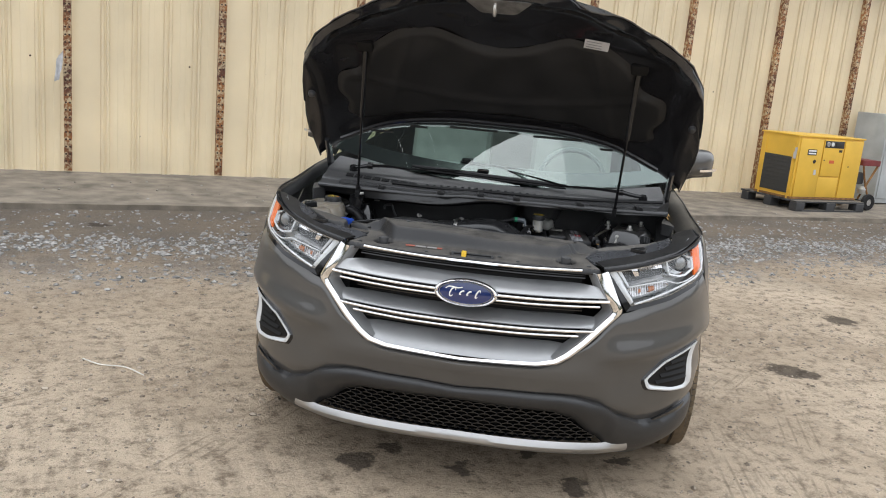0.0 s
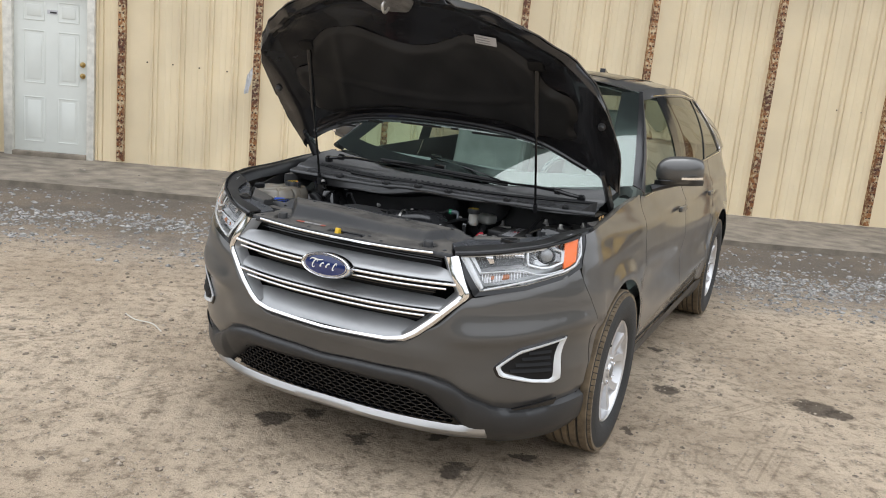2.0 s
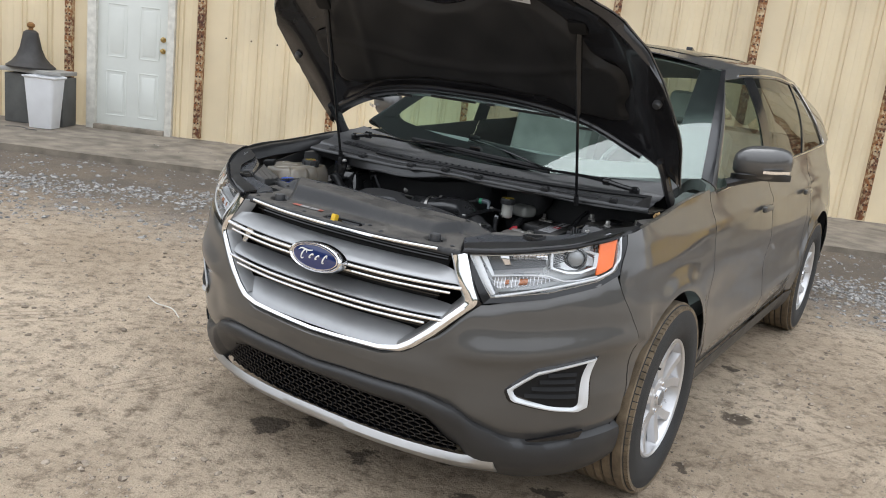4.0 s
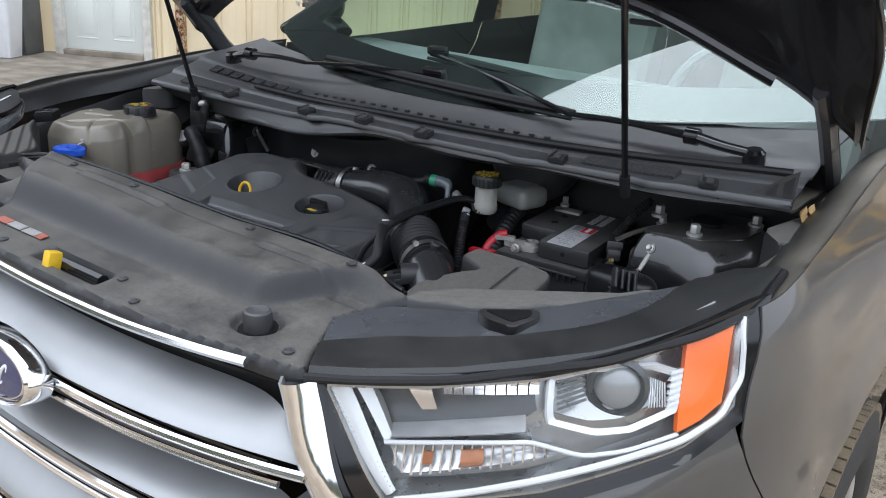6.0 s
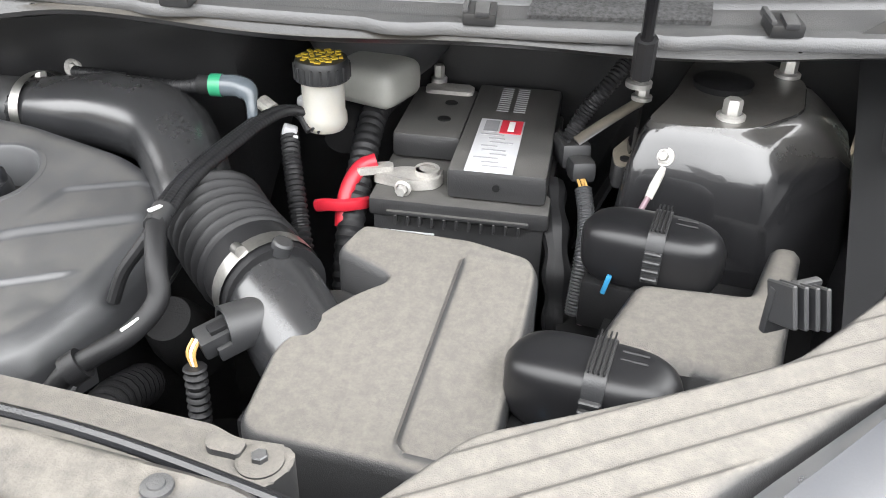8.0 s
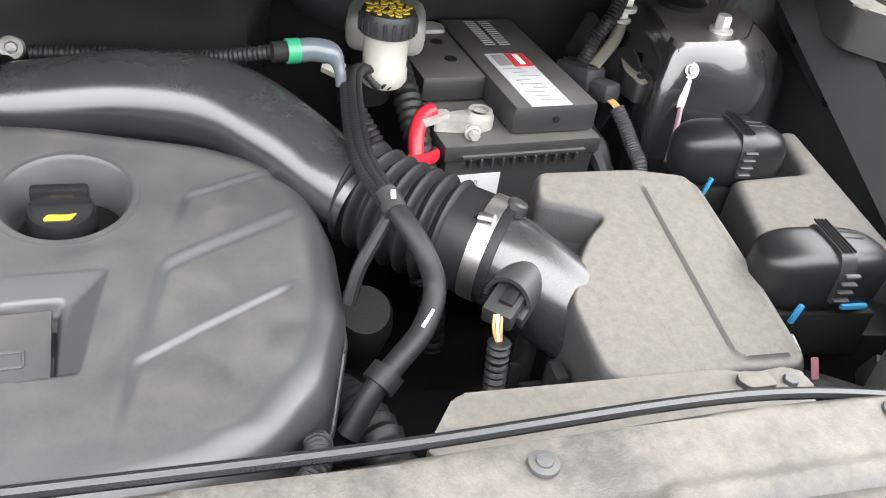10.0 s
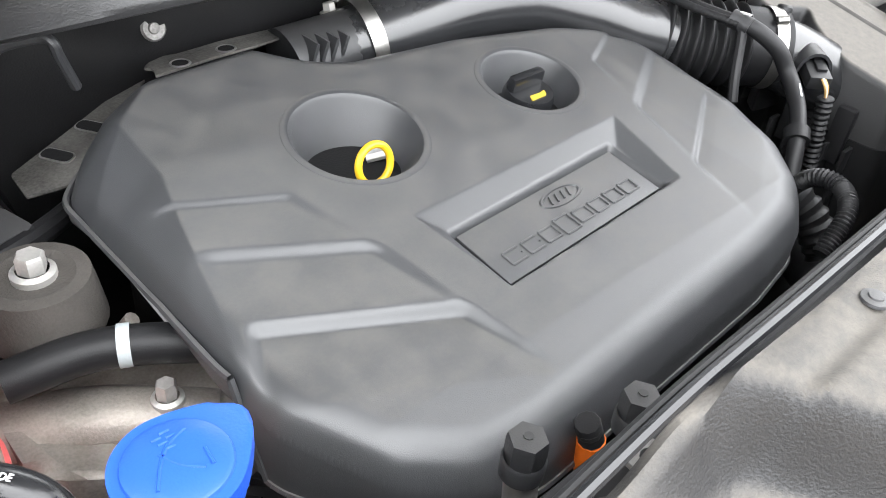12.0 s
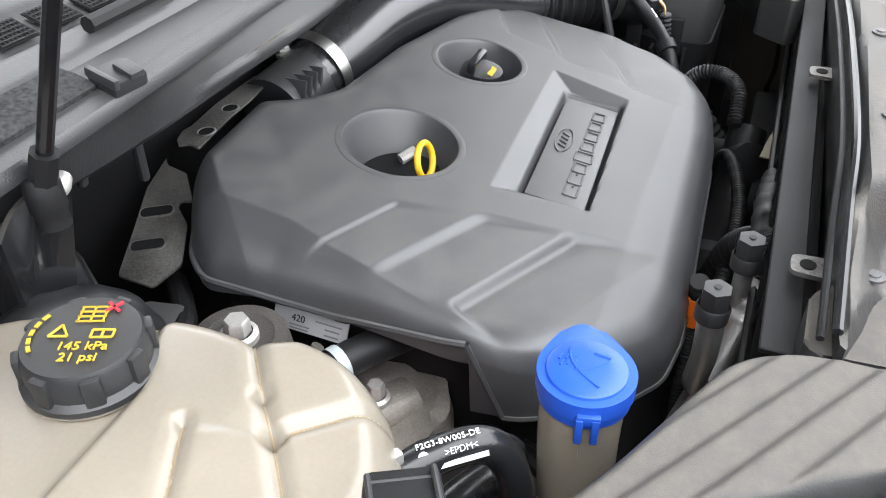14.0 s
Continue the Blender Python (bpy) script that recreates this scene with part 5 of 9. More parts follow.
    # high-beam cavity with its fluted reflector
    cav = part("high_beam", nose_patch([(0.594, 0.904), (0.66, 0.917), (0.724, 0.929), (0.738, 0.943)], [(0.558, 0.952), (0.63, 0.965), (0.72, 0.982), (0.730, 0.976)], -0.036, n=20, m=5, thick=0.003, sign=sg, bulge=-0.006), CAVITY, lamp, "grey high-beam cavity")
    part("reflector_block", nose_patch([(0.620, 0.932), (0.636, 0.935)], [(0.598, 0.958), (0.622, 0.963)], -0.028, -0.022, n=6, m=6, thick=0.003, sign=sg), REFLECT, cav)
    for j in range(9):
        x = 0.640 + 0.0105 * j
        part("reflector_flute", nose_patch([(x, 0.9515 + 0.0012 * j), (x + 0.009, 0.9525 + 0.0012 * j)], [(x - 0.006, 0.968 + 0.0018 * j), (x + 0.003, 0.9695 + 0.0018 * j)], -0.030, -0.022, n=2, m=4, thick=0.002, sign=sg, bulge=-0.006), REFLECT, cav)
    part("cavity_floor", nose_patch([(0.594, 0.904), (0.66, 0.917), (0.724, 0.929)], [(0.592, 0.909), (0.66, 0.924), (0.728, 0.938)], -0.014, -0.034, n=16, m=2, thick=0.002, sign=sg), CLEAR, cav)
    # projector in a white six-sided frame
    hexa = [(0.728, 0.986), (0.763, 0.998), (0.817, 1.002), (0.841, 0.992), (0.847, 0.952), (0.815, 0.933), (0.785, 0.930), (0.741, 0.941)]
    inner = [(0.790 + (x - 0.790) * 0.88, 0.965 + (z - 0.965) * 0.84) for x, z in hexa]
    fr = part("projector_frame", nose_patch(hexa + hexa[:1], inner + inner[:1], -0.010, -0.014, n=60, m=2, thick=0.005, sign=sg), WHITELAMP, lamp, "white six-sided projector frame")
    part("projector_bowl", nose_patch(inner[7:] + inner[6:3:-1], inner[:4], -0.030, n=16, m=8, thick=0.003, sign=sg, bulge=-0.012), LAMPBRIGHT, fr)
    axis = Vector((sg * 0.50, -0.86, 0.10)).normalized()
    c = nose(sg * 0.799, 0.974, -0.026)
    part("projector_ring", lathe([(0.026, -0.02), (0.034, -0.02), (0.036, 0.004), (0.030, 0.008), (0.026, 0.002)], c, axis, 28), CAVITY, fr)
    part("projector_lens", lathe([(0.027, -0.004), (0.027, 0.002), (0.022, 0.010), (0.012, 0.015), (0, 0.017)], c, axis, 32), PROJECTOR, fr, "domed grey projector lens")
    for j in range(6):
        f = j / 5
        part("louvre", nose_line([(0.738 + 0.010 * f, 0.981 - 0.026 * f), (0.760 + 0.010 * f, 0.990 - 0.024 * f)], 0.0018, -0.015, 5, sg, seg=5), CAVITY, fr)
    for j in range(7):
        part("lens_flute", nose_line([(0.8165 + 0.0022 * j, 0.988 - 0.001 * j), (0.8245 + 0.0022 * j, 0.957)], 0.0009, -0.013, 4, sg, seg=5), CLEAR, fr)
    for j in range(6):
        part("fin", nose_patch([(0.830 + 0.0014 * j, 0.991 - 0.0065 * j), (0.846 + 0.0010 * j, 0.9955 - 0.0065 * j)], [(0.830 + 0.0014 * j, 0.9945 - 0.0065 * j), (0.846 + 0.0010 * j, 0.999 - 0.0065 * j)], -0.009, n=3, m=1, thick=0.006, sign=sg), WHITELAMP, fr)
    part("amber_marker", nose_patch([(0.851, 0.930), (0.866, 0.940), (0.878, 0.956)], [(0.834, 1.022), (0.850, 1.030), (0.865, 1.038)], -0.008, -0.008, n=8, m=8, thick=0.008, sign=sg), AMBER, lamp, "amber side marker")
    part("light_rim", nose_line([(0.868, 1.044), (0.878, 1.01), (0.884, 0.977), (0.879, 0.941), (0.856, 0.922), (0.803, 0.902), (0.743, 0.881), (0.673, 0.858), (0.612, 0.839)], 0.0042, -0.006, 70, sg), WHITELAMP, lamp, "white light rim")
    lens = part("lens", nose_patch(LOW, TOP, 0.0, n=40, m=8, thick=0.0, sign=sg, bulge=0.004), LENS, lamp)
    lens.visible_shadow = False

# ---- flanks ----
def fender_top(s):
    y = shell(max(s, 0.0), 0.9).y
    return lerp_table([(0.35, 0.985), (0.42, 1.035), (0.47, 1.05), (0.7, 1.075), (1.14, 1.118), (1.35, 1.13)], y)


def belt(y):
    return lerp_table([(1.2, 1.115), (1.6, 1.125), (2.6, 1.165), (3.4, 1.20), (4.3, 1.25)], y)


for sg in (1, -1):
    def fender_low(s):
        y = shell(s, 0.6).y
        return max(arch_z(y, ARCH_F), 0.30) if y > 0.49 else lerp_table([(0.40, 0.95), (0.44, 0.80), (0.478, 0.45)], y)
    s_in = lambda z: lerp_table(SEAM, z) + 0.003
    part("fender", side_panel(s_in, lambda z: 1 + 1.345 - SIDE_Y, lambda s: max(arch_z(shell(s, 0.6).y, ARCH_F), 0.40) if shell(s, 0.6).y < 1.33 else 0.33, fender_top, 70, 20, sg), PAINT, car)
    for y0, y1, nm in ((1.352, 2.40, "front_door"), (2.408, 3.46, "rear_door")):
        def door_low(s):
            y = SIDE_Y + s - 1
            return max(arch_z(y, ARCH_R, 0.445), 0.36)
        pn = part(nm, side_panel(lambda z: 1 + y0 - SIDE_Y, lambda z: 1 + y1 - SIDE_Y, door_low, lambda s: belt(SIDE_Y + s - 1), 40, 22, sg), PAINT, car)
        hy = y1 - 0.20
        part("door_handle", box((sg * (side_w(hy, 0.98) + 0.022), hy, 0.985), (0.022, 0.17, 0.030), 0.010, segs=3), PAINT, pn)
    part("quarter_panel", side_panel(lambda z: 1 + 3.468 - SIDE_Y, lambda z: 1 + 4.74 - SIDE_Y, lambda s: max(arch_z(SIDE_Y + s - 1, ARCH_R, 0.445), 0.45), lambda s: belt(SIDE_Y + s - 1), 60, 18, sg), PAINT, car)
    part("rear_cladding", side_panel(lambda z: 1 + 4.24 - SIDE_Y, lambda z: 1 + 4.74 - SIDE_Y, lambda s: 0.24, lambda s: 0.448, 20, 5, sg, off=0.004), CLAD, car)
    part("rocker_cladding", side_panel(lambda z: 1 + 1.335 - SIDE_Y, lambda z: 1 + 3.37 - SIDE_Y, lambda s: 0.215, lambda s: 0.352, 30, 6, sg, off=0.012), CLAD, car)
    # wheel housings
    for c, r in ((ARCH_F, 0.425), (ARCH_R, 0.44)):
        def liner(a, b):
            th = math.pi * (1.02 * a - 0.01)
            return Vector((sg * (0.50 + 0.415 * b), c - r * math.cos(th), HUB_Z + r * math.sin(th)))
        part("wheel_housing", sheet(liner, 28, 3, 0.006), DARK, car)
    part("fender_inner_edge", sheet(lambda a, b: (lambda p: Vector((p.x - sg * (0.075 if sg > 0 else 0.03) * b, p.y, p.z - 0.004 - 0.05 * b ** 2)))(shell(sg * (0.845 + (1.73 - 0.845) * a), fender_top(0.845 + (1.73 - 0.845) * a))), 40, 5, 0.003), BAYPAINT, car)

# rear end
def tail(a, b):
    x = (2 * a - 1)
    z = 0.24 + (1.22 - 0.24) * b
    w = side_w(4.74, z)
    return Vector((w * x, 4.74 + 0.10 * (1 - x * x), z))


part("tailgate", sheet(tail, 24, 12, 0.004), PAINT, car)
part("underbody", box((0, 2.5, 0.30), (1.60, 4.2, 0.16), 0.03), DARK, car)

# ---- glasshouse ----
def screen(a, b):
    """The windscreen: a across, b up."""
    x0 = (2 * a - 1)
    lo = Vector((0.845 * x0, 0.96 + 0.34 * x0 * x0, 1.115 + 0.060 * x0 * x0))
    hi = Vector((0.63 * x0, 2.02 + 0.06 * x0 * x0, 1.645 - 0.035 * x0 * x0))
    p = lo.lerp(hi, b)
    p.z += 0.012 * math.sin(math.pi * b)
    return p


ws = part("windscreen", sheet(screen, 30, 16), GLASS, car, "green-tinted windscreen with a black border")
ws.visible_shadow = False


def band(a, b):
    """The black printed border along the windscreen's foot and sides."""
    t = a * 3
    if t < 1:
        e, i = (0.0, 1 - t), (0.075, max(1 - t - 0.03 * (t > 0), 0.11))
    elif t < 2:
        e, i = (t - 1, 0.0), (0.075 + 0.85 * (t - 1), 0.11)
    else:
        e, i = (1.0, t - 2), (0.925, max(t - 2 - 0.03, 0.11))
    return screen(e[0] + (i[0] - e[0]) * b, e[1] + (i[1] - e[1]) * b) + Vector((0, 0.004, -0.003))


part("screen_border", sheet(band, 90, 2), GLOSSBLACK, car)


def rail(y):
    """Height and half-width of the roof rail."""
    return lerp_table([(2.0, 1.606), (2.45, 1.645), (3.0, 1.650), (3.8, 1.605), (4.3, 1.53)], y), lerp_table([(2.0, 0.605), (2.6, 0.660), (3.4, 0.655), (4.3, 0.60)], y)


def roof(a, b):
    y = 2.08 + 2.275 * b
    x0 = 2 * a - 1
    zr, xr = rail(y)
    front = 0.06 * (1 - x0 * x0) * max(0, 1 - b * 6)
    return Vector((xr * x0, y - front, zr + 0.062 * (1 - abs(x0) ** 2.4)))


part("roof", sheet(roof, 26, 30, 0.006), PAINT, car)
part("sunroof", sheet(lambda a, b: roof(0.14 + 0.72 * a, 0.08 + 0.55 * b) + Vector((0, 0, 0.003)), 20, 16), GLOSSBLACK, car)
part("aerial_fin", prism([(-0.02, 3.53), (0.02, 3.53), (0.012, 3.66), (0, 3.69), (-0.012, 3.66)], 1.69, lambda x, y: 1.752 - 0.6 * max(0, y - 3.54) * 0.4 if y > 3.5 else 1.70, 0.006), GLOSSBLACK, car)


def upper(y, b, sg, off=0.0):
    """The upper flank, from the belt (b=0) to the roof rail (b=1)."""
    zr, xr = rail(max(y, 2.0))
    zb = belt(y)
    xb = side_w(y, zb)
    z, x = zb + (zr - zb) * b, xb + (xr - xb) * b + 0.035 * math.sin(math.pi * b)
    return Vector((sg * (x + off), y, z))


def a_pillar(b):
    """y of the front edge of the side glass at height b."""
    return 1.42 + 0.70 * b ** 1.1


for sg in (1, -1):
    # painted pillars and frames
    def pillar(a, b):
        return screen(1.0 if sg > 0 else 0.0, b).lerp(upper(a_pillar(b), b, sg, 0.004), a) + Vector((sg * 0.026 * math.sin(math.pi * a), -0.014 * math.sin(math.pi * a), 0))
    ap = part("a_pillar", sheet(lambda a, b: pillar(0.38 + 0.62 * a, b), 8, 20, 0.006), PAINT, car)
    part("pillar_trim", sheet(lambda a, b: pillar(0.37 * a, b) + Vector((0, 0, 0.002)), 5, 20, 0.006), GLOSSBLACK, ap, "black trim strip along the glass")
    part("roof_frame", sheet(lambda a, b: upper(2.08 + 2.27 * a, 0.90 + 0.10 * b, sg, 0.003), 40, 3, 0.006), PAINT, car)
    part("b_pillar", sheet(lambda a, b: upper(2.34 + 0.14 * a, b * 0.93, sg, 0.002), 3, 14, 0.006), GLOSSBLACK, car)
    part("c_pillar", sheet(lambda a, b: upper(3.34 + 0.06 * a + 0.06 * b, b * 0.93, sg, 0.002), 3, 14, 0.006), GLOSSBLACK, car)
    part("d_pillar", sheet(lambda a, b: upper((3.98 - 0.34 * b) + (4.55 - 0.25 * b - 3.98 + 0.34 * b) * a, b, sg, 0.003), 12, 14, 0.006), PAINT, car)
    for y0, y1, nm in ((lambda b: a_pillar(b * 0.92), lambda b: 2.35, "front_side_glass"), (lambda b: 2.47, lambda b: 3.35 + 0.055 * b, "rear_side_glass"), (lambda b: 3.40 + 0.055 * b, lambda b: 3.98 - 0.31 * b, "quarter_glass")):
        g = part(nm, sheet(lambda a, b: upper(y0(b) + (y1(b) - y0(b)) * a, b * 0.92, sg, -0.004), 14, 12), FRONTGLASS if nm == "front_side_glass" else TINT, car)
        g.visible_shadow = False
    trim = [upper(1.40 + k * 0.26, -0.01, sg, 0.006) for k in range(11)] + [upper(4.0 - 0.35 * k, 0.05 + 0.86 * k, sg, 0.006) for k in (0.15, 0.5, 1.0)] + [upper(3.4 - 0.28 * k, 0.925, sg, 0.006) for k in range(5)]
    part("window_trim", tube(trim, 0.0042, 120, 6, cap=True), CHROME, car, "chrome window trim")
    # mirror
    mb = bmesh.new()
    bmesh.ops.create_uvsphere(mb, u_segments=24, v_segments=14, radius=1)
    for v in mb.verts:
        x, y, z = v.co
        k = abs(y) ** 0.6 * (1 if y > 0 else -1)
        v.co = Vector((sg * (0.995 + 0.112 * math.copysign(abs(x) ** 0.75, x)), 1.645 + 0.045 * x + (0.085 if y < 0 else 0.05) * y, 1.245 + 0.073 * math.copysign(abs(z) ** 0.7, z) + 0.01 * x))
    mirror = part("door_mirror", mb, PAINT, car)
    part("mirror_stalk", tube([(sg * 0.87, 1.60, 1.14), (sg * 0.93, 1.62, 1.165), (sg * 1.0, 1.635, 1.19)], 0.034, 8, 10, flat=0.6), CLAD, mirror)
    part("mirror_base", sheet(lambda a, b: Vector((sg * (0.995 + 0.114 * (2 * a - 1)), 1.645 + 0.045 * (2 * a - 1) - 0.078 * (1 - (2 * a - 1) ** 4) * (0.9 - 0.5 * b), 1.196 - 0.026 * b + 0.01 * (2 * a - 1))), 14, 4, 0.01), CLAD, mirror)
    part("turn_repeater", sheet(lambda a, b: Vector((sg * (1.02 + 0.085 * a), 1.568 + 0.06 * a * a, 1.208 + 0.012 * b + 0.008 * a)), 10, 2, 0.01), CHROME, mirror)

# cabin
part("dashboard", sheet(lambda a, b: Vector(((2 * a - 1) * 0.74, 1.16 + 0.62 * b + 0.2 * (2 * a - 1) ** 2 * (1 - b), 1.115 + 0.035 * math.sin(math.pi * b) - 0.02 * b)), 16, 8, 0.05), INTERIOR, car)
part("headliner", sheet(lambda a, b: roof(0.03 + 0.94 * a, 0.03 + 0.94 * b) - Vector((0, 0, 0.035)), 16, 16, 0.004), mat("pale_grey_headliner", (0.58, 0.59, 0.56), 0.9, 0, 0.06, 20), car, "pale grey headliner")
rear_glass = part("rear_glass", sheet(lambda a, b: Vector(((2 * a - 1) * (0.74 - 0.16 * b), 4.80 - 0.45 * b - 0.06 * (2 * a - 1) ** 2, 1.215 + 0.36 * b)), 12, 8), TINT, car)
rear_glass.visible_shadow = False
part("cabin_floor", box((0, 2.7, 0.45), (1.5, 3.0, 0.1), 0.02), INTERIOR, car)
part("cabin_back", box((0, 4.2, 0.9), (1.3, 0.08, 0.7), 0.02), INTERIOR, car)
for x in (-0.38, 0.38):
    st = part("front_seat", box((x, 2.45, 0.98), (0.50, 0.17, 0.66), 0.06, rot(-14), 3), SEATCLOTH, car)
    part("headrest", box((x, 2.56, 1.40), (0.26, 0.10, 0.17), 0.045, rot(-10), 3), SEATCLOTH, st)
    part("seat_cushion", box((x, 2.15, 0.66), (0.50, 0.5, 0.18), 0.05, rot(6), 3), SEATCLOTH, st)
part("rear_seat", box((0, 3.40, 0.95), (1.25, 0.18, 0.62), 0.06, rot(-14), 3), SEATCLOTH, car)
wheel_ring = bmesh.new()
pts = [Vector((0.38 + 0.18 * math.cos(k * math.tau / 24), 1.80 + 0.18 * 0.42 * math.sin(k * math.tau / 24), 1.07 + 0.18 * 0.9 * math.sin(k * math.tau / 24))) for k in range(25)]
part("steering_wheel", tube(pts, 0.016, 48, 8, wheel_ring, cap=False), INTERIOR, car)

# ---- wheels ----
def wheel_parts(root):
    tyre = part("tyre", lathe([(0.225, -0.105), (0.26, -0.122), (0.32, -0.124), (0.352, -0.114), (0.366, -0.095), (0.366, 0.095), (0.352, 0.114), (0.32, 0.124), (0.26, 0.122), (0.238, 0.108), (0.232, 0.10)], (0, 0, 0), (1, 0, 0), 72), TYRE, root, "worn black tyre")
    bm = bmesh.new()
    for band0, band1 in ((-0.098, -0.06), (-0.052, -0.02), (-0.014, 0.014), (0.02, 0.052), (0.06, 0.098)):
        lathe([(0.366, band0), (0.3735, band0 + 0.003), (0.3735, band1 - 0.003), (0.366, band1)], (0, 0, 0), (1, 0, 0), 72, bm)
    part("tread", bm, TREAD, tyre, "dirt-caked tread ribs")
    bm = bmesh.new()
    for k in range(84):
        a = k * math.tau / 84
        for sx in (0.098, -0.098):
            box((sx * 1.07, 0.3545 * math.cos(a), 0.3545 * math.sin(a)), (0.022, 0.0225, 0.014), 0, rot(math.degrees(a) - 90), bm=bm)
    tagged(part("shoulder_tread", bm, TREAD, tyre), kind="stuff")
    rim = part("rim", lathe([(0.17, -0.06), (0.20, -0.08), (0.232, -0.10), (0.234, 0.104), (0.228, 0.108), (0.220, 0.103), (0.215, 0.09), (0.205, 0.02), (0.198, -0.05)], (0, 0, 0), (1, 0, 0), 60), ALLOY, root, "silver five twin-spoke alloy rim")
    part("brake_disc", lathe([(0, 0.0), (0.15, 0.0), (0.15, -0.02), (0, -0.02)], (0, 0, 0), (1, 0, 0), 40), BOLT, rim)
    for k in range(5):
        a = math.tau * k / 5 + 0.3
        for d in (-1, 1):
            bm = bmesh.new()
            ring = []
            for i in range(9):
                t = i / 8
                r = 0.045 + 0.178 * t
                ang = a + d * (0.24 - 0.10 * t + 0.13 * t * t) * (0.55 + 0.75 * t) * 0.9
                w = 0.020 + 0.010 * (1 - t) * 0.5 + 0.004 * t
                xo = 0.086 - 0.012 * math.sin(math.pi * t) + 0.012 * t
                cdir, tdir = Vector((0, math.cos(ang), math.sin(ang))), Vector((0, -math.sin(ang), math.cos(ang)))
                c = cdir * r
                ring.append([bm.verts.new(c + tdir * w * u + Vector((xo - h, 0, 0))) for u, h in ((-1, 0.030), (-0.72, 0.0), (0.72, 0.0), (1, 0.030))])
            for p, q in zip(ring, ring[1:]):
                for j in range(3):
                    bm.faces.new((p[j], q[j], q[j + 1], p[j + 1]))
            part("spoke", bm, ALLOY, rim)
    part("hub", lathe([(0.078, 0.05), (0.075, 0.084), (0.062, 0.09), (0.036, 0.086), (0.034, 0.092), (0.03, 0.097), (0, 0.1)], (0, 0, 0), (1, 0, 0), 32), ALLOY, rim)
    part("hub_cap", lathe([(0.0315, 0.094), (0.028, 0.0995), (0, 0.102)], (0, 0, 0), (1, 0, 0), 24), LAMPGREY, rim)
    for k in range(5):
        a = math.tau * k / 5 + 0.3
        screw("lug_nut", (0.082, 0.055 * math.cos(a), 0.055 * math.sin(a)), 0.009, 0.016, CHROME, rim, (1, 0, 0))
    part("valve", tube([(0.088, 0.19 * math.cos(2.2), 0.19 * math.sin(2.2)), (0.108, 0.182 * math.cos(2.2), 0.182 * math.sin(2.2))], 0.005, 4, 8), RUBBER, rim)
    bm = bmesh.new()
    return root


def wheel_at(x, y, steer):
    """Four wheels of the car: parts of it, one level under the car's wheel mesh."""
    flip = 180 if x < 0 else 0
    return Matrix.Translation((x, y, HUB_Z)) @ Matrix.Rotation(radians(steer + flip), 4, "Z")


wheel = new("wheel", None)
wheel_parts(wheel)
wheel.parent = car
wheel.matrix_parent_inverse = BASE[car].inverted()
wheel.matrix_basis = wheel_at(0.852, ARCH_F + 0.012, 0)
for x, y in ((0.845, ARCH_R), (-0.852, ARCH_F + 0.012), (-0.845, ARCH_R)):
    copy_thing(wheel, wheel_at(x, y, 0))

# ---- hood, raised on two gas struts ----
HINGE = Vector((0, 1.136, 1.148))
RAISE = Matrix.Translation(HINGE) @ Matrix.Rotation(radians(-50.8), 4, "X") @ Matrix.Translation(-HINGE)


def hood_edge(x):
    """Front edge of the closed hood at x: it follows the grille and the headlamps."""
    return lerp_table([(0, -0.034), (0.25, -0.025), (0.5, 0.069), (0.65, 0.175), (0.75, 0.277), (0.82, 0.401), (0.86, 0.62), (0.875, 0.776)], abs(x))


def hood_half(y):
    return lerp_table([(-0.034, 0.05), (-0.025, 0.25), (0.069, 0.5), (0.175, 0.65), (0.277, 0.75), (0.401, 0.82), (0.62, 0.862), (0.80, 0.878), (1.08, 0.85)], y)


def hood_rear(x):
    return 0.855 + 0.19 * (abs(x) / 0.85) ** 3


def hood_z(x, y):
    crown = lerp_table([(-0.02, 0.985), (0.1, 1.035), (0.3, 1.085), (0.6, 1.125), (0.9, 1.15), (1.1, 1.165)], y)
    k = min(1, abs(x) / max(hood_half(y), 0.3))
    return crown - 0.065 * k ** 3 - 0.03 * k ** 12


def hood_pt(a, b, drop=0.0, shrink=0.0):
    """a across, b from the rear edge to the front."""
    u = 2 * a - 1
    u = math.copysign(abs(u) ** 0.85, u)
    x0 = u * (0.875 - shrink)
    yr, yf = hood_rear(x0), hood_edge(x0) + shrink
    y = yr - shrink * 0.6 + (yf - yr + shrink * 0.6) * b
    half = hood_half(y) - shrink * 0.8
    x = x0 if abs(x0) < half else math.copysign(half, x0)
    return RAISE @ Vector((x, y, hood_z(x, y) - drop))


hood = part("hood", sheet(lambda a, b: hood_pt(a, b), 48, 30, 0.004), PAINT, car, "raised grey hood")


def inner_drop(a, b):
    """The pressed inner frame: shallow at the rim, a trough inside it, a raised field in the middle."""
    e = min(a, 1 - a, b * 0.9, (1 - b)) * 2
    return 0.012 + 0.034 * min(1, e / 0.10) - 0.014 * max(0, min(1, (e - 0.16) / 0.06))


part("hood_inner_frame", sheet(lambda a, b: hood_pt(a, b, inner_drop(a, b), 0.012), 64, 40, 0.003), HOODIN, hood, "black pressed steel inner frame")


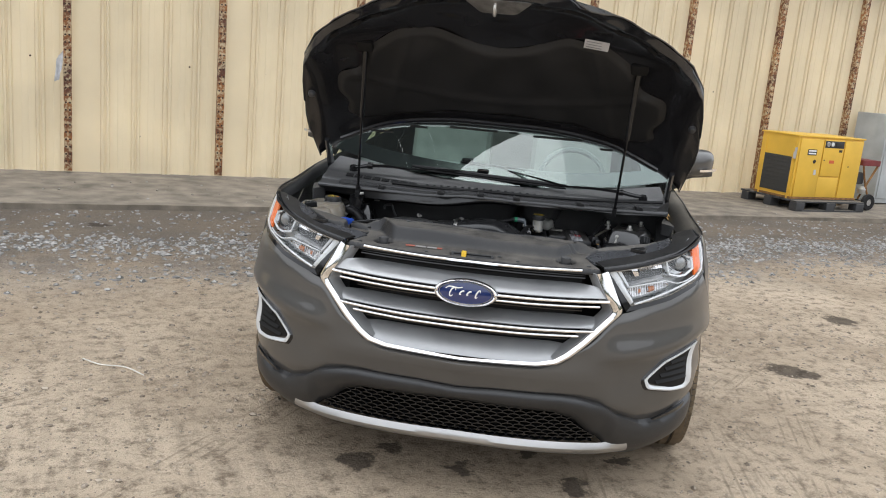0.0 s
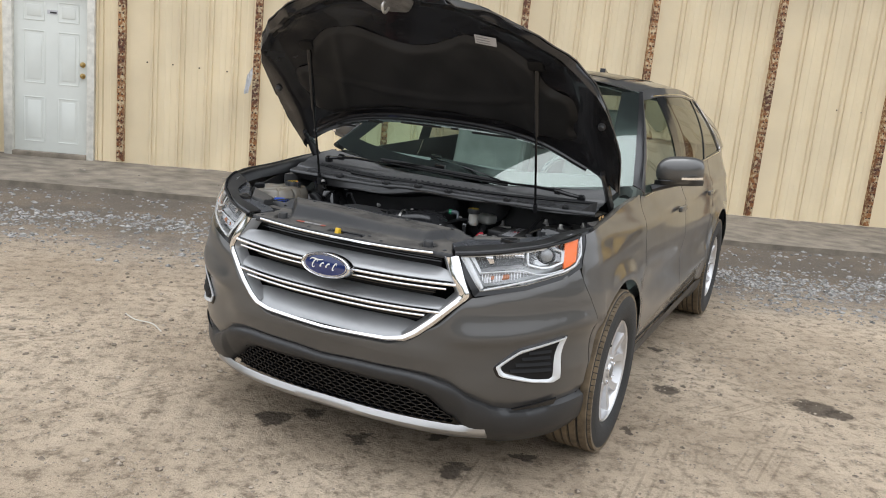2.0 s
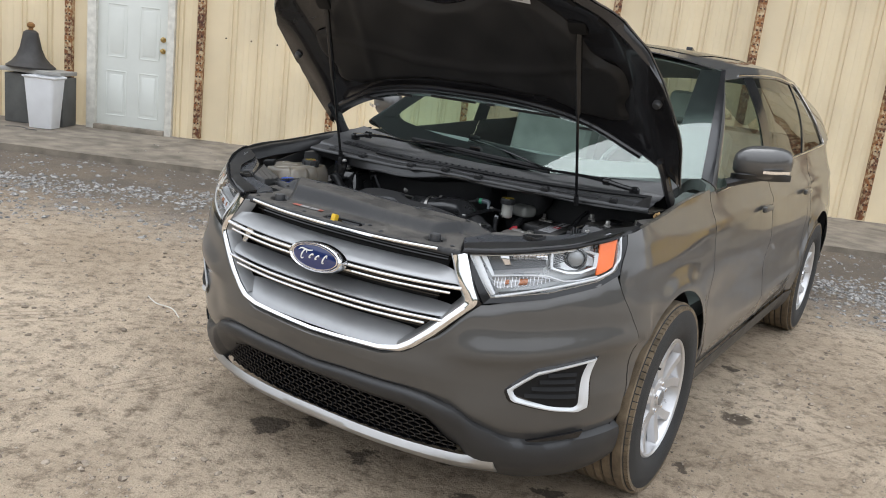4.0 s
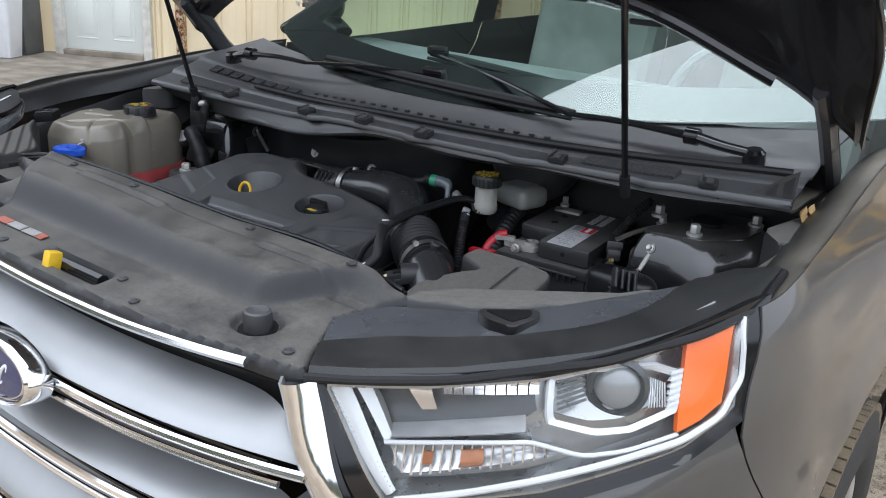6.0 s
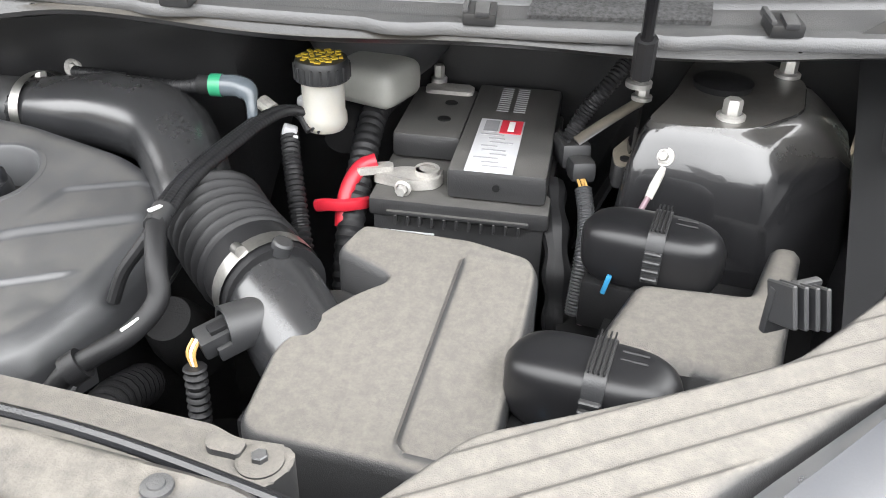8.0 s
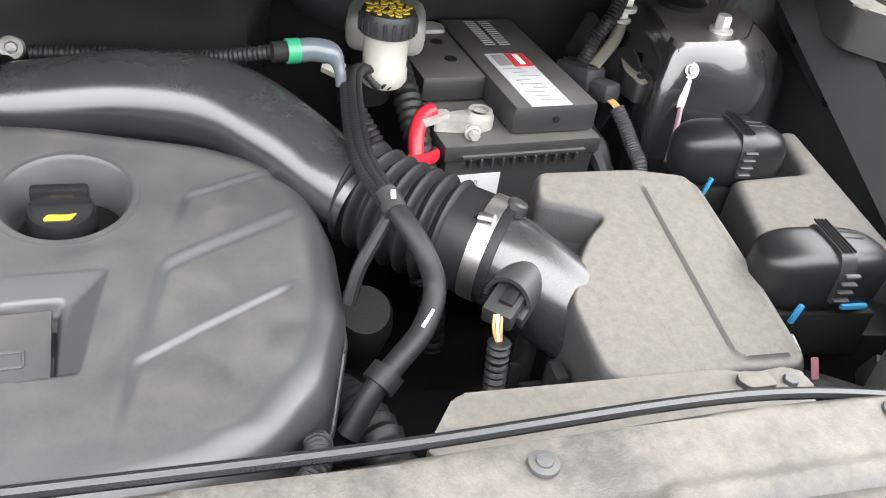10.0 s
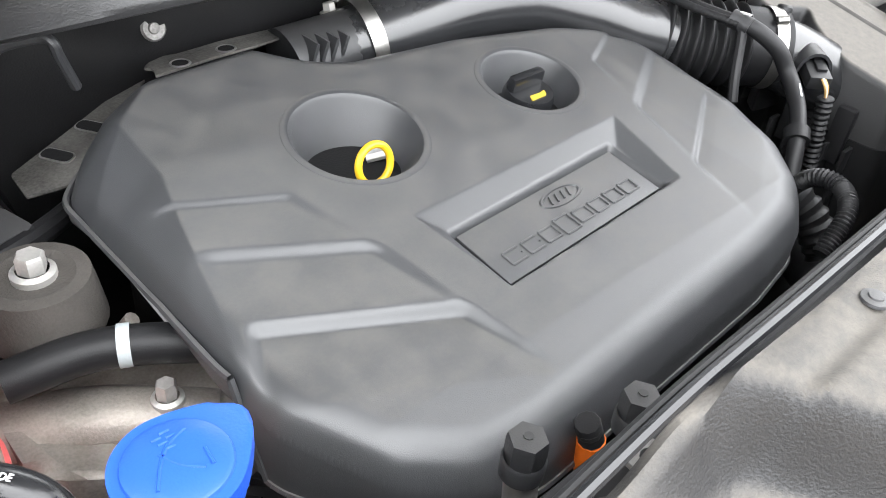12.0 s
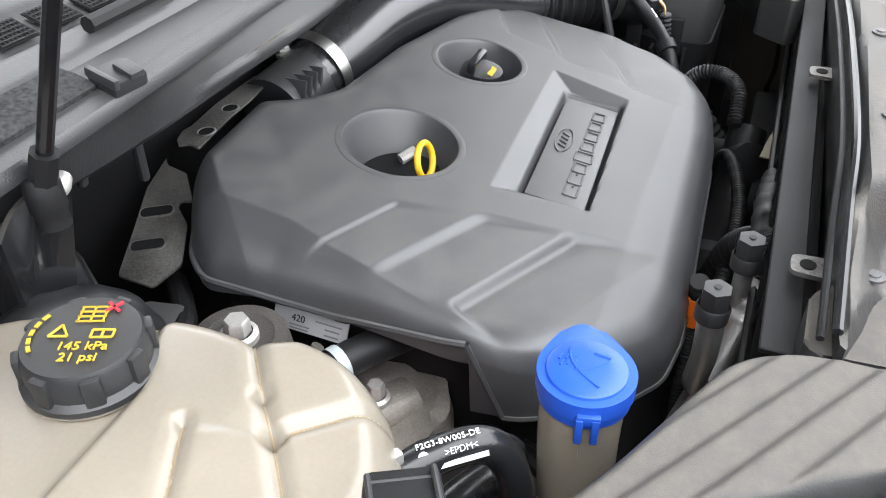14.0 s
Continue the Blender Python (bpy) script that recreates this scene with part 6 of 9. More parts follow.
def pad_edge(t):
    """Outline of the insulation pad in closed-hood plan, round from the rear left."""
    pts = [(-0.60, 0.80), (-0.30, 0.735), (0.0, 0.715), (0.30, 0.735), (0.60, 0.80), (0.69, 0.76), (0.66, 0.69), (0.71, 0.62), (0.69, 0.50), (0.58, 0.48), (0.55, 0.36), (0.42, 0.25), (0.25, 0.225), (0.12, 0.30), (0.0, 0.325), (-0.12, 0.30), (-0.25, 0.225), (-0.42, 0.25), (-0.55, 0.36), (-0.58, 0.48), (-0.69, 0.50), (-0.71, 0.62), (-0.66, 0.69), (-0.69, 0.76)]
    return pts


pad_out = rounded(pad_edge(0), 0.05, 4)


def pad_height(x, y, d):
    z = np.array([hood_z(p, q) for p, q in zip(x, y)])
    return z - 0.036 - 0.022 * smooth01(d / 0.03) + 0.005 * np.sin(x * 23) * np.sin(y * 19) - 0.006 * np.exp(-((np.abs(x) - 0.30 - 0.25 * y) / 0.02) ** 2) - 0.006 * np.exp(-((y - 0.62 + 0.3 * x * x) / 0.018) ** 2)


pad = relief("insulation_pad", pad_out, pad_height, 0.012, PAD, hood, "matt black hood insulation")
pad.data.transform(RAISE)
# pressed bead and slots along the rear of the hood
for x0, x1 in ((-0.62, -0.48), (-0.40, -0.32), (-0.22, 0.0), (0.05, 0.09), (0.16, 0.38), (0.46, 0.52)):
    part("hood_slot", placed(box(((x0 + x1) / 2, hood_rear((x0 + x1) / 2) - 0.045, hood_z((x0 + x1) / 2, 0.85) - 0.058), (x1 - x0, 0.010, 0.006), 0.002), RAISE), COWL, hood)
part("hood_seal", tube([RAISE @ Vector((x, hood_rear(x) - 0.10 + 0.08 * abs(x) ** 3, hood_z(x, 0.8) - 0.066)) for x in (-0.72, -0.5, -0.25, 0, 0.25, 0.5, 0.72)], 0.012, 40, 8), HOODIN, hood)
part("hood_label", placed(box((0.372, 0.225, hood_z(0.37, 0.225) - 0.064), (0.095, 0.042, 0.002), 0, rot(3, 4, 4)), RAISE), PAPER, hood, "silver-white service label")
for k in range(3):
    part("label_bars", placed(box((0.362, 0.212 + 0.012 * k, hood_z(0.37, 0.225) - 0.0655), (0.06, 0.003, 0.001), 0, rot(3, 4, 4)), RAISE), GREYINK, hood)
part("striker", placed(tube([(-0.02, 0.05, 0.99), (-0.02, 0.05, 0.935), (-0.02, 0.085, 0.935), (-0.02, 0.085, 0.99)], 0.006, 20, 8), RAISE), BOLT, hood)
part("latch_bracket", placed(prism(rounded([(-0.14, 0.03), (0.12, 0.03), (0.06, 0.11), (-0.08, 0.11)], 0.02), lambda x, y: hood_z(x, y) - 0.055, lambda x, y: hood_z(x, y) - 0.035, 0.003), RAISE), PLATE, hood)
for x in (-0.815, 0.815):
    part("hood_bumper", placed(lathe([(0.016, 0), (0.016, -0.012), (0.012, -0.022), (0, -0.024)], (x, 0.62, hood_z(x, 0.62) - 0.035), (0, 0, 1), 16), RAISE), COWL, hood, "pale rubber stop")
for x in (-0.66, -0.56, -0.48, -0.30, -0.18, 0.16, 0.26, 0.46, 0.58, 0.68):
    y = hood_edge(x) + 0.085
    part("frame_slot", placed(box((x, y, hood_z(x, y) - 0.052), (0.045, 0.012, 0.004), 0, rot(0, 0, math.degrees(math.atan2(hood_edge(x + 0.05) - hood_edge(x - 0.05), 0.1)))), RAISE), DARK, hood)
for sg in (1, -1):
    top, foot = Vector((sg * 0.556, 0.560, 1.690)), (Vector((0.548, 0.776, 1.062)) if sg > 0 else Vector((-0.602, 0.794, 1.040)))
    d = (foot - top).normalized()
    strut = part("gas_strut", tube([top, top.lerp(foot, 0.47)], 0.011, 4, 14), GLOSSBLACK, car, "black gas strut")
    part("strut_rod", tube([top.lerp(foot, 0.46), foot], 0.0055, 4, 10), GLOSSBLACK, strut)
    part("strut_end", tube([foot - d * 0.030, foot + d * 0.008], 0.0095, 5, 8), BAYPLASTIC, strut)
    part("strut_socket", box(tuple(top), (0.07, 0.05, 0.05), 0.012, rot(-50)), DARK, strut)
    part("hinge", tube([(sg * 0.80, 1.10, 1.08), (sg * 0.80, 1.04, 1.13), (sg * 0.795, 0.98, 1.20), (sg * 0.79, 0.92, 1.26)], 0.014, 12, 8, flat=2.0), HOODIN, car, "black hood hinge")

# ---- engine bay: body side ----
part("bay_floor", box((0, 0.75, 0.50), (1.5, 0.75, 0.05), 0.01), DARK, car)
part("firewall", sheet(lambda a, b: Vector(((2 * a - 1) * 0.80, 1.10 + 0.02 * math.sin(a * 9), 0.50 + 0.60 * b)), 24, 8, 0.01), BAYPAINT, car, "black painted firewall")
for sg in (1, -1):
    part("inner_fender", sheet(lambda a, b: Vector((sg * ((0.66 if sg > 0 else 0.705) + 0.13 * a + 0.09 * b ** 2), 0.42 + 0.74 * a, 0.50 + (0.47 + 0.10 * a) * b)), 20, 10, 0.006), BAYPAINT, car, "black painted inner fender")
    y0 = 0.62 if sg > 0 else 0.80
    strip = part("fender_gap_trim", sheet(lambda a, b: Vector((sg * (0.740 + 0.045 * b + 0.03 * a), y0 + (1.02 - y0) * a, 0.925 + 0.40 * (y0 + (1.02 - y0) * a - 0.81) + 0.05 * b)), 24, 4, 0.008), CLAD, car)
    for y in (0.736, 0.809, 0.87, 0.95) if sg > 0 else (0.87, 0.95):
        push_clip((sg * (0.752 + 0.03 * (y - y0) / (1.02 - y0)), y, 0.938 + 0.40 * (y - 0.81)), 0.009, strip, (-sg * 0.6, 0, 0.8), CLAD)
    part("fender_box", prism(rounded([(sg * 0.765, 0.84), (sg * 0.81, 0.78), (sg * 0.85, 0.95), (sg * 0.80, 1.02)], 0.012), 0.985, 1.035, 0.008), DUSTY, car)
    # strut tower
    top = [(0.600, 1.07), (0.578, 0.945), (0.553, 0.856), (0.604, 0.860), (0.657, 0.868), (0.712, 0.935), (0.722, 1.03), (0.68, 1.09)]
    waist = [(0.580, 1.08), (0.556, 0.955), (0.541, 0.838), (0.605, 0.842), (0.690, 0.842), (0.765, 0.915), (0.775, 1.04), (0.69, 1.11)]
    foot = [(0.54, 1.10), (0.515, 0.96), (0.515, 0.805), (0.605, 0.800), (0.72, 0.79), (0.80, 0.90), (0.80, 1.06), (0.70, 1.15)]
    rings = [([((0.64 + (x - 0.64) * 0.965), 0.965 + (y - 0.965) * 0.965) for x, y in top], 0.980), (top, 0.976)]
    rings += [([(a[0] + (b[0] - a[0]) * k, a[1] + (b[1] - a[1]) * k) for a, b in zip(top, waist)], 0.976 - 0.046 * k ** 1.3) for k in (0.12, 0.35, 0.7, 1.0)]
    rings += [([(a[0] + (b[0] - a[0]) * k, a[1] + (b[1] - a[1]) * k) for a, b in zip(waist, foot)], 0.93 - 0.25 * k) for k in (0.2, 0.5, 1.0)] + [(foot, 0.50)]
    tower = part("strut_tower", loft([([(sg * x, y) for x, y in rounded(p, 0.022, 5)], z) for p, z in rings]), TOWER, car, "glossy black strut tower with dusty top")
    for x, y in ((0.637, 0.896), (0.543, 0.962), (0.70, 1.04)):
        screw("tower_nut", (sg * x, y, 0.978), 0.0095, 0.022, BOLT, tower)
    part("tower_cap", lathe([(0.03, 0), (0.032, 0.008), (0.02, 0.012), (0, 0.012)], (sg * 0.630, 0.982, 0.979), (0, 0, 1), 24), RUBBER, tower)
    part("tower_flange", sheet(lambda a, b: Vector((sg * (0.50 + 0.05 * b), 0.90 + 0.16 * a, 0.80 + 0.13 * b + 0.012 * math.sin(a * 9))), 12, 6, 0.004), TOWER, tower)

def strip_line(a):
    return lerp_table([(0, 0.985), (0.22, 0.923), (0.56, 0.830), (0.84, 0.757), (1, 0.705)], a), lerp_table([(0, 0.990), (0.22, 0.962), (0.56, 0.920), (0.84, 0.885), (1, 0.858)], a)


strip = part("fender_strip", sheet(lambda a, b: Vector((0.781 - 0.004 * math.sin(math.pi * b), strip_line(a)[0] + 0.012 * b, strip_line(a)[1] + 0.040 * (b - 0.5))), 24, 6, 0.004), CLAD, car, "long black plastic strip with screws")
for a in (0.22, 0.56, 0.84):
    part("strip_screw", lathe([(0, 0.0045), (0.006, 0.004), (0.0075, 0.001), (0.009, 0)], (0.775, strip_line(a)[0] + 0.006, strip_line(a)[1]), (-1, 0, 0.15), 14), GLOSSBLACK, strip)

# ---- cowl and wipers ----
def sag(x):
    """How far the passenger side of the cowl has dropped."""
    return float(smooth01((-0.05 - x) / 0.28))


def lip_y(x):
    """The cowl's front edge, seen from above."""
    return 0.768 + 0.165 * max(x, 0) ** 2 + 0.032 * sag(x)


COWL_LINE = [(0.0, 0.0, -0.010), (0.05, 0.0, 0.0), (0.10, 0.012, 0.003), (0.14, 0.014, 0.001), (0.34, 0.042, 0.004), (0.38, 0.044, 0.010), (0.56, 0.066, 0.012), (0.60, 0.070, 0.006), (0.76, 0.096, 0.011), (0.82, 0.104, 0.018), (1.0, 0.245, 0.042)]


def cowl_pt(a, b):
    x = (2 * a - 1) * 0.79
    k = abs(x) / 0.79
    for (t0, y0, z0), (t1, y1, z1) in zip(COWL_LINE, COWL_LINE[1:]):
        if b <= t1:
            f = (b - t0) / (t1 - t0)
            dy, dz = y0 + (y1 - y0) * f, z0 + (z1 - z0) * f
            break
    # rounded tabs along the front edge
    wave = -0.010 * sum(math.exp(-((x - c) / 0.026) ** 4) for c in (-0.20, 0.10, 0.33, 0.575)) * (b < 0.12)
    return Vector((x, lip_y(x) + wave + dy * (1 + 0.55 * k * k), 1.078 + dz + 0.028 * k ** 2 * b - 0.020 * sag(x) * (1 - b * b)))


cowl = part("cowl_panel", sheet(cowl_pt, 90, 33, 0.004), COWL, car, "weathered grey plastic cowl panel")
FOLD = [(0.0, 0.012, 1.074), (0.12, 0.020, 1.070), (0.38, 0.030, 1.060), (0.46, 0.04, 1.058), (0.55, 0.12, 1.052), (0.62, 0.185, 1.04), (0.8, 0.20, 0.90), (1.0, 0.21, 0.74)]


def fold_pt(a, b):
    x = (2 * a - 1) * 0.79
    for (t0, y0, z0), (t1, y1, z1) in zip(FOLD, FOLD[1:]):
        if b <= t1:
            f = (b - t0) / (t1 - t0)
            dy, dz = y0 + (y1 - y0) * f, z0 + (z1 - z0) * f
            break
    # over battery and servo it runs straight back to the firewall
    back = float(smooth01((x - 0.09) / 0.05)) if b > 0.5 else 0
    dy, dz = dy + (0.05 + 0.32 * (b - 0.46) / 0.54 - dy) * back, dz + (1.056 - dz) * back
    return Vector((x, lip_y(x) + (0.722 + 0.20 * x * x - lip_y(x)) * min(1, b / 0.6) + dy, dz - 0.045 * float(smooth01((0.02 - x) / 0.35)) * min(1, b / 0.38) - 0.020 * sag(x) * max(0, 1 - b / 0.38) + 0.003 * math.sin(x * 17 + 1) * (0.3 < b < 0.7)))


fold = part("cowl_front", sheet(fold_pt, 70, 30, 0.004), BAYPAINT, car, "dusty black steel panel under the cowl")
for x, dy, z in ((-0.33, 0.199, 0.937), (-0.13, 0.199, 0.940)):
    part("round_clip", lathe([(0, 0.004), (0.005, 0.003), (0.006, 0.001), (0.011, 0.002), (0.013, 0)], (x, 0.722 + 0.20 * x * x + dy - 0.012, z), (0, -1, 0.3), 20), PLATE, fold, "pale metal clip")
part("cowl_seal", tube([(x, lip_y(x) + 0.058 + 0.02 * x * x, 1.095 + 0.03 * x * x - 0.016 * sag(x)) for x in (-0.46, -0.25, 0, 0.25, 0.5, 0.77)], 0.007, 60, 8), RUBBER, cowl)
def on_cowl(x, b, up=0.005):
    return cowl_pt((x / 0.79 + 1) / 2, b) + Vector((0, 0, up))


for x0, x1 in ((-0.70, -0.51), (0.44, 0.60)):
    part("foam_strip", sheet(lambda a, b: on_cowl(x0 + (x1 - x0) * a, 0.15 + 0.20 * b, 0.005 + 0.003 * math.sin(math.pi * b)), 12, 4, 0.006), FOAM, cowl, "grey foam strip")
for x in (-0.495, -0.22, -0.04, 0.12, 0.40, 0.66):
    q = on_cowl(x, 0.09)
    cl = part("cowl_clip", box(tuple(q), (0.030, 0.030, 0.012), 0.003, rot(8, 0, math.degrees(0.4 * x))), CLAD, cowl)
    part("clip_tongue", box(tuple(q + Vector((0.004, -0.008, 0.006))), (0.013, 0.020, 0.006), 0.002, rot(14, 0, math.degrees(0.4 * x))), COWL, cl)
    part("clip_edge", box(tuple(q + Vector((-0.013, 0.002, 0.005))), (0.005, 0.032, 0.008), 0.0015, rot(8, 0, math.degrees(0.4 * x))), COWL, cl)
# leaf grille ahead of the glass: framed openings with fine mesh
for k in range(8):
    x0 = -0.690 + 0.0435 * k
    vent_ = part("cowl_vent", sheet(lambda a, b: on_cowl(x0 + 0.035 * a, 0.62 + 0.13 * b, 0.0046), 4, 3, 0.001), DARK, cowl)
    mb = bmesh.new()
    for i in range(9):
        tube([on_cowl(x0 + 0.035 * (i + 0.5) / 9, 0.625, 0.0055), on_cowl(x0 + 0.035 * (i + 0.5) / 9, 0.745, 0.0055)], 0.0006, 2, 4, mb)
    for i in range(6):
        tube([on_cowl(x0 + 0.001, 0.63 + 0.022 * i, 0.0055), on_cowl(x0 + 0.034, 0.63 + 0.022 * i, 0.0055)], 0.0006, 2, 4, mb)
    part("vent_mesh", mb, CLAD, vent_)
for x in [-0.30 + 0.033 * k for k in range(20)]:
    part("cowl_tooth", box((x, lip_y(x) + 0.105, 1.0985 - 0.012 * sag(x)), (0.012, 0.007, 0.005), 0.0015, None, 1), CLAD, cowl)


def wiper(pivot, elbow, head, blade):
    """An arm from its pivot at the outer end of the cowl, cranked up to the blade that lies on the foot of the glass."""
    p, e, h = Vector(pivot), Vector(elbow), Vector(head)
    side = 1 if p.x > 0 else -1
    knuckle = p.lerp(e, 0.30) + Vector((0, -0.012, 0.020))
    arm = part("wiper_arm", tube([p + Vector((0, 0, 0.014)), p.lerp(knuckle, 0.5) + Vector((0, -0.006, 0.006)), knuckle], lambda t: 0.011 + 0.003 * t, 14, 10, flat=0.75), GLOSSBLACK, car, "black wiper arm")
    part("arm_channel", tube([knuckle, knuckle.lerp(e, 0.5) + Vector((0, 0, 0.004)), e], lambda t: 0.0135 - 0.005 * t, 18, 8, flat=0.6), GLOSSBLACK, arm)
    part("arm_rod", tube([e, e.lerp(h, 0.5) + Vector((0, 0, 0.006)), h], lambda t: 0.0075 - 0.002 * t, 18, 8, flat=0.6), GLOSSBLACK, arm)
    part("knuckle", tube([knuckle - Vector((0.014 * side, 0, 0)), knuckle + Vector((0.010 * side, 0, 0))], 0.0155, 4, 14), GLOSSBLACK, arm)
    part("pivot_cap", lathe([(0.030, -0.020), (0.030, -0.006), (0.020, -0.002), (0.019, 0.018), (0.013, 0.024), (0, 0.025)], p, (0, -0.2, 1), 24), GLOSSBLACK, arm)
    pts = [Vector(b) for b in blade]
    part("wiper_blade", tube(pts, lambda t: 0.0075 + 0.0045 * min(1, 6 * t, 6 * (1 - t)), 40, 8, flat=0.9), RUBBER, arm)
    part("blade_lip", tube([q + Vector((0, -0.012, -0.010)) for q in pts], 0.0045, 30, 6), RUBBER, arm)
    part("blade_joint", box(tuple(h + Vector((0, 0, 0.008))), (0.055, 0.022, 0.020), 0.006, rot(12)), GLOSSBLACK, arm)


wiper((0.688, 0.988, 1.108), (0.337, 0.945, 1.140), (-0.150, 1.165, 1.182), [(-0.185, 1.185, 1.178), (0.07, 1.150, 1.168), (0.325, 1.115, 1.157)])
wiper((-0.668, 0.968, 1.112), (-0.400, 0.965, 1.142), (-0.060, 1.035, 1.152), [(-0.400, 1.040, 1.150), (-0.03, 1.005, 1.142), (0.335, 0.975, 1.138)])

# ---- front end: lamp panels and ribbed covers ----
for sg in (1, -1):
    front = [(0.487, 0.100, 0.962), (0.560, 0.130, 0.972), (0.640, 0.178, 0.985), (0.765, 0.285, 1.012), (0.840, 0.385, 1.038), (0.870, 0.470, 1.053), (0.862, 0.60, 1.060)]
    back = [(0.415, 0.218, 0.976), (0.455, 0.283, 0.985), (0.520, 0.298, 0.996), (0.585, 0.316, 1.004), (0.642, 0.385, 1.010), (0.719, 0.468, 1.026), (0.752, 0.526, 1.030), (0.790, 0.600, 1.036)]

    if sg < 0:
        front[-1] = (0.871, 0.472, 1.053)
        back = [(0.415, 0.190, 0.976), (0.455, 0.225, 0.980), (0.520, 0.238, 0.986), (0.600, 0.256, 0.994), (0.668, 0.345, 1.006), (0.735, 0.430, 1.022), (0.790, 0.465, 1.034), (0.845, 0.485, 1.046)]

    def lamp_panel(a, b):
        p = Vector(along(front, a)).lerp(Vector(along(back, a)), b)
        z = -0.008 * max(0, 1 - b / 0.06) - 0.010 * smooth01((b - 0.92) / 0.08)
        return Vector((sg * p.x, p.y, p.z + z))

    split = lambda a: 0.46 + 0.50 * float(smooth01((a - 0.55) / 0.40))
    lp = part("lamp_top_panel", sheet(lambda a, b: lamp_panel(a, split(a) + (1 - split(a)) * b) - Vector((0, 0, 0.007 * (1 - b) ** 2)), 50, 14, 0.006), GLOSSPANEL, car, "glossy dark plastic panel over the headlamp")
    part("panel_front", sheet(lambda a, b: lamp_panel(a, split(a) * b) + Vector((0, 0, 0.004 * float(smooth01(b * 6)))), 50, 14, 0.006), SHINYDUST, lp, "dust-smeared black front strip")
    part("lamp_seal", tube([lamp_panel(k / 12, 0.0) + Vector((0, -0.004, 0.004)) for k in range(13)], 0.0055, 60, 8), RUBBER, lp)
    cm = Matrix.Translation(lamp_panel(0.40, 0.76) + Vector((0, 0, 0.002))) @ Matrix.Rotation(radians(40 * sg), 4, "Z")
    cup = part("lamp_tab", placed(prism(rounded([(-0.040, 0.012), (0.040, 0.016), (0.036, -0.006), (0.0, -0.032), (-0.03, -0.012)], 0.008), -0.010, lambda x, y: 0.006 + 0.08 * y, 0.003), cm), SHINYDUST, lp)
    # Flat black slab for the cup's shaded inside, drawn on its top.
    part("tab_shade_patch", placed(prism(rounded([(-0.030, 0.008), (0.030, 0.011), (0.026, -0.004), (0.0, -0.020)], 0.006), -0.004, lambda x, y: 0.0072 + 0.08 * y), cm), DARK, cup)
    # the ribbed dusty cover between this panel and the bay
    rear = [(0.450, 0.335), (0.491, 0.402), (0.555, 0.436), (0.595, 0.458), (0.660, 0.500), (0.715, 0.575), (0.760, 0.640)] if sg > 0 else [(0.522, 0.318), (0.534, 0.348), (0.552, 0.366), (0.600, 0.388), (0.645, 0.408), (0.680, 0.426), (0.728, 0.462)]
    fore = [(0.792, 0.602), (0.752, 0.532), (0.719, 0.474), (0.644, 0.392), (0.585, 0.324), (0.520, 0.306), (0.458, 0.292)] if sg > 0 else [(0.742, 0.448), (0.722, 0.430), (0.668, 0.352), (0.604, 0.262), (0.520, 0.244)]
    outline = rounded(rear + fore, 0.012)
    outline = [(sg * x, y) for x, y in outline]

    def ribbed(x, y, d, sg=sg):
        u = (np.abs(x) - 0.44) * 0.54 - (y - 0.30) * 0.84
        frac = u / 0.021 - np.floor(u / 0.021)
        ribs = 1.35 * smooth01(frac * 3.2) * (1 - frac) * smooth01((d - 0.006) / 0.006)
        return 0.984 + 0.075 * (np.abs(x) - 0.45) + (0.10 if sg > 0 else 0.04) * np.maximum(u, -0.06) + 0.0036 * ribs - 0.016 * (1 - smooth01(d / 0.010)) ** 2

    rc = thing("ribbed_lamp_cover", "dusty ribbed black plastic cover behind the headlamp", "cover", (sg * 0.58, 0.45, 0.9), group="covers behind the headlamps")
    relief("cover_shell", outline, ribbed, 0.0017, DUSTY if sg > 0 else RIBDUST, rc, skirt=0.86)
    part("cover_foot", prism([(0.62 * sg + (x - 0.62 * sg) * 0.9, 0.45 + (y - 0.45) * 0.9) for x, y in outline], 0.80, 0.88), CLAD, rc)

# ---- radiator cover ----
shield = thing("radiator_cover", "large dusty black plastic cover over the radiator", "cover", (0, 0.2, 0.95))
SH = rounded([(-0.520, 0.300), (-0.480, 0.302), (-0.30, 0.298), (-0.10, 0.302), (0.10, 0.309), (0.30, 0.314), (0.462, 0.312), (0.478, 0.300), (0.440, 0.272), (0.424, 0.225), (0.455, 0.150), (0.480, 0.108), (0.44, 0.098), (0.25, 0.072), (0.0, 0.060), (-0.25, 0.072), (-0.44, 0.098), (-0.480, 0.108), (-0.455, 0.150), (-0.424, 0.225), (-0.440, 0.272)], 0.014)


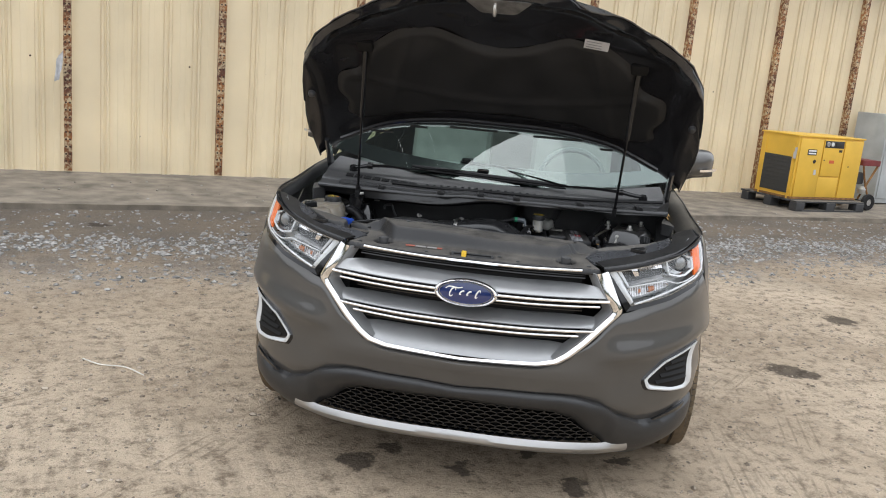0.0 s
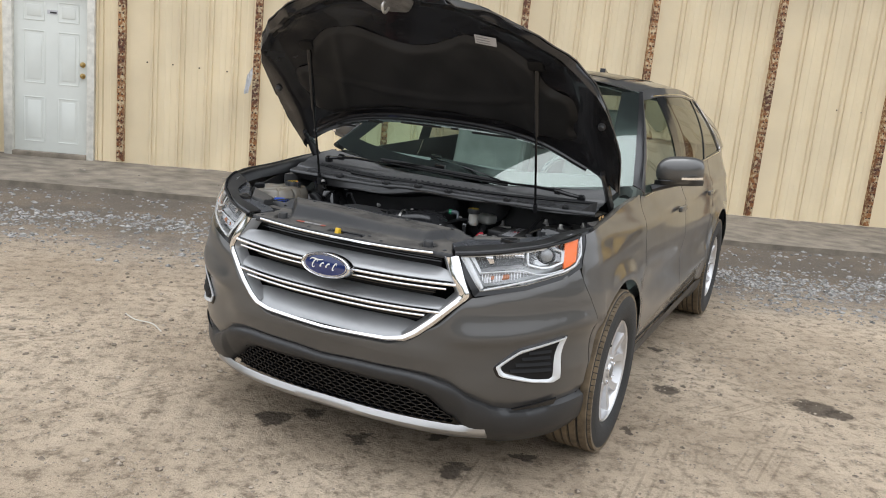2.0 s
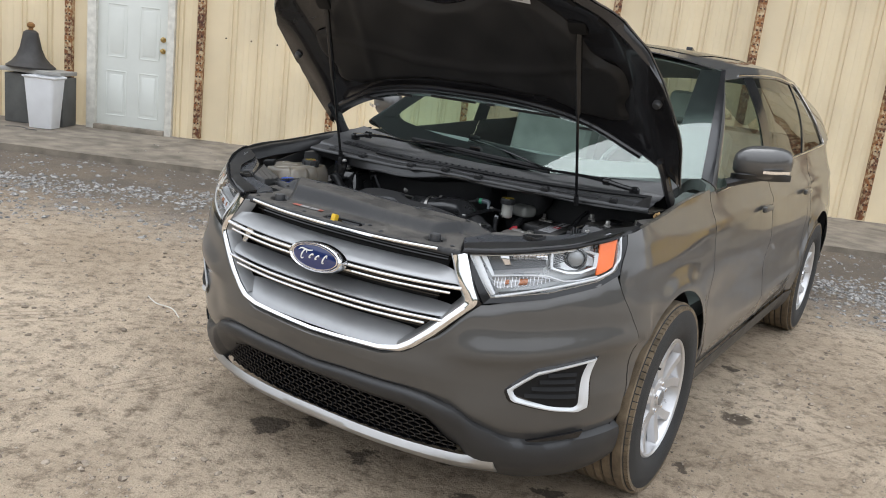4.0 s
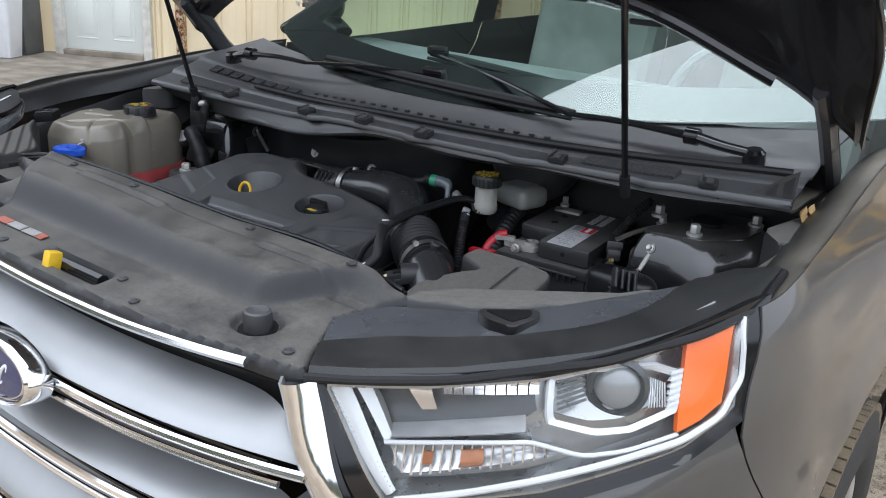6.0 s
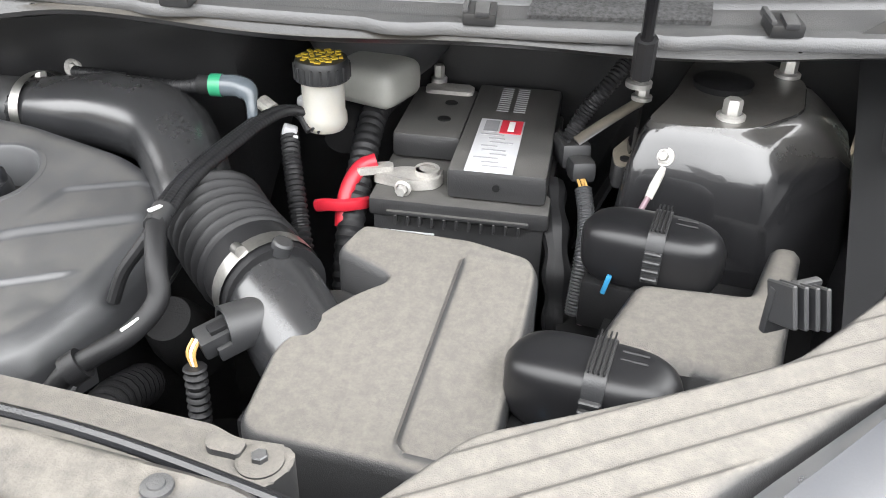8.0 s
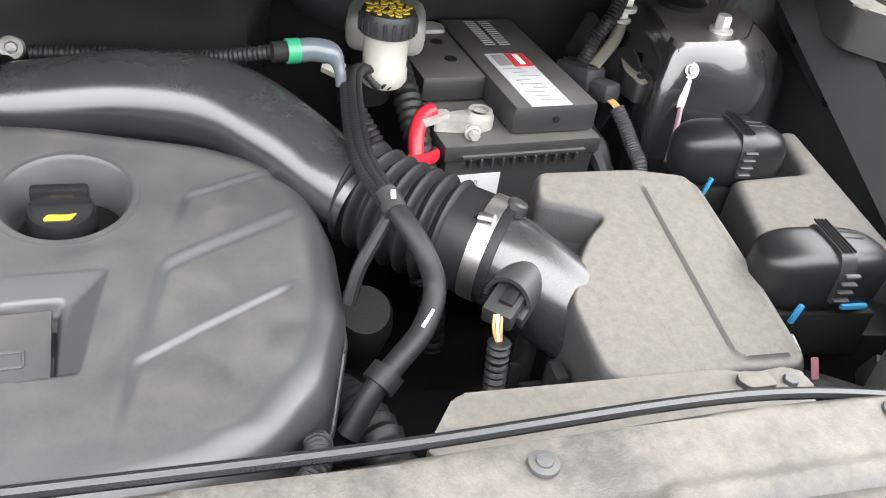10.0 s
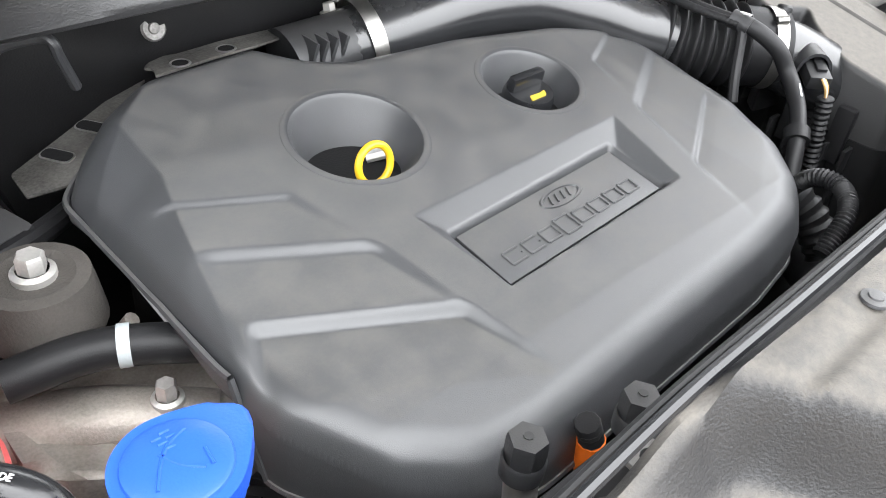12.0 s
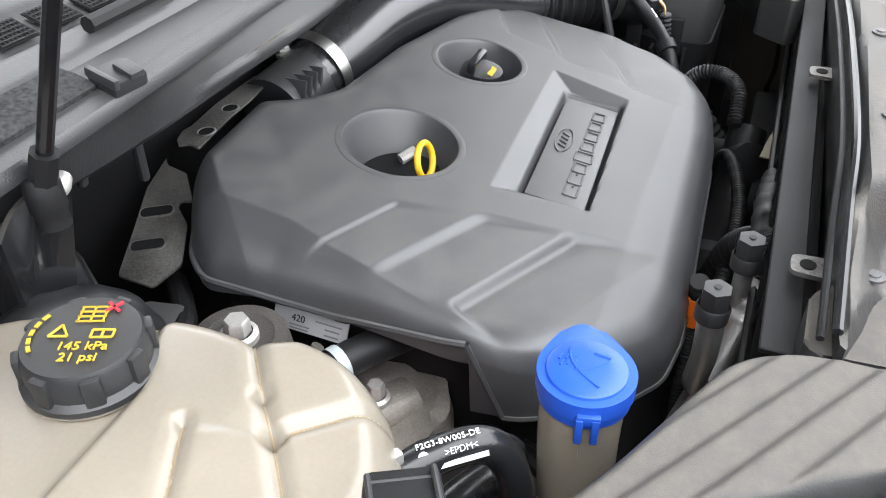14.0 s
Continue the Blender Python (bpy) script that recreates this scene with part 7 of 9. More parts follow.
def shield_z(x, y, d):
    plateau = smooth01((y - 0.165 - 0.10 * smooth01((np.abs(x) - 0.30) / 0.10)) / 0.045) * (1 - 0.55 * smooth01((np.abs(x) - 0.40) / 0.05))
    z = 0.951 + 0.12 * (y - 0.06) + 0.034 * plateau
    z += 0.004 * np.sin(x * 7.0) * plateau + 0.020 * smooth01((0.15 - x) / 0.35) * plateau
    # seams pressed along the rear, wells for the rubber stops, a pocket for the latch
    z -= 0.004 * np.exp(-((y - 0.262 - 0.006 * np.sign(np.sin(x * 14))) / 0.004) ** 2)
    z -= 0.003 * smooth01((y - 0.268) / 0.003)
    for wx in (-0.345, 0.345):
        z -= 0.010 * smooth01((0.040 - np.hypot(x - wx, (y - 0.152) * 1.2)) / 0.012)
    z -= 0.014 * smooth01((0.085 - np.abs(x + 0.0)) / 0.012) * smooth01((0.020 - np.abs(y - 0.105)) / 0.008)
    return z - 0.012 * (1 - smooth01(d / 0.010)) ** 2


relief("cover_shell", SH, shield_z, 0.004, OILYDUST, shield, skirt=lambda x, y: 0.90 if y > 0.29 else 0.935)
part("rear_seal", tube([(x, y + 0.003, float(shield_z(np.array(x), np.array(y - 0.004), np.array(0.004))) + 0.002) for x, y in ((-0.505, 0.300), (-0.40, 0.300), (-0.30, 0.298), (-0.10, 0.302), (0.10, 0.309), (0.30, 0.314), (0.45, 0.312))], 0.0034, 80, 8), HOSE, shield, "glossy rubber edge seal")
part("seal_lip", tube([(x, y + 0.011, float(shield_z(np.array(x), np.array(y - 0.004), np.array(0.004))) - 0.006) for x, y in ((-0.505, 0.300), (-0.40, 0.300), (-0.30, 0.298), (-0.10, 0.302), (0.10, 0.309), (0.30, 0.314), (0.45, 0.312))], 0.0026, 80, 8), RUBBER, shield)
for x in (-0.345, 0.345):
    part("hood_stop", lathe([(0.0185, 0.0), (0.0190, 0.020), (0.0180, 0.0255), (0.0145, 0.027), (0.013, 0.0262), (0, 0.0262)], (x, 0.152, 0.952), (0, 0, 1), 24), COWL, shield, "round rubber hood stop")
    # Black disc darkens the well round the stop: its shade put into colour.
    part("stop_shade_disc", lathe([(0.0185, 0.0), (0.026, 0.0006), (0.0265, -0.001)], (x, 0.152, float(shield_z(np.array(x), np.array(0.152), np.array(0.1))) + 0.0012), (0, -0.12, 1), 28), DARK, shield)
for x, y in ((-0.43, 0.280), (-0.274, 0.276), (-0.101, 0.280), (0.173, 0.290), (0.375, 0.294), (-0.43, 0.125), (0.43, 0.125), (-0.17, 0.09), (0.17, 0.09), (0.10, 0.12)):
    push_clip((x, y, float(shield_z(np.array(x), np.array(y), np.array(0.1))) + 0.001), 0.0078, shield, material=CLIPGREY)
part("latch_handle", box((-0.030, 0.090, 0.958), (0.018, 0.022, 0.030), 0.004, rot(-15)), YELLOW, shield, "yellow hood latch handle")
part("latch_slot", tube([(-0.07, 0.108, 0.948), (0.07, 0.108, 0.949)], 0.010, 6, 8), GLOSSBLACK, shield)
FADED, PALE = mat("faded_red_print", (0.34, 0.10, 0.07), 0.6, 0, 0.3, 60), mat("dusty_pale_label", (0.26, 0.25, 0.24), 0.6, 0, 0.3, 60)
for x, w, m in ((-0.238, 0.034, FADED), (-0.198, 0.040, PALE), (-0.155, 0.036, PALE), (-0.126, 0.018, FADED)):
    part("warning_label", box((x, 0.128, 0.9625), (w, 0.015, 0.001), 0, rot(7)), m, shield)
# radiator support with ribs behind the cover
support = thing("radiator_support", "ribbed black plastic radiator carrier and fan shroud", "radiator", (0, 0.33, 0.5))
part("shroud", box((0, 0.308, 0.72), (1.0, 0.014, 0.40), 0.004), DARK, support)
for k in range(22):
    x = -0.46 + 0.043 * k
    part("rib", box((x, 0.326, 0.880), (0.0034, 0.026, 0.115), 0.0008, rot(0, 26 if k % 2 else -26), 1), BAYPLASTIC, support)
for z in (0.934, 0.826):
    part("cross_rail", box((0, 0.326, z), (0.94, 0.026, 0.005), 0.001, None, 1), BAYPLASTIC, support)
part("lower_rail", tube([(-0.47, 0.342, 0.872), (-0.20, 0.340, 0.866), (0.10, 0.342, 0.868), (0.46, 0.342, 0.872)], 0.0045, 30, 8), BAYPLASTIC, support)
for k in range(26):
    part("rib", box((-0.455 + 0.036 * k, 0.320, 0.785), (0.0030, 0.016, 0.075), 0.0008, None, 1), BAYPLASTIC, support)
part("radiator_tank", box((0, 0.345, 0.60), (0.80, 0.05, 0.24), 0.015), DARK, support)
for x in (-0.380, -0.031, 0.27):
    tb = prism(rounded([(x - 0.014, 0.285), (x + 0.014, 0.285), (x + 0.011, 0.326), (x - 0.011, 0.326)], 0.006), 0.944, 0.948)
    part("mount_tab", tb, PLATE, support, "bare metal mounting tab")
    part("tab_hole", lathe([(0, 0.0005), (0.006, 0.0005), (0.006, -0.001)], (x, 0.314, 0.9482), (0, 0, 1), 14), DARK, support)
# pale end plate by the passenger-side lamp
part("end_plate", prism(rounded([(-0.505, 0.318), (-0.440, 0.316), (-0.405, 0.262), (-0.430, 0.235), (-0.500, 0.240)], 0.012), 0.93, 0.972, 0.006), RIBDUST, support)

# radiator hose bracket with its bolt, by the air box
part("pipe_bracket", prism(rounded([(0.140, 0.352), (0.168, 0.391), (0.345, 0.388), (0.362, 0.382), (0.396, 0.385), (0.403, 0.372), (0.394, 0.352), (0.360, 0.336), (0.154, 0.340)], 0.006), 0.90, 0.957, 0.003), DUSTY, support)
screw("bracket_bolt", (0.383, 0.369, 0.957), 0.0050, 0.006, COWL, support)

part("bracket_washer", lathe([(0.0, 0), (0.0135, 0), (0.0135, 0.0012), (0.011, 0.002), (0.0, 0.002)], (0.383, 0.369, 0.9572), (0, 0, 1), 28), DUSTY, support)
part("bracket_arm", prism(rounded([(0.347, 0.374), (0.352, 0.381), (0.372, 0.377), (0.372, 0.366), (0.352, 0.366)], 0.003), 0.956, 0.9615, 0.0015), DUSTY, support)
comb = thing("plastic_comb", "black plastic comb of four fins on the lamp cover", "bracket", (0.667, 0.545, 0.98))
for k in range(4):
    part("comb_fin", box((0.656 + 0.0075 * k, 0.532 + 0.005 * k, 1.008 - 0.0025 * k), (0.0035, 0.024, 0.028), 0.001, rot(-20, 0, 35), 1), CLAD, comb)
part("comb_back", box((0.664, 0.548, 0.998), (0.037, 0.006, 0.034), 0.002, rot(0, 0, 35)), CLAD, comb)

# ---- engine ----
engine = thing("engine", "black and cast aluminium engine under its cover", "engine", (-0.17, 0.65, 0.5))
part("block", box((-0.17, 0.63, 0.66), (0.56, 0.36, 0.32), 0.03), DARK, engine)
part("cylinder_head", box((-0.20, 0.66, 0.83), (0.50, 0.26, 0.10), 0.02), DARK, engine)
part("front_casting", prism(rounded([(-0.60, 0.60), (-0.515, 0.585), (-0.47, 0.55), (-0.43, 0.60), (-0.44, 0.66), (-0.50, 0.72), (-0.60, 0.74)], 0.03), 0.70, lambda x, y: 0.795 + 0.010 * math.sin(x * 40) - 0.15 * max(0, 0.60 - y), 0.015), ALU, engine, "grey cast aluminium bracket")
hs = part("heat_shield", prism(rounded([(-0.205, 0.897), (-0.220, 0.873), (-0.262, 0.868), (-0.300, 0.868), (-0.366, 0.861), (-0.360, 0.876), (-0.366, 0.884), (-0.356, 0.893), (-0.338, 0.899), (-0.326, 0.896), (-0.278, 0.900)], 0.003), lambda x, y: 0.9225 + 0.08 * (0.88 - y), lambda x, y: 0.925 + 0.08 * (0.88 - y), 0.0008), SHIELDSTEEL, engine, "dull galvanised heat shield")
side_sh = part("heat_shield", prism(rounded([(-0.352, 0.914), (-0.362, 0.908), (-0.368, 0.880), (-0.400, 0.852), (-0.404, 0.862), (-0.412, 0.860), (-0.430, 0.838), (-0.474, 0.815), (-0.505, 0.824), (-0.503, 0.862), (-0.449, 0.884), (-0.398, 0.906)], 0.003), lambda x, y: 0.8935 - 0.16 * (-0.36 - x), lambda x, y: 0.896 - 0.16 * (-0.36 - x), 0.0008), SHIELDSTEEL, engine, "dull galvanised heat shield with two notches")
for x, y in ((-0.285, 0.8775), (-0.336, 0.8720)):
    z = 0.9255 + 0.08 * (0.88 - y)
    part("shield_hole", lathe([(0.0075, 0.0), (0.0088, 0.0012), (0.0102, 0.0)], (x, y, z), (0, 0.08, 1), 20), PIPE, hs, "bright pressed hole rim")
    part("hole_dark", lathe([(0, 0.0006), (0.0076, 0.0006), (0.0078, -0.001)], (x, y, z), (0, 0.08, 1), 20), DARK, hs)
for x, y in ((-0.424, 0.876), (-0.464, 0.858)):
    sm = Matrix.Translation((x, y, 0.8965 - 0.16 * (-0.36 - x))) @ Matrix.Rotation(radians(-9.1), 4, "Y") @ Matrix.Rotation(radians(-62), 4, "Z")
    part("slot_rim", placed(prism(rounded([(-0.0165, -0.0075), (0.0165, -0.0075), (0.0165, 0.0075), (-0.0165, 0.0075)], 0.007), -0.001, 0.0007), sm), PIPE, side_sh)
    part("shield_slot", placed(prism(rounded([(-0.015, -0.006), (0.015, -0.006), (0.015, 0.006), (-0.015, 0.006)], 0.006), -0.001, 0.0013), sm), DARK, side_sh)
mount = thing("engine_mount", "round rubber engine mount with a flanged bolt", "engine mount", (-0.54, 0.712, 0.84))
part("mount_body", lathe([(0, 0.0), (0.044, 0.0), (0.040, 0.03), (0.038, 0.042), (0.028, 0.043), (0.025, 0.041), (0.0, 0.041)], (-0.542, 0.712, 0.842), (0, 0, 1), 32), mat("rust_dusted_rubber", (0.05, 0.045, 0.04), 0.8, 0, 0.3, 30, 0.4, 80), mount)
screw("mount_bolt", (-0.542, 0.712, 0.883), 0.0105, 0.020, BOLT, mount)
bm = bmesh.new()
tube([(-0.60, 0.68, 0.785), (-0.54, 0.645, 0.795), (-0.47, 0.60, 0.79)], lambda t: 0.030 - 0.01 * t, 16, 12, bm, 0.7)
tube([(-0.52, 0.70, 0.79), (-0.495, 0.672, 0.845)], 0.006, 6, 10, bm)
part("mount_arm", bm, ALU, mount, "cast aluminium mount arm")
screw("arm_bolt", (-0.500, 0.618, 0.806), 0.008, 0.020, BOLT, mount)
# crank pulley seen low between the filler neck and the engine
part("pulley", lathe([(0, 0.01), (0.02, 0.012), (0.03, 0.004), (0.055, 0.004), (0.06, 0.012), (0.066, 0.004), (0.072, 0.012), (0.078, 0.0), (0.078, -0.03)], (-0.50, 0.52, 0.70), (-0.7, -0.2, 0.7), 36), RUBBER, engine)

# ---- engine cover ----
cover = thing("engine_cover", "charcoal moulded plastic engine cover with two round wells", "engine cover", (-0.17, 0.6, 0.85))
EC = rounded([(-0.275, 0.852), (-0.244, 0.818), (-0.208, 0.796), (-0.082, 0.784), (0.050, 0.754), (0.097, 0.734), (0.131, 0.697), (0.142, 0.640), (0.140, 0.560), (0.118, 0.490), (0.076, 0.440), (0.030, 0.414), (-0.05, 0.402), (-0.345, 0.390), (-0.400, 0.398), (-0.445, 0.430), (-0.484, 0.500), (-0.490, 0.555), (-0.486, 0.650), (-0.492, 0.780), (-0.470, 0.806), (-0.398, 0.846)], 0.012)
WELLS = ((-0.274, 0.690, 0.058, 0.038), (-0.067, 0.680, 0.050, 0.036))


def terrace(x, y, a, b, w, h, rec, outer=0.03):
    """A step down towards the front along the line from a (inner end) to b: a slope w wide, then a floor that climbs back over rec. The inner ends lie on one slanting line on each side."""
    ax, ay = a
    dx, dy = b[0] - ax, b[1] - ay
    n = math.hypot(dx, dy)
    t = ((x - ax) * dx + (y - ay) * dy) / n
    back = ((y - ay) * dx - (x - ax) * dy) / n * (1 if dx > 0 else -1)
    fall = np.where(back > 0, 1 - smooth01(back / w), np.maximum(1 + back / rec, 0))
    inner = np.interp(y, (0.44, 0.509, 0.592, 0.670, 0.703), (-0.030, -0.017, 0.001, 0.021, 0.025)) if dx > 0 else np.interp(y, (0.44, 0.495, 0.574, 0.650), (-0.305, -0.319, -0.337, -0.362))
    gap = (x - inner) if dx > 0 else (inner - x)
    return -h * fall * smooth01((gap + 0.003) / 0.012) * smooth01((n + outer * 0.5 - t) / outer)


def cover_z(x, y, d):
    z = 0.889 + 0.166 * (y - 0.508)
    # the left flank and the rear corner are chamfered
    z -= 0.42 * np.maximum(-0.436 - 0.25 * (0.72 - y) * (y < 0.72) - x, 0) * smooth01((y - 0.47) / 0.09) + 0.06 * np.maximum(x - 0.03, 0)
    z -= 0.34 * np.maximum(0.70 * (-0.392 - x) + 0.714 * (y - 0.827), 0)
    # the rim rolls over and the front drops over a soft edge
    z -= 0.015 * np.maximum(1 - d / 0.032, 0) ** 2 + 0.011 * np.maximum(1 - d / 0.011, 0) ** 1.6
    z -= 0.10 * np.maximum(0.455 - y, 0)
    # sunk field round the name plate: slopes of different widths on its four sides
    edges = (((-0.296, 0.590), (-0.033, 0.599), 0.026), ((-0.033, 0.599), (-0.048, 0.506), 0.020), ((-0.048, 0.506), (-0.280, 0.496), 0.010), ((-0.280, 0.496), (-0.296, 0.590), 0.016))
    k = np.full(np.shape(x), 1.0)
    for (ax, ay), (bx, by), w in edges:
        n = math.hypot(bx - ax, by - ay)
        k = np.minimum(k, ((bx - ax) * (ay - y) - (by - ay) * (ax - x)) / n / w)
    z -= 0.0085 * np.clip(k, 0, 1)
    u, v = x + 0.172, y - 0.5375 - 0.05 * (x + 0.172)
    z -= 0.009 * smooth01((0.1095 - np.abs(u)) / 0.0050) * smooth01((0.0362 - np.abs(v)) / 0.0050)
    # stepped chevrons on either side
    z += terrace(x, y, (0.021, 0.670), (0.108, 0.713), 0.006, 0.0026, 0.050)
    z += terrace(x, y, (0.001, 0.592), (0.118, 0.658), 0.012, 0.0044, 0.075)
    z += terrace(x, y, (-0.017, 0.509), (0.098, 0.575), 0.006, 0.0036, 0.060)
    z += terrace(x, y, (-0.362, 0.650), (-0.458, 0.689), 0.006, 0.0026, 0.050)
    z += terrace(x, y, (-0.337, 0.574), (-0.456, 0.629), 0.012, 0.0048, 0.075)
    z += terrace(x, y, (-0.319, 0.495), (-0.462, 0.559), 0.012, 0.0078, 0.060, 0.012)
    return z


def cover_skirt(x, y):
    if x < -0.36 and y > 0.540:
        return 0.876 + 0.08 * max(y - 0.66, 0) + 0.09 * max(0.65 - y, 0)
    if y > 0.70:
        return 0.900 if x < -0.2 else 0.86
    return 0.812 if y < 0.54 else 0.845


shell_ob = relief("cover_shell", EC, cover_z, 0.0019, COVER, cover, skirt=cover_skirt, holes=[(x, y, r0 + 0.001) for x, y, r0, r1 in WELLS], sharp=50)
for x, y, r0, r1 in WELLS:
    z = float(cover_z(np.array(x), np.array(y + 0.0), np.array(0.1)))
    part("well", lathe([(r0 + 0.0085, -0.003), (r0 + 0.0065, 0.0003), (r0 + 0.003, 0.0009), (r0, 0.0000), (r0 - 0.003, -0.0042), (r1 + 0.003, -0.043), (r1, -0.047), (r1 - 0.002, -0.055)], (x, y, z), (0, -0.166, 1), 72), COVER, cover, "smooth funnel-shaped well")
rim_pts = [(x, y) for x, y in EC]
bm = bmesh.new()
for (x0, y0), (x1, y1) in zip(rim_pts, rim_pts[1:] + rim_pts[:1]):
    if math.dist((x0, y0), (x1, y1)) > 1e-4:
        tube([(x0, y0, cover_skirt(x0, y0)), (x1, y1, cover_skirt(x1, y1))], 0.0028, 2, 6, bm, cap=False)
part("rim_lip", bm, COVER, cover)
part("rim_tab", box((-0.479, 0.655, 0.872), (0.008, 0.016, 0.012), 0.003), COVER, cover)
tilt = rot(9.4, 0, 3.0)
pz = 0.889 + 0.166 * 0.0295 - 0.0143
plate = part("name_plate", box((-0.172, 0.5375, pz + 0.004), (0.206, 0.0595, 0.004), 0.0008, tilt), COVER, cover, "raised name plate")
pm = Matrix.Translation((-0.172, 0.5375, pz + 0.0062)) @ tilt.to_4x4()
bm = lathe([(0.8, 0.0), (0.86, 0.0014), (1.0, 0.0014), (1.04, 0)], (0, 0, 0), (0, 0, 1), 36)
for v in bm.verts:
    v.co = Vector((v.co.x * 0.026 + 0.012, v.co.y * 0.0095 + 0.014, v.co.z))
for k in range(4):
    tube([(-0.004 + 0.008 * k, 0.010, 0.0005), (0.0 + 0.008 * k, 0.018, 0.0005)], 0.0012, 4, 6, bm)
part("oval_outline", placed(bm, pm), COVER, plate)
# the cover's raised lettering as plain outlined blocks
for k in range(8):
    x0 = -0.078 + 0.0222 * k
    w, h = (0.017, 0.013) if k != 3 else (0.018, 0.018)
    bm = bmesh.new()
    for dx, dy, sx, sy in ((0, h / 2, w, 0.0022), (0, -h / 2, w, 0.0022), (-w / 2, 0, 0.0022, h), (w / 2, 0, 0.0022, h if k not in (0, 1) else 0.002)):
        box((x0 + dx, -0.012 + dy, 0.0006), (sx, sy, 0.0016), 0.0005, segs=1, bm=bm)
    part("raised_block", placed(bm, pm), COVER, plate)

# dipstick ring and filler cap down in the wells
dip = thing("oil_dipstick", "yellow ring handle of the oil dipstick", "dipstick", (-0.262, 0.672, 0.85))
ring = [Vector((-0.275 + 0.017 * math.cos(k * math.tau / 24), 0.664 + 0.004 * math.sin(k * math.tau / 24), 0.903 + 0.017 * math.sin(k * math.tau / 24))) for k in range(25)]
part("ring_handle", tube(ring, 0.0034, 48, 10, cap=False), YELLOW, dip)
part("stick", tube([(-0.275, 0.664, 0.882), (-0.275, 0.67, 0.84)], 0.004, 4, 8), YELLOW, dip)
part("tube_bolt", tube([(-0.255, 0.70, 0.885), (-0.240, 0.69, 0.890)], 0.006, 4, 8), BOLT, dip)
cap = thing("oil_filler_cap", "black oil filler cap with a yellow oil can symbol", "cap", (-0.056, 0.672, 0.85))
part("cap_body", lathe([(0.026, -0.04), (0.026, 0.0), (0.024, 0.006), (0, 0.007)], (-0.071, 0.676, 0.903), (0, -0.15, 1), 28), HOSE, cap)
part("grip", box((-0.071, 0.682, 0.917), (0.044, 0.011, 0.016), 0.004, rot(8)), HOSE, cap)
part("oil_symbol", prism(rounded([(-0.083, 0.660), (-0.063, 0.660), (-0.058, 0.668), (-0.066, 0.666), (-0.080, 0.667)], 0.002), 0.9065, 0.9085), YPRINT, cap)
for x, y, r0, r1 in WELLS:
    part("well_floor", lathe([(0, 0), (r1 * 1.4, 0), (r1 * 1.4, -0.004), (0, -0.004)], (x, y, 0.845), (0, 0, 1), 24), DARK, engine)

# ---- intake duct ----
duct = thing("air_intake_duct", "smooth black intake duct with ribbed bellows and steel clamps", "duct", (0.05, 0.75, 0.85))
part("duct_pipe", tube([(-0.165, 0.862, 0.902), (-0.09, 0.848, 0.914), (-0.01, 0.833, 0.926), (0.062, 0.802, 0.930), (0.112, 0.752, 0.922), (0.150, 0.705, 0.910), (0.172, 0.684, 0.903)], lambda t: 0.039 + 0.009 * math.sin(math.pi * min(1, t * 1.15)), 48, 24, flat=0.92), DUCT, duct)
part("bellows", tube([(0.172, 0.697, 0.902), (0.205, 0.664, 0.898), (0.250, 0.625, 0.896)], corrugated(0.045, 7, 0.0045), 85, 28), RUBBER, duct, "ribbed rubber bellows")
part("end_cuff", tube([(0.243, 0.632, 0.896), (0.281, 0.600, 0.894)], 0.046, 6, 28), RUBBER, duct)
clampb = part("hose_clamp", tube([(0.262, 0.6148, 0.896), (0.2735, 0.6055, 0.895)], 0.0475, 4, 32, cap=False), BAND, duct, "steel hose clamp")
part("clamp_screw", tube([(0.2500, 0.5955, 0.9375), (0.2590, 0.5875, 0.9395)], 0.0052, 4, 12), BAND, clampb)
part("screw_slot", box((0.2484, 0.5968, 0.9372), (0.0016, 0.006, 0.0016), 0, rot(0, 0, 40)), DARK, clampb)
part("cuff_latch", lathe([(0.0, 0.006), (0.0075, 0.006), (0.009, 0.004), (0.009, -0.006)], (0.2855, 0.607, 0.938), (0.35, 0.1, 0.9), 20), CLAD, duct)
clampa = part("hose_clamp", tube([(-0.142, 0.859, 0.905), (-0.126, 0.856, 0.908)], 0.0455, 4, 40, cap=False), BAND, duct, "steel hose clamp")
screw("clamp_bolt", (-0.157, 0.885, 0.930), 0.007, 0.012, BOLT, clampa, (0, 0.3, 1))
part("inlet_collar", tube([(-0.225, 0.866, 0.892), (-0.140, 0.858, 0.904)], lambda t: 0.043 - 0.005 * t, 8, 28), CLAD, duct)
for k in range(4):
    part("collar_fin", box((-0.222 + 0.012 * k, 0.850, 0.912), (0.004, 0.05, 0.045), 0.001, rot(0, 20)), CLAD, duct)

TANWIRE = mat("tan_wire", (0.42, 0.25, 0.08), 0.45)
# ---- air filter box ----
air = thing("air_filter_box", "dusty black plastic air filter box", "air filter box", (0.41, 0.56, 0.65))
AB = rounded([(0.330, 0.678), (0.430, 0.679), (0.484, 0.670), (0.493, 0.652), (0.496, 0.566), (0.495, 0.458), (0.484, 0.447), (0.326, 0.450), (0.313, 0.462), (0.310, 0.530), (0.335, 0.576), (0.352, 0.598), (0.375, 0.618), (0.318, 0.640)], 0.010)


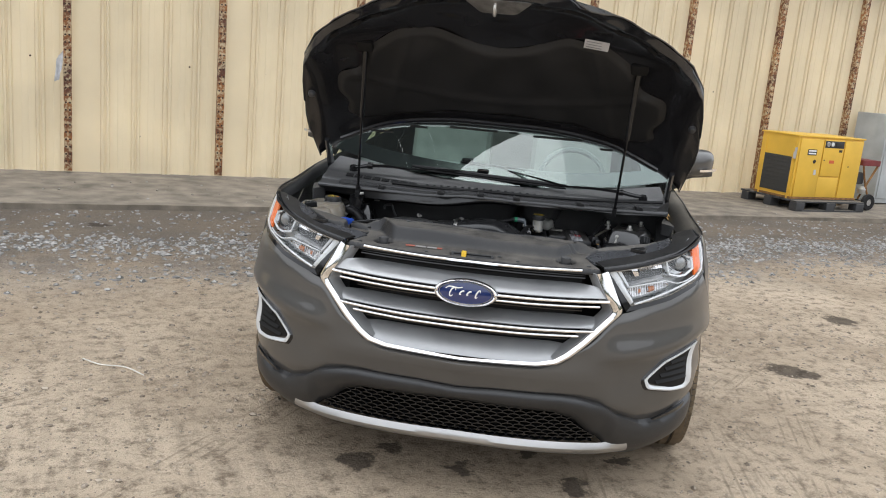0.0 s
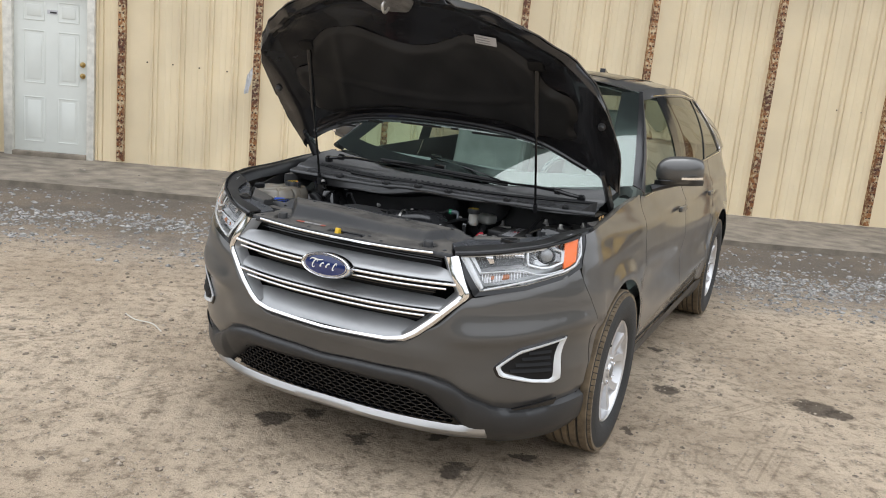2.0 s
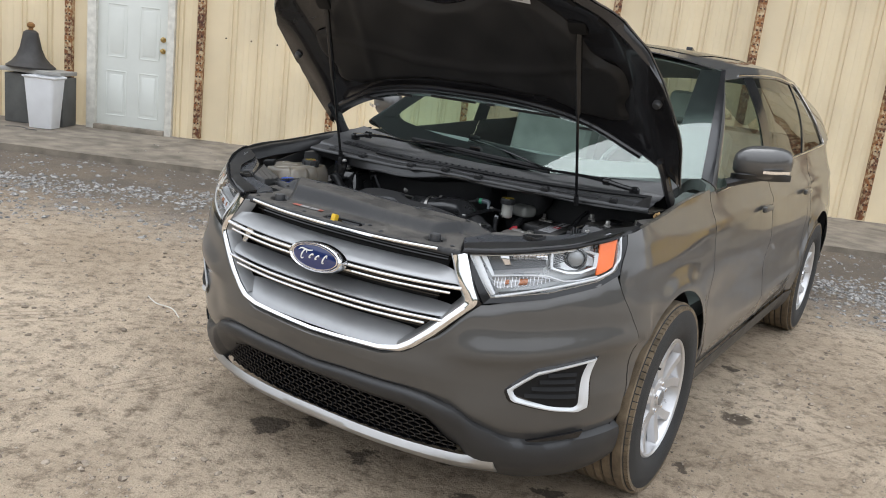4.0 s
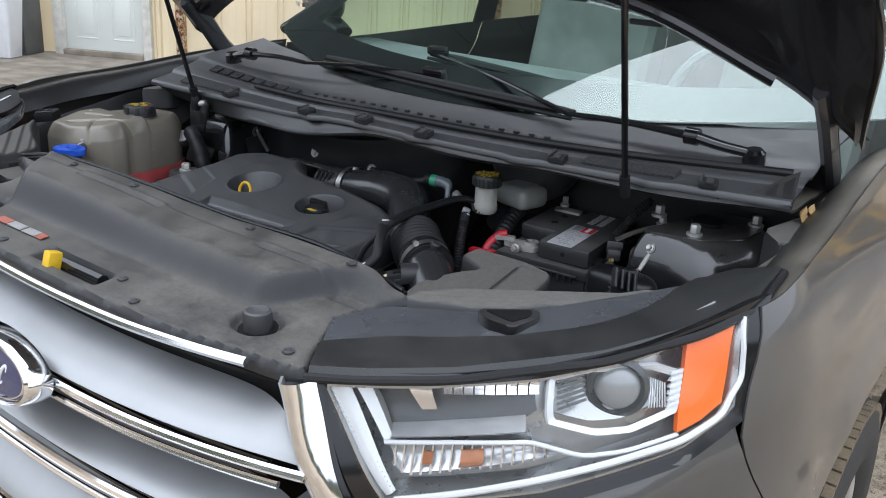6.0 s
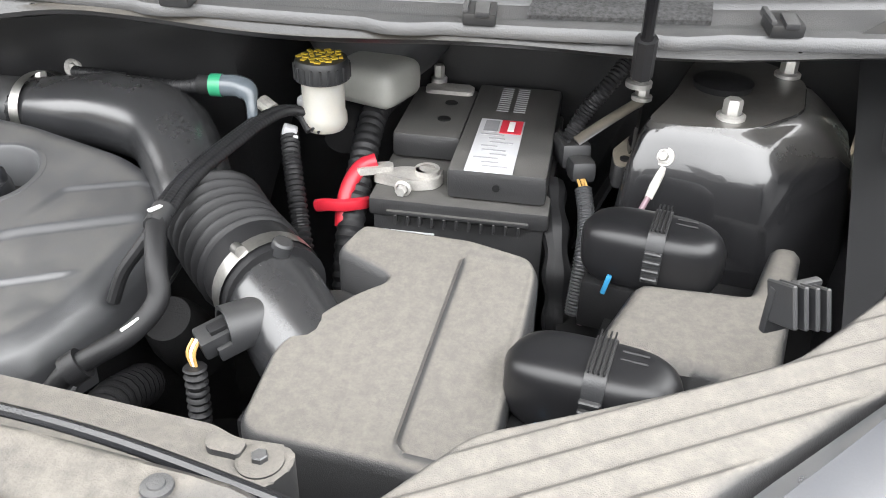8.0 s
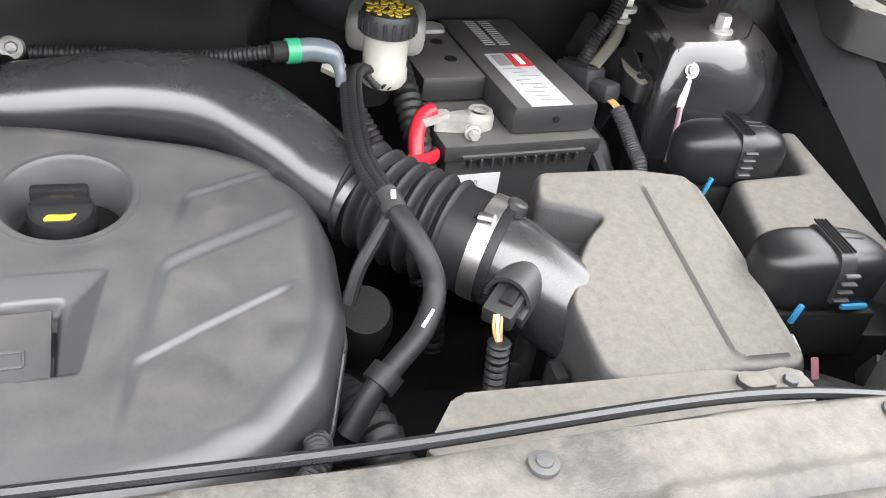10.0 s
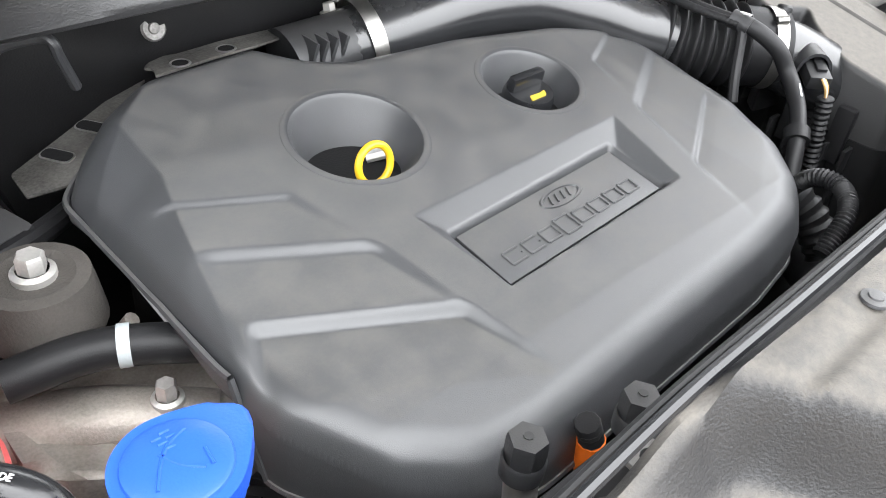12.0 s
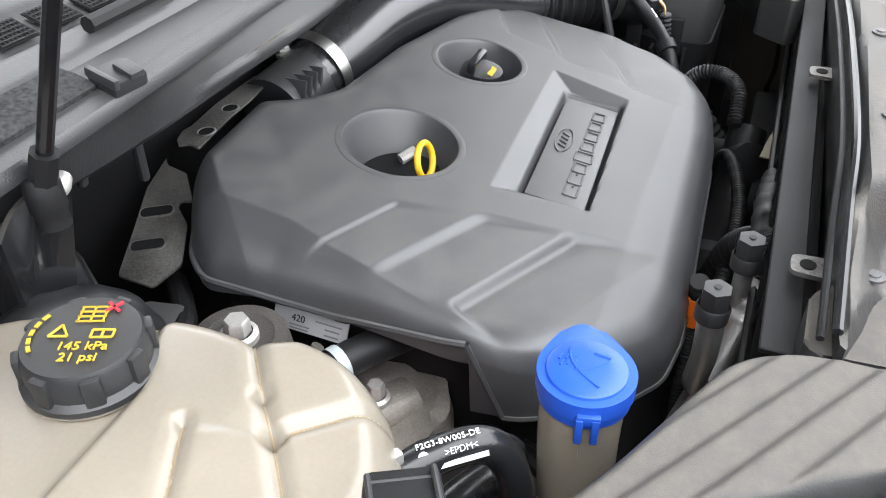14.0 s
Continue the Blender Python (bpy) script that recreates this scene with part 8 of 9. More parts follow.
def air_z(x, y, d):
    z = 0.927 + 0.20 * (y - 0.66) - 0.03 * np.maximum(x - 0.43, 0)
    z -= 0.008 * np.maximum(1 - d / 0.006, 0) ** 2
    # a thin raised line runs down the lid and turns along its front
    ex, ey = x - 0.4285, y - 0.4600
    e = np.where((ex < 0.012) & (ey < 0.012), 0.012 - np.hypot(ex - 0.012, ey - 0.012), np.minimum(ex, ey))
    line = np.exp(-(e / 0.0017) ** 2) * smooth01((0.655 - y) / 0.01) * smooth01((0.480 - x) / 0.006)
    z += 0.0034 * line - 0.0016 * smooth01(e / 0.003) * smooth01((0.488 - x) / 0.006) * smooth01((0.665 - y) / 0.006)
    return z


relief("lid", AB, air_z, 0.0016, DUSTY, air, "dusty lid with a pressed panel", skirt=0.80)
part("lower_box", prism([(0.41 + (x - 0.41) * 1.03, 0.565 + (y - 0.565) * 1.03) for x, y in AB], 0.62, 0.815, 0.0), BAYPLASTIC, air)
for y in (0.50, 0.56):
    part("lid_clip", box((0.300, y, 0.82), (0.012, 0.022, 0.07), 0.003), BAYPLASTIC, air)
for k in range(5):
    part("box_rib", box((0.296, 0.482 + 0.024 * k, 0.74), (0.02, 0.005, 0.14), 0.001), BAYPLASTIC, air)
part("neck", tube([(0.250, 0.624, 0.895), (0.278, 0.600, 0.890), (0.308, 0.575, 0.876), (0.340, 0.550, 0.858)], lambda t: 0.0425 - 0.001 * t, 14, 32), DUCT, air)
part("notch_floor", prism(rounded([(0.322, 0.632), (0.372, 0.616), (0.350, 0.600), (0.300, 0.610)], 0.006), 0.80, 0.888, 0.003), CLAD, air)
sensor = part("flow_sensor", tube([(0.288, 0.574, 0.884), (0.276, 0.560, 0.890)], 0.0165, 6, 20), CLAD, air)
part("sensor_hood", sheet(lambda a, b: Vector((0.287 - 0.68 * 0.036 * b + 0.0205 * 0.73 * math.cos(math.pi * a), 0.567 - 0.73 * 0.036 * b - 0.0205 * 0.68 * math.cos(math.pi * a), 0.8925 + 0.0235 * math.sin(math.pi * a))), 22, 6, 0.0035), CLAD, sensor)
part("sensor_plug", box((0.260, 0.537, 0.893), (0.026, 0.034, 0.017), 0.003, rot(12, 0, -43)), CLAD, sensor)
part("plug_lever", box((0.266, 0.540, 0.9045), (0.012, 0.030, 0.005), 0.0015, rot(12, 0, -43)), RUBBER, sensor)
part("plug_wing", box((0.279, 0.534, 0.890), (0.006, 0.034, 0.012), 0.002, rot(12, 0, -43)), CLAD, sensor)
for dx, m in ((-0.003, TANWIRE), (0.0, WHITEINK), (0.003, TANWIRE)):
    part("sensor_wire", tube([(0.249 + dx, 0.523, 0.897), (0.247 + dx, 0.515, 0.889), (0.250 + dx * 0.5, 0.513, 0.876)], 0.0013, 8, 6), m, sensor)
part("sensor_conduit", tube([(0.250, 0.513, 0.878), (0.252, 0.506, 0.82), (0.258, 0.49, 0.70)], corrugated(0.0085, 26, 0.0012), 110, 12), RUBBER, sensor)

# ---- battery ----
battery = thing("battery", "black car battery with white and red labels", "battery", (0.385, 0.94, 0.70))
BM = Matrix.Translation((0.382, 0.950, -0.006)) @ Matrix.Rotation(radians(5), 4, "Z")
part("case", placed(box((-0.012, 0, 0.785), (0.182, 0.260, 0.19), 0.004), BM), BATTERY, battery)
lid = part("top", placed(box((-0.012, 0, 0.877), (0.190, 0.268, 0.020), 0.004), BM), BATTERY, battery)
part("raised_top", placed(box((0.026, 0.004, 0.906), (0.104, 0.250, 0.034), 0.006), BM), BATTERY, battery)
part("terminal_cover", placed(box((-0.064, 0.036, 0.906), (0.078, 0.150, 0.030), 0.006), BM), BATTERY, battery)
for k in range(11):
    part("grip_rib", placed(box((-0.077 + 0.013 * k, -0.1335, 0.866), (0.003, 0.010, 0.012), 0.001, None, 1), BM), BATTERY, battery)
part("grip_bar", placed(box((-0.012, -0.1335, 0.8735), (0.15, 0.009, 0.004), 0.001), BM), BATTERY, battery)
lab = part("label", placed(box((0.017, -0.054, 0.9238), (0.050, 0.136, 0.0012)), BM), PAPER, battery, "white battery label")
part("label_red", placed(box((0.0285, -0.006, 0.9246), (0.024, 0.036, 0.0012)), BM), REDPRINT, lab)
part("red_bar", placed(box((0.0285, -0.006, 0.9254), (0.007, 0.026, 0.0010)), BM), WHITEINK, lab)
for k in range(9):
    part("label_bars", placed(box((0.010 + 0.006 * (k % 3), -0.030 - 0.010 * k, 0.9246), (0.018 if k % 2 else 0.026, 0.0016, 0.0010)), BM), GREYINK, lab)
part("bar_code", placed(box((0.006, -0.006, 0.9246), (0.016, 0.030, 0.0010)), BM), GREYINK, lab)
for k in range(24):
    part("warning_bars", placed(box((0.012 + 0.020 * (k % 2), 0.116 - 0.0066 * (k // 2), 0.9234), (0.014, 0.0022, 0.0010)), BM), GREYINK, battery)
for k in range(2):
    part("vent_plug", placed(lathe([(0, 0.0012), (0.007, 0.0012), (0.008, 0)], (-0.052, 0.01 + 0.05 * k, 0.921), (0, 0, 1), 14), BM), DARK, battery)
part("hold_notch", placed(lathe([(0, 0.0015), (0.004, 0.0015), (0.004, -0.001)], (0.026, -0.1212, 0.906), (0, -1, 0), 10), BM), DARK, battery)
sticker = part("date_sticker", placed(box((-0.064, -0.1315, 0.822), (0.056, 0.0012, 0.055)), BM), PAPER, battery, "white date sticker")
text("09/22", BM @ Vector((-0.074, -0.1324, 0.838)), 0.011, (BM.to_3x3() @ rot(90)), GREYINK, sticker)
post = part("terminal_post", placed(lathe([(0.009, 0), (0.008, 0.022), (0, 0.022)], (-0.056, -0.094, 0.884), (0, 0, 1), 20), BM), LEAD, battery)
part("terminal_clamp", placed(prism(rounded([(-0.112, -0.100), (-0.084, -0.080), (-0.040, -0.074), (-0.034, -0.086), (-0.040, -0.104), (-0.062, -0.112), (-0.088, -0.106)], 0.008), 0.888, 0.900, 0.004), BM), LEAD, battery, "grey lead terminal clamp")
screw("clamp_nut", BM @ Vector((-0.072, -0.119, 0.895)), 0.006, 0.012, BOLT, battery, (0, -1, 0))
part("clamp_jaw", placed(lathe([(0.009, 0), (0.0135, 0), (0.0135, 0.010), (0.009, 0.010)], (-0.052, -0.090, 0.896), (0, 0, 1), 22), BM), LEAD, battery)
part("cable_lug", placed(prism(rounded([(-0.125, -0.110), (-0.088, -0.094), (-0.092, -0.082), (-0.128, -0.094)], 0.004), 0.898, 0.906, 0.002), BM), LEAD, battery)
part("rear_terminal", placed(prism(rounded([(-0.090, 0.085), (-0.03, 0.085), (-0.03, 0.112), (-0.09, 0.112)], 0.008), 0.912, 0.926, 0.004), BM), LEAD, battery)
screw("rear_nut", BM @ Vector((-0.078, 0.118, 0.925)), 0.007, 0.022, BOLT, battery)
cable = thing("battery_cable", "red sleeved battery cable with black conduit", "cable", (0.29, 0.83, 0.8))
part("red_sleeve", tube([(0.282, 0.852, 0.902), (0.268, 0.844, 0.897), (0.260, 0.828, 0.884), (0.258, 0.812, 0.866), (0.260, 0.800, 0.845)], 0.0088, 26, 12), RED, cable)
part("red_tie", tube([(0.232, 0.800, 0.866), (0.246, 0.795, 0.872), (0.262, 0.796, 0.873), (0.276, 0.806, 0.872), (0.280, 0.822, 0.866)], 0.0052, 20, 8, flat=1.4), RED, cable)
part("conduit", tube([(0.262, 1.0, 0.93), (0.255, 0.93, 0.925), (0.262, 0.86, 0.89), (0.268, 0.80, 0.84), (0.275, 0.76, 0.76), (0.28, 0.74, 0.66)], corrugated(0.015, 40, 0.0010), 170, 14), RUBBER, cable)

# ---- brake fluid reservoir ----
brake = thing("brake_fluid_reservoir", "milky brake fluid reservoir with black cap and yellow print", "reservoir", (0.225, 0.86, 0.90))
bc = Vector((0.224, 0.853, 0.0))
part("neck", lathe([(0, 0.934), (0.021, 0.934), (0.0245, 0.940), (0.0242, 0.950), (0.0225, 0.954), (0.0225, 0.99)], bc, (0, 0, 1), 32), WHITETANK, brake)
# Greyer than the milky neck: cowl shade is mixed into the tank's colour.
part("tank", box((0.247, 0.952, 0.956), (0.088, 0.080, 0.046), 0.020, rot(0, 0, -14), 4), mat("shaded_white_plastic", (0.27, 0.27, 0.25), 0.4, 0, 0.08, 9), brake)
rcap = bmesh.new()
lathe([(0.0235, 0.988), (0.0280, 0.989), (0.0285, 1.006), (0.0265, 1.011), (0, 1.0125)], bc, (0, 0, 1), 40, rcap)
rc = part("cap", rcap, CLAD, brake, "black ribbed cap")
for k in range(20):
    a = k * math.tau / 20
    part("cap_rib", box((bc.x + 0.0283 * math.cos(a), bc.y + 0.0283 * math.sin(a), 0.998), (0.0036, 0.0036, 0.016), 0.001, rot(0, 0, math.degrees(a)), 1), CLAD, rc)
for k in range(26):
    r, a = 0.0230 * math.sqrt((k + 0.5) / 26), k * 2.39996
    part("cap_print", box((bc.x + r * math.cos(a), bc.y + r * math.sin(a), 1.0125), (0.0062, 0.0040, 0.0014), 0, rot(0, 0, k * 31)), YPRINT, rc)
booster = part("booster", lathe([(0, -0.052), (0.062, -0.050), (0.074, -0.044), (0.096, -0.012), (0.100, 0.0), (0.100, 0.04), (0, 0.05)], (0.222, 1.025, 1.020), (0, 1, 0), 40), COVER, car, "round black brake booster")
part("master_cylinder", tube([(0.225, 0.89, 0.905), (0.225, 0.98, 0.915)], 0.020, 6, 16), DARK, brake)

# ---- fuse box ----
fuse = thing("fuse_box", "black fuse box with two domed connector covers", "fuse box", (0.60, 0.64, 0.75))
FL = rounded([(0.572, 0.710), (0.668, 0.717), (0.690, 0.806), (0.716, 0.803), (0.676, 0.545), (0.655, 0.560), (0.642, 0.602), (0.541, 0.603)], 0.010)
relief("flat_lid", FL, lambda x, y, d: 0.895 + 0.03 * (y - 0.70) - 0.008 * np.maximum(1 - d / 0.010, 0) ** 2, 0.005, DUSTY, fuse, skirt=0.83)
part("base", prism(rounded([(0.525, 0.525), (0.665, 0.505), (0.715, 0.80), (0.56, 0.81)], 0.02), 0.66, 0.845, 0.004), DARK, fuse)
for cx, cy, ang in ((0.580, 0.742, -6), (0.550, 0.540, -5)):
    m = Matrix.Translation((cx, cy, 0.906)) @ Matrix.Rotation(radians(ang), 4, "Z")
    db = bmesh.new()
    bmesh.ops.create_uvsphere(db, u_segments=32, v_segments=20, radius=1)
    for v in db.verts:
        s = [math.copysign(abs(c) ** 0.55, c) for c in v.co]
        v.co = Vector((s[0] * 0.064 * (1 - 0.10 * abs(s[1])), s[1] * 0.031, max(s[2], -0.9) * 0.032))
    dome = part("connector_cover", placed(db, m), DOME, fuse, "glossy black domed connector cover")
    part("latch_strap", placed(sheet(lambda a, b: Vector((-0.003 + 0.015 * b, -0.036 + 0.070 * a, 0.0345 - 0.045 * abs(2 * a - 1) ** 7)), 28, 4, 0.005), m), CLAD, dome)
    for k in range(4):
        part("strap_rib", placed(box((-0.0008 + 0.0035 * k, 0.001, 0.0350), (0.0014, 0.050, 0.0026), 0.0006, segs=1), m), RUBBER, dome)
    for k in range(4):
        part("strap_rung", placed(box((0.0045, -0.0375, 0.020 - 0.0085 * k), (0.015, 0.005, 0.003), 0.001, segs=1), m), CLAD, dome)
    for k in range(2):
        part("vent_bar", placed(box((0.026, 0.002 + 0.009 * k, 0.0316), (0.020, 0.0018, 0.002), 0.001, segs=1), m), RUBBER, dome)
    part("blue_lock", placed(box((-0.031, -0.036, -0.021), (0.0045, 0.004, 0.020), 0.001, rot(0, 12)), m), LIGHTBLUE, fuse, "light blue connector lock")
    part("connector_body", placed(box((0.0, -0.002, -0.052), (0.110, 0.056, 0.050), 0.004), m), DARK, fuse)
part("blue_lock", box((0.574, 0.507, 0.888), (0.026, 0.004, 0.005), 0.001, rot(0, 0, -4)), LIGHTBLUE, fuse)
loom = thing("wiring_loom", "bundle of taped wires with a white and a pink tag", "wiring", (0.55, 0.47, 0.7))
part("taped_wire", tube([(0.50, 0.52, 0.80), (0.53, 0.48, 0.825), (0.57, 0.455, 0.825), (0.62, 0.45, 0.81), (0.66, 0.47, 0.78)], 0.014, 30, 10), RUBBER, loom)
part("white_tag", box((0.512, 0.493, 0.858), (0.018, 0.003, 0.018), 0, rot(-35, -20, 25)), PAPER, loom)
part("pink_tag", box((0.520, 0.468, 0.858), (0.008, 0.003, 0.018), 0, rot(-35, 20, 20)), mat("pink_tag", (0.34, 0.15, 0.18), 0.5), loom)
part("plug", box((0.60, 0.455, 0.836), (0.05, 0.035, 0.030), 0.004, rot(10, 15, -30)), CLAD, loom)
for k in range(4):
    part("plug_rib", box((0.583 + 0.011 * k, 0.450, 0.852), (0.004, 0.034, 0.006), 0.001, rot(10, 15, -30), 1), CLAD, loom)
# ground cable at the strut tower
gnd = thing("ground_cable", "ground cable with crimped ring on the strut tower", "cable", (0.58, 0.83, 0.85))
part("ring_terminal", lathe([(0.004, 0), (0.0095, 0), (0.0095, 0.0022), (0.004, 0.0022)], (0.5803, 0.8490, 0.9512), (-0.25, -0.85, 0.45), 20), LEAD, gnd)
screw("ground_stud", (0.5797, 0.8470, 0.9523), 0.0048, 0.008, BOLT, gnd, (-0.25, -0.85, 0.45))
part("crimp", tube([(0.579, 0.848, 0.941), (0.574, 0.838, 0.922), (0.571, 0.833, 0.912)], lambda t: 0.0062 - 0.002 * t, 10, 10, flat=0.7), LEAD, gnd)
part("wire", tube([(0.5705, 0.831, 0.914), (0.560, 0.812, 0.893), (0.545, 0.790, 0.868), (0.532, 0.772, 0.845), (0.524, 0.760, 0.80)], 0.0030, 20, 8), mat("purple_wire", (0.17, 0.11, 0.13), 0.35), gnd)
# sensor plug between battery and tower
plug = thing("wiring_plug", "black wiring plug with ribbed conduit beside the battery", "wiring", (0.50, 0.86, 0.85))
pm = Matrix.Translation((0.486, 0.913, 0.912)) @ Matrix.Rotation(radians(20), 4, "Z")
part("plug_body", placed(box((0, 0.010, 0), (0.032, 0.056, 0.028), 0.006, rot(-8)), pm), CLAD, plug)
part("plug_nose", placed(box((0.002, -0.030, -0.003), (0.027, 0.034, 0.024), 0.008, rot(-8)), pm), CLAD, plug)
for k in range(3):
    part("plug_rib", placed(box((-0.009 + 0.009 * k, 0.012, 0.0155), (0.0035, 0.044, 0.004), 0.001, rot(-8), 1), pm), RUBBER, plug)
for dx in (-0.003, 0.001, 0.004):
    part("wire", tube([(0.499 + dx, 0.872, 0.905), (0.504 + dx, 0.860, 0.902), (0.507 + dx, 0.852, 0.896)], 0.0016, 8, 6), TANWIRE, plug)
part("conduit", tube([(0.505, 0.857, 0.900), (0.512, 0.838, 0.884), (0.516, 0.815, 0.868), (0.517, 0.793, 0.855), (0.515, 0.775, 0.80)], corrugated(0.0082, 40, 0.0009), 160, 12), COVER, plug)
part("taped_sleeve", tube([(0.468, 0.895, 0.88), (0.480, 0.850, 0.86), (0.492, 0.812, 0.82), (0.50, 0.79, 0.74)], lambda t: 0.014 + 0.002 * math.sin(t * 25), 40, 10), RUBBER, plug)
rb = part("relay_bracket", prism(rounded([(0.545, 0.952), (0.580, 0.955), (0.574, 0.905), (0.552, 0.872), (0.533, 0.868), (0.527, 0.90)], 0.008), 0.90, lambda x, y: 0.928 - 0.10 * max(0, 0.90 - y), 0.003), BAYPAINT, plug)
part("bracket_hole", lathe([(0, 0.0008), (0.005, 0.0008), (0.005, -0.001)], (0.5415, 0.884, 0.9275), (0, -0.1, 1), 16), DARK, rb)
part("conduit", tube([(0.478, 0.915, 0.925), (0.492, 0.925, 0.955), (0.512, 0.930, 0.985), (0.53, 0.95, 1.01)], corrugated(0.0085, 24, 0.001), 100, 10), RUBBER, plug)

part("bracket", tube([(0.546, 0.968, 0.958), (0.520, 0.930, 0.950), (0.488, 0.905, 0.930)], 0.008, 14, 10, flat=0.35), BAYPAINT, plug)
screw("bracket_bolt", (0.548, 0.972, 0.960), 0.0075, 0.016, BOLT, plug)
# ---- hoses over the intake ----
vac = thing("vacuum_hose", "braided black hose crossing over the intake bellows", "hose", (0.18, 0.6, 0.85))
hb = bmesh.new()
route = [Vector(p) for p in ((0.222, 0.832, 0.938), (0.204, 0.840, 0.953), (0.184, 0.815, 0.960), (0.172, 0.745, 0.957), (0.167, 0.668, 0.953), (0.177, 0.602, 0.950))]
for dx, dz in ((-0.0062, -0.001), (0.0, 0.0012), (0.0062, -0.001)):
    tube([p + Vector((dx, 0.15 * dx, dz)) for p in route], corrugated(0.0046, 60, 0.0003), 180, 10, hb)
part("upper_hose", hb, RUBBER, vac)
part("lower_hose", tube([(0.176, 0.606, 0.950), (0.184, 0.585, 0.945), (0.196, 0.562, 0.930), (0.203, 0.546, 0.908), (0.190, 0.522, 0.890), (0.168, 0.503, 0.878), (0.148, 0.489, 0.864), (0.128, 0.474, 0.835)], 0.0090, 60, 14), RUBBER, vac)
part("tee", tube([(0.1755, 0.614, 0.951), (0.1795, 0.592, 0.947)], 0.0102, 5, 12), CLAD, vac)
part("tee_mark", box((0.1772, 0.600, 0.9600), (0.004, 0.014, 0.002), 0.0005, rot(-8, 0, -12)), WHITEINK, vac)
part("branch", tube([(0.176, 0.598, 0.944), (0.163, 0.588, 0.925), (0.150, 0.578, 0.905), (0.142, 0.568, 0.88)], 0.0058, 16, 10), RUBBER, vac)
for p, q in (((0.160, 0.498, 0.873), (0.150, 0.4905, 0.866)), ((0.154, 0.4935, 0.869), (0.151, 0.4915, 0.8665))):
    part("hose_clamp", tube([p, q], 0.0135, 5, 18), RUBBER, vac)
part("stripe", tube([(0.1975, 0.527, 0.9030), (0.187, 0.516, 0.8965)], 0.0015, 6, 6), WHITEINK, vac)
fuel = thing("vapour_line", "ribbed black line with a green ringed quick connector", "hose", (0.1, 0.83, 0.9))
part("line", tube([(-0.110, 0.890, 0.945), (-0.057, 0.876, 0.951), (-0.006, 0.862, 0.955), (0.046, 0.845, 0.962), (0.098, 0.820, 0.978), (0.118, 0.810, 0.985)], corrugated(0.0068, 50, 0.0007), 170, 12), RUBBER, fuel)
part("green_ring", tube([(0.119, 0.809, 0.985), (0.131, 0.811, 0.985)], 0.0118, 4, 16), GREEN, fuel, "green locking ring")
part("connector", tube([(0.130, 0.811, 0.985), (0.148, 0.811, 0.986), (0.162, 0.806, 0.983), (0.168, 0.799, 0.972), (0.170, 0.795, 0.957)], lambda t: 0.0115 - 0.006 * float(smooth01((t - 0.45) / 0.3)), 24, 14), mat("smoky_clear_plastic", (0.075, 0.088, 0.10), 0.16, 0, 0.15, 30), fuel, "smoky grey elbow")
part("collar", tube([(0.106, 0.807, 0.985), (0.120, 0.809, 0.985)], 0.0098, 4, 14), DARK, fuel)
con = thing("ribbed_conduit", "ribbed wiring conduit below the brake reservoir", "wiring", (0.2, 0.78, 0.8))
part("conduit", tube([(0.185, 0.845, 0.925), (0.200, 0.815, 0.905), (0.222, 0.775, 0.870), (0.24, 0.745, 0.83), (0.25, 0.72, 0.77)], corrugated(0.0095, 34, 0.0012), 140, 10), RUBBER, con)
part("foil_wrap", tube([(0.160, 0.838, 0.960), (0.176, 0.830, 0.955)], 0.0085, 5, 10), LEAD, con)
# dark clutter low between cover and air box
low = thing("lower_hoses", "dark ribbed hoses low in the bay", "hose", (0.2, 0.5, 0.6))
part("ribbed_hose", tube([(0.17, 0.40, 0.72), (0.165, 0.46, 0.79), (0.15, 0.52, 0.80), (0.13, 0.60, 0.76)], corrugated(0.020, 22, 0.0016), 110, 14), RUBBER, low)
part("thermostat", lathe([(0, 0.03), (0.022, 0.03), (0.026, 0.022), (0.03, 0.0), (0.03, -0.05)], (0.165, 0.620, 0.815), (0.0, -0.5, 0.85), 24), DARK, low)
part("gearbox", box((0.25, 0.58, 0.54), (0.26, 0.26, 0.20), 0.04), DARK, low)
part("radiator_hose", tube([(0.05, 0.36, 0.78), (0.12, 0.40, 0.74), (0.20, 0.44, 0.70), (0.26, 0.50, 0.68)], 0.026, 20, 14), RUBBER, low)
part("charge_pipe", tube([(0.10, 0.37, 0.80), (0.05, 0.375, 0.75), (-0.05, 0.38, 0.69), (-0.2, 0.385, 0.65)], 0.024, 20, 14), RUBBER, low)
part("grey_tape", tube([(-0.034, 0.379, 0.699), (-0.046, 0.380, 0.692)], 0.0248, 4, 18, cap=False), COWL, low)

part("taped_hose", tube([(-0.115, 0.335, 0.86), (-0.20, 0.340, 0.878), (-0.262, 0.338, 0.868), (-0.300, 0.335, 0.825), (-0.31, 0.34, 0.74)], lambda t: 0.0135 + 0.0008 * math.sin(t * 70), 80, 12), RUBBER, low)
part("tan_strap", sheet(lambda a, b: Vector((-0.077 + 0.068 * a, 0.345 - 0.012 * a + 0.010 * b, 0.862 + 0.006 * math.sin(3 * a))), 8, 2, 0.002), mat("tan_webbing", (0.22, 0.19, 0.14), 0.8), low)
part("loop_conduit", tube([(0.110, 0.475, 0.82), (0.100, 0.445, 0.865), (0.094, 0.415, 0.872), (0.062, 0.392, 0.868), (0.025, 0.388, 0.84)], corrugated(0.0085, 44, 0.0010), 170, 10), RUBBER, low)

# ---- coolant tank ----
SEAMTAN = mat("brown_mould_line", (0.26, 0.19, 0.11), 0.4, 0, 0.2, 40)
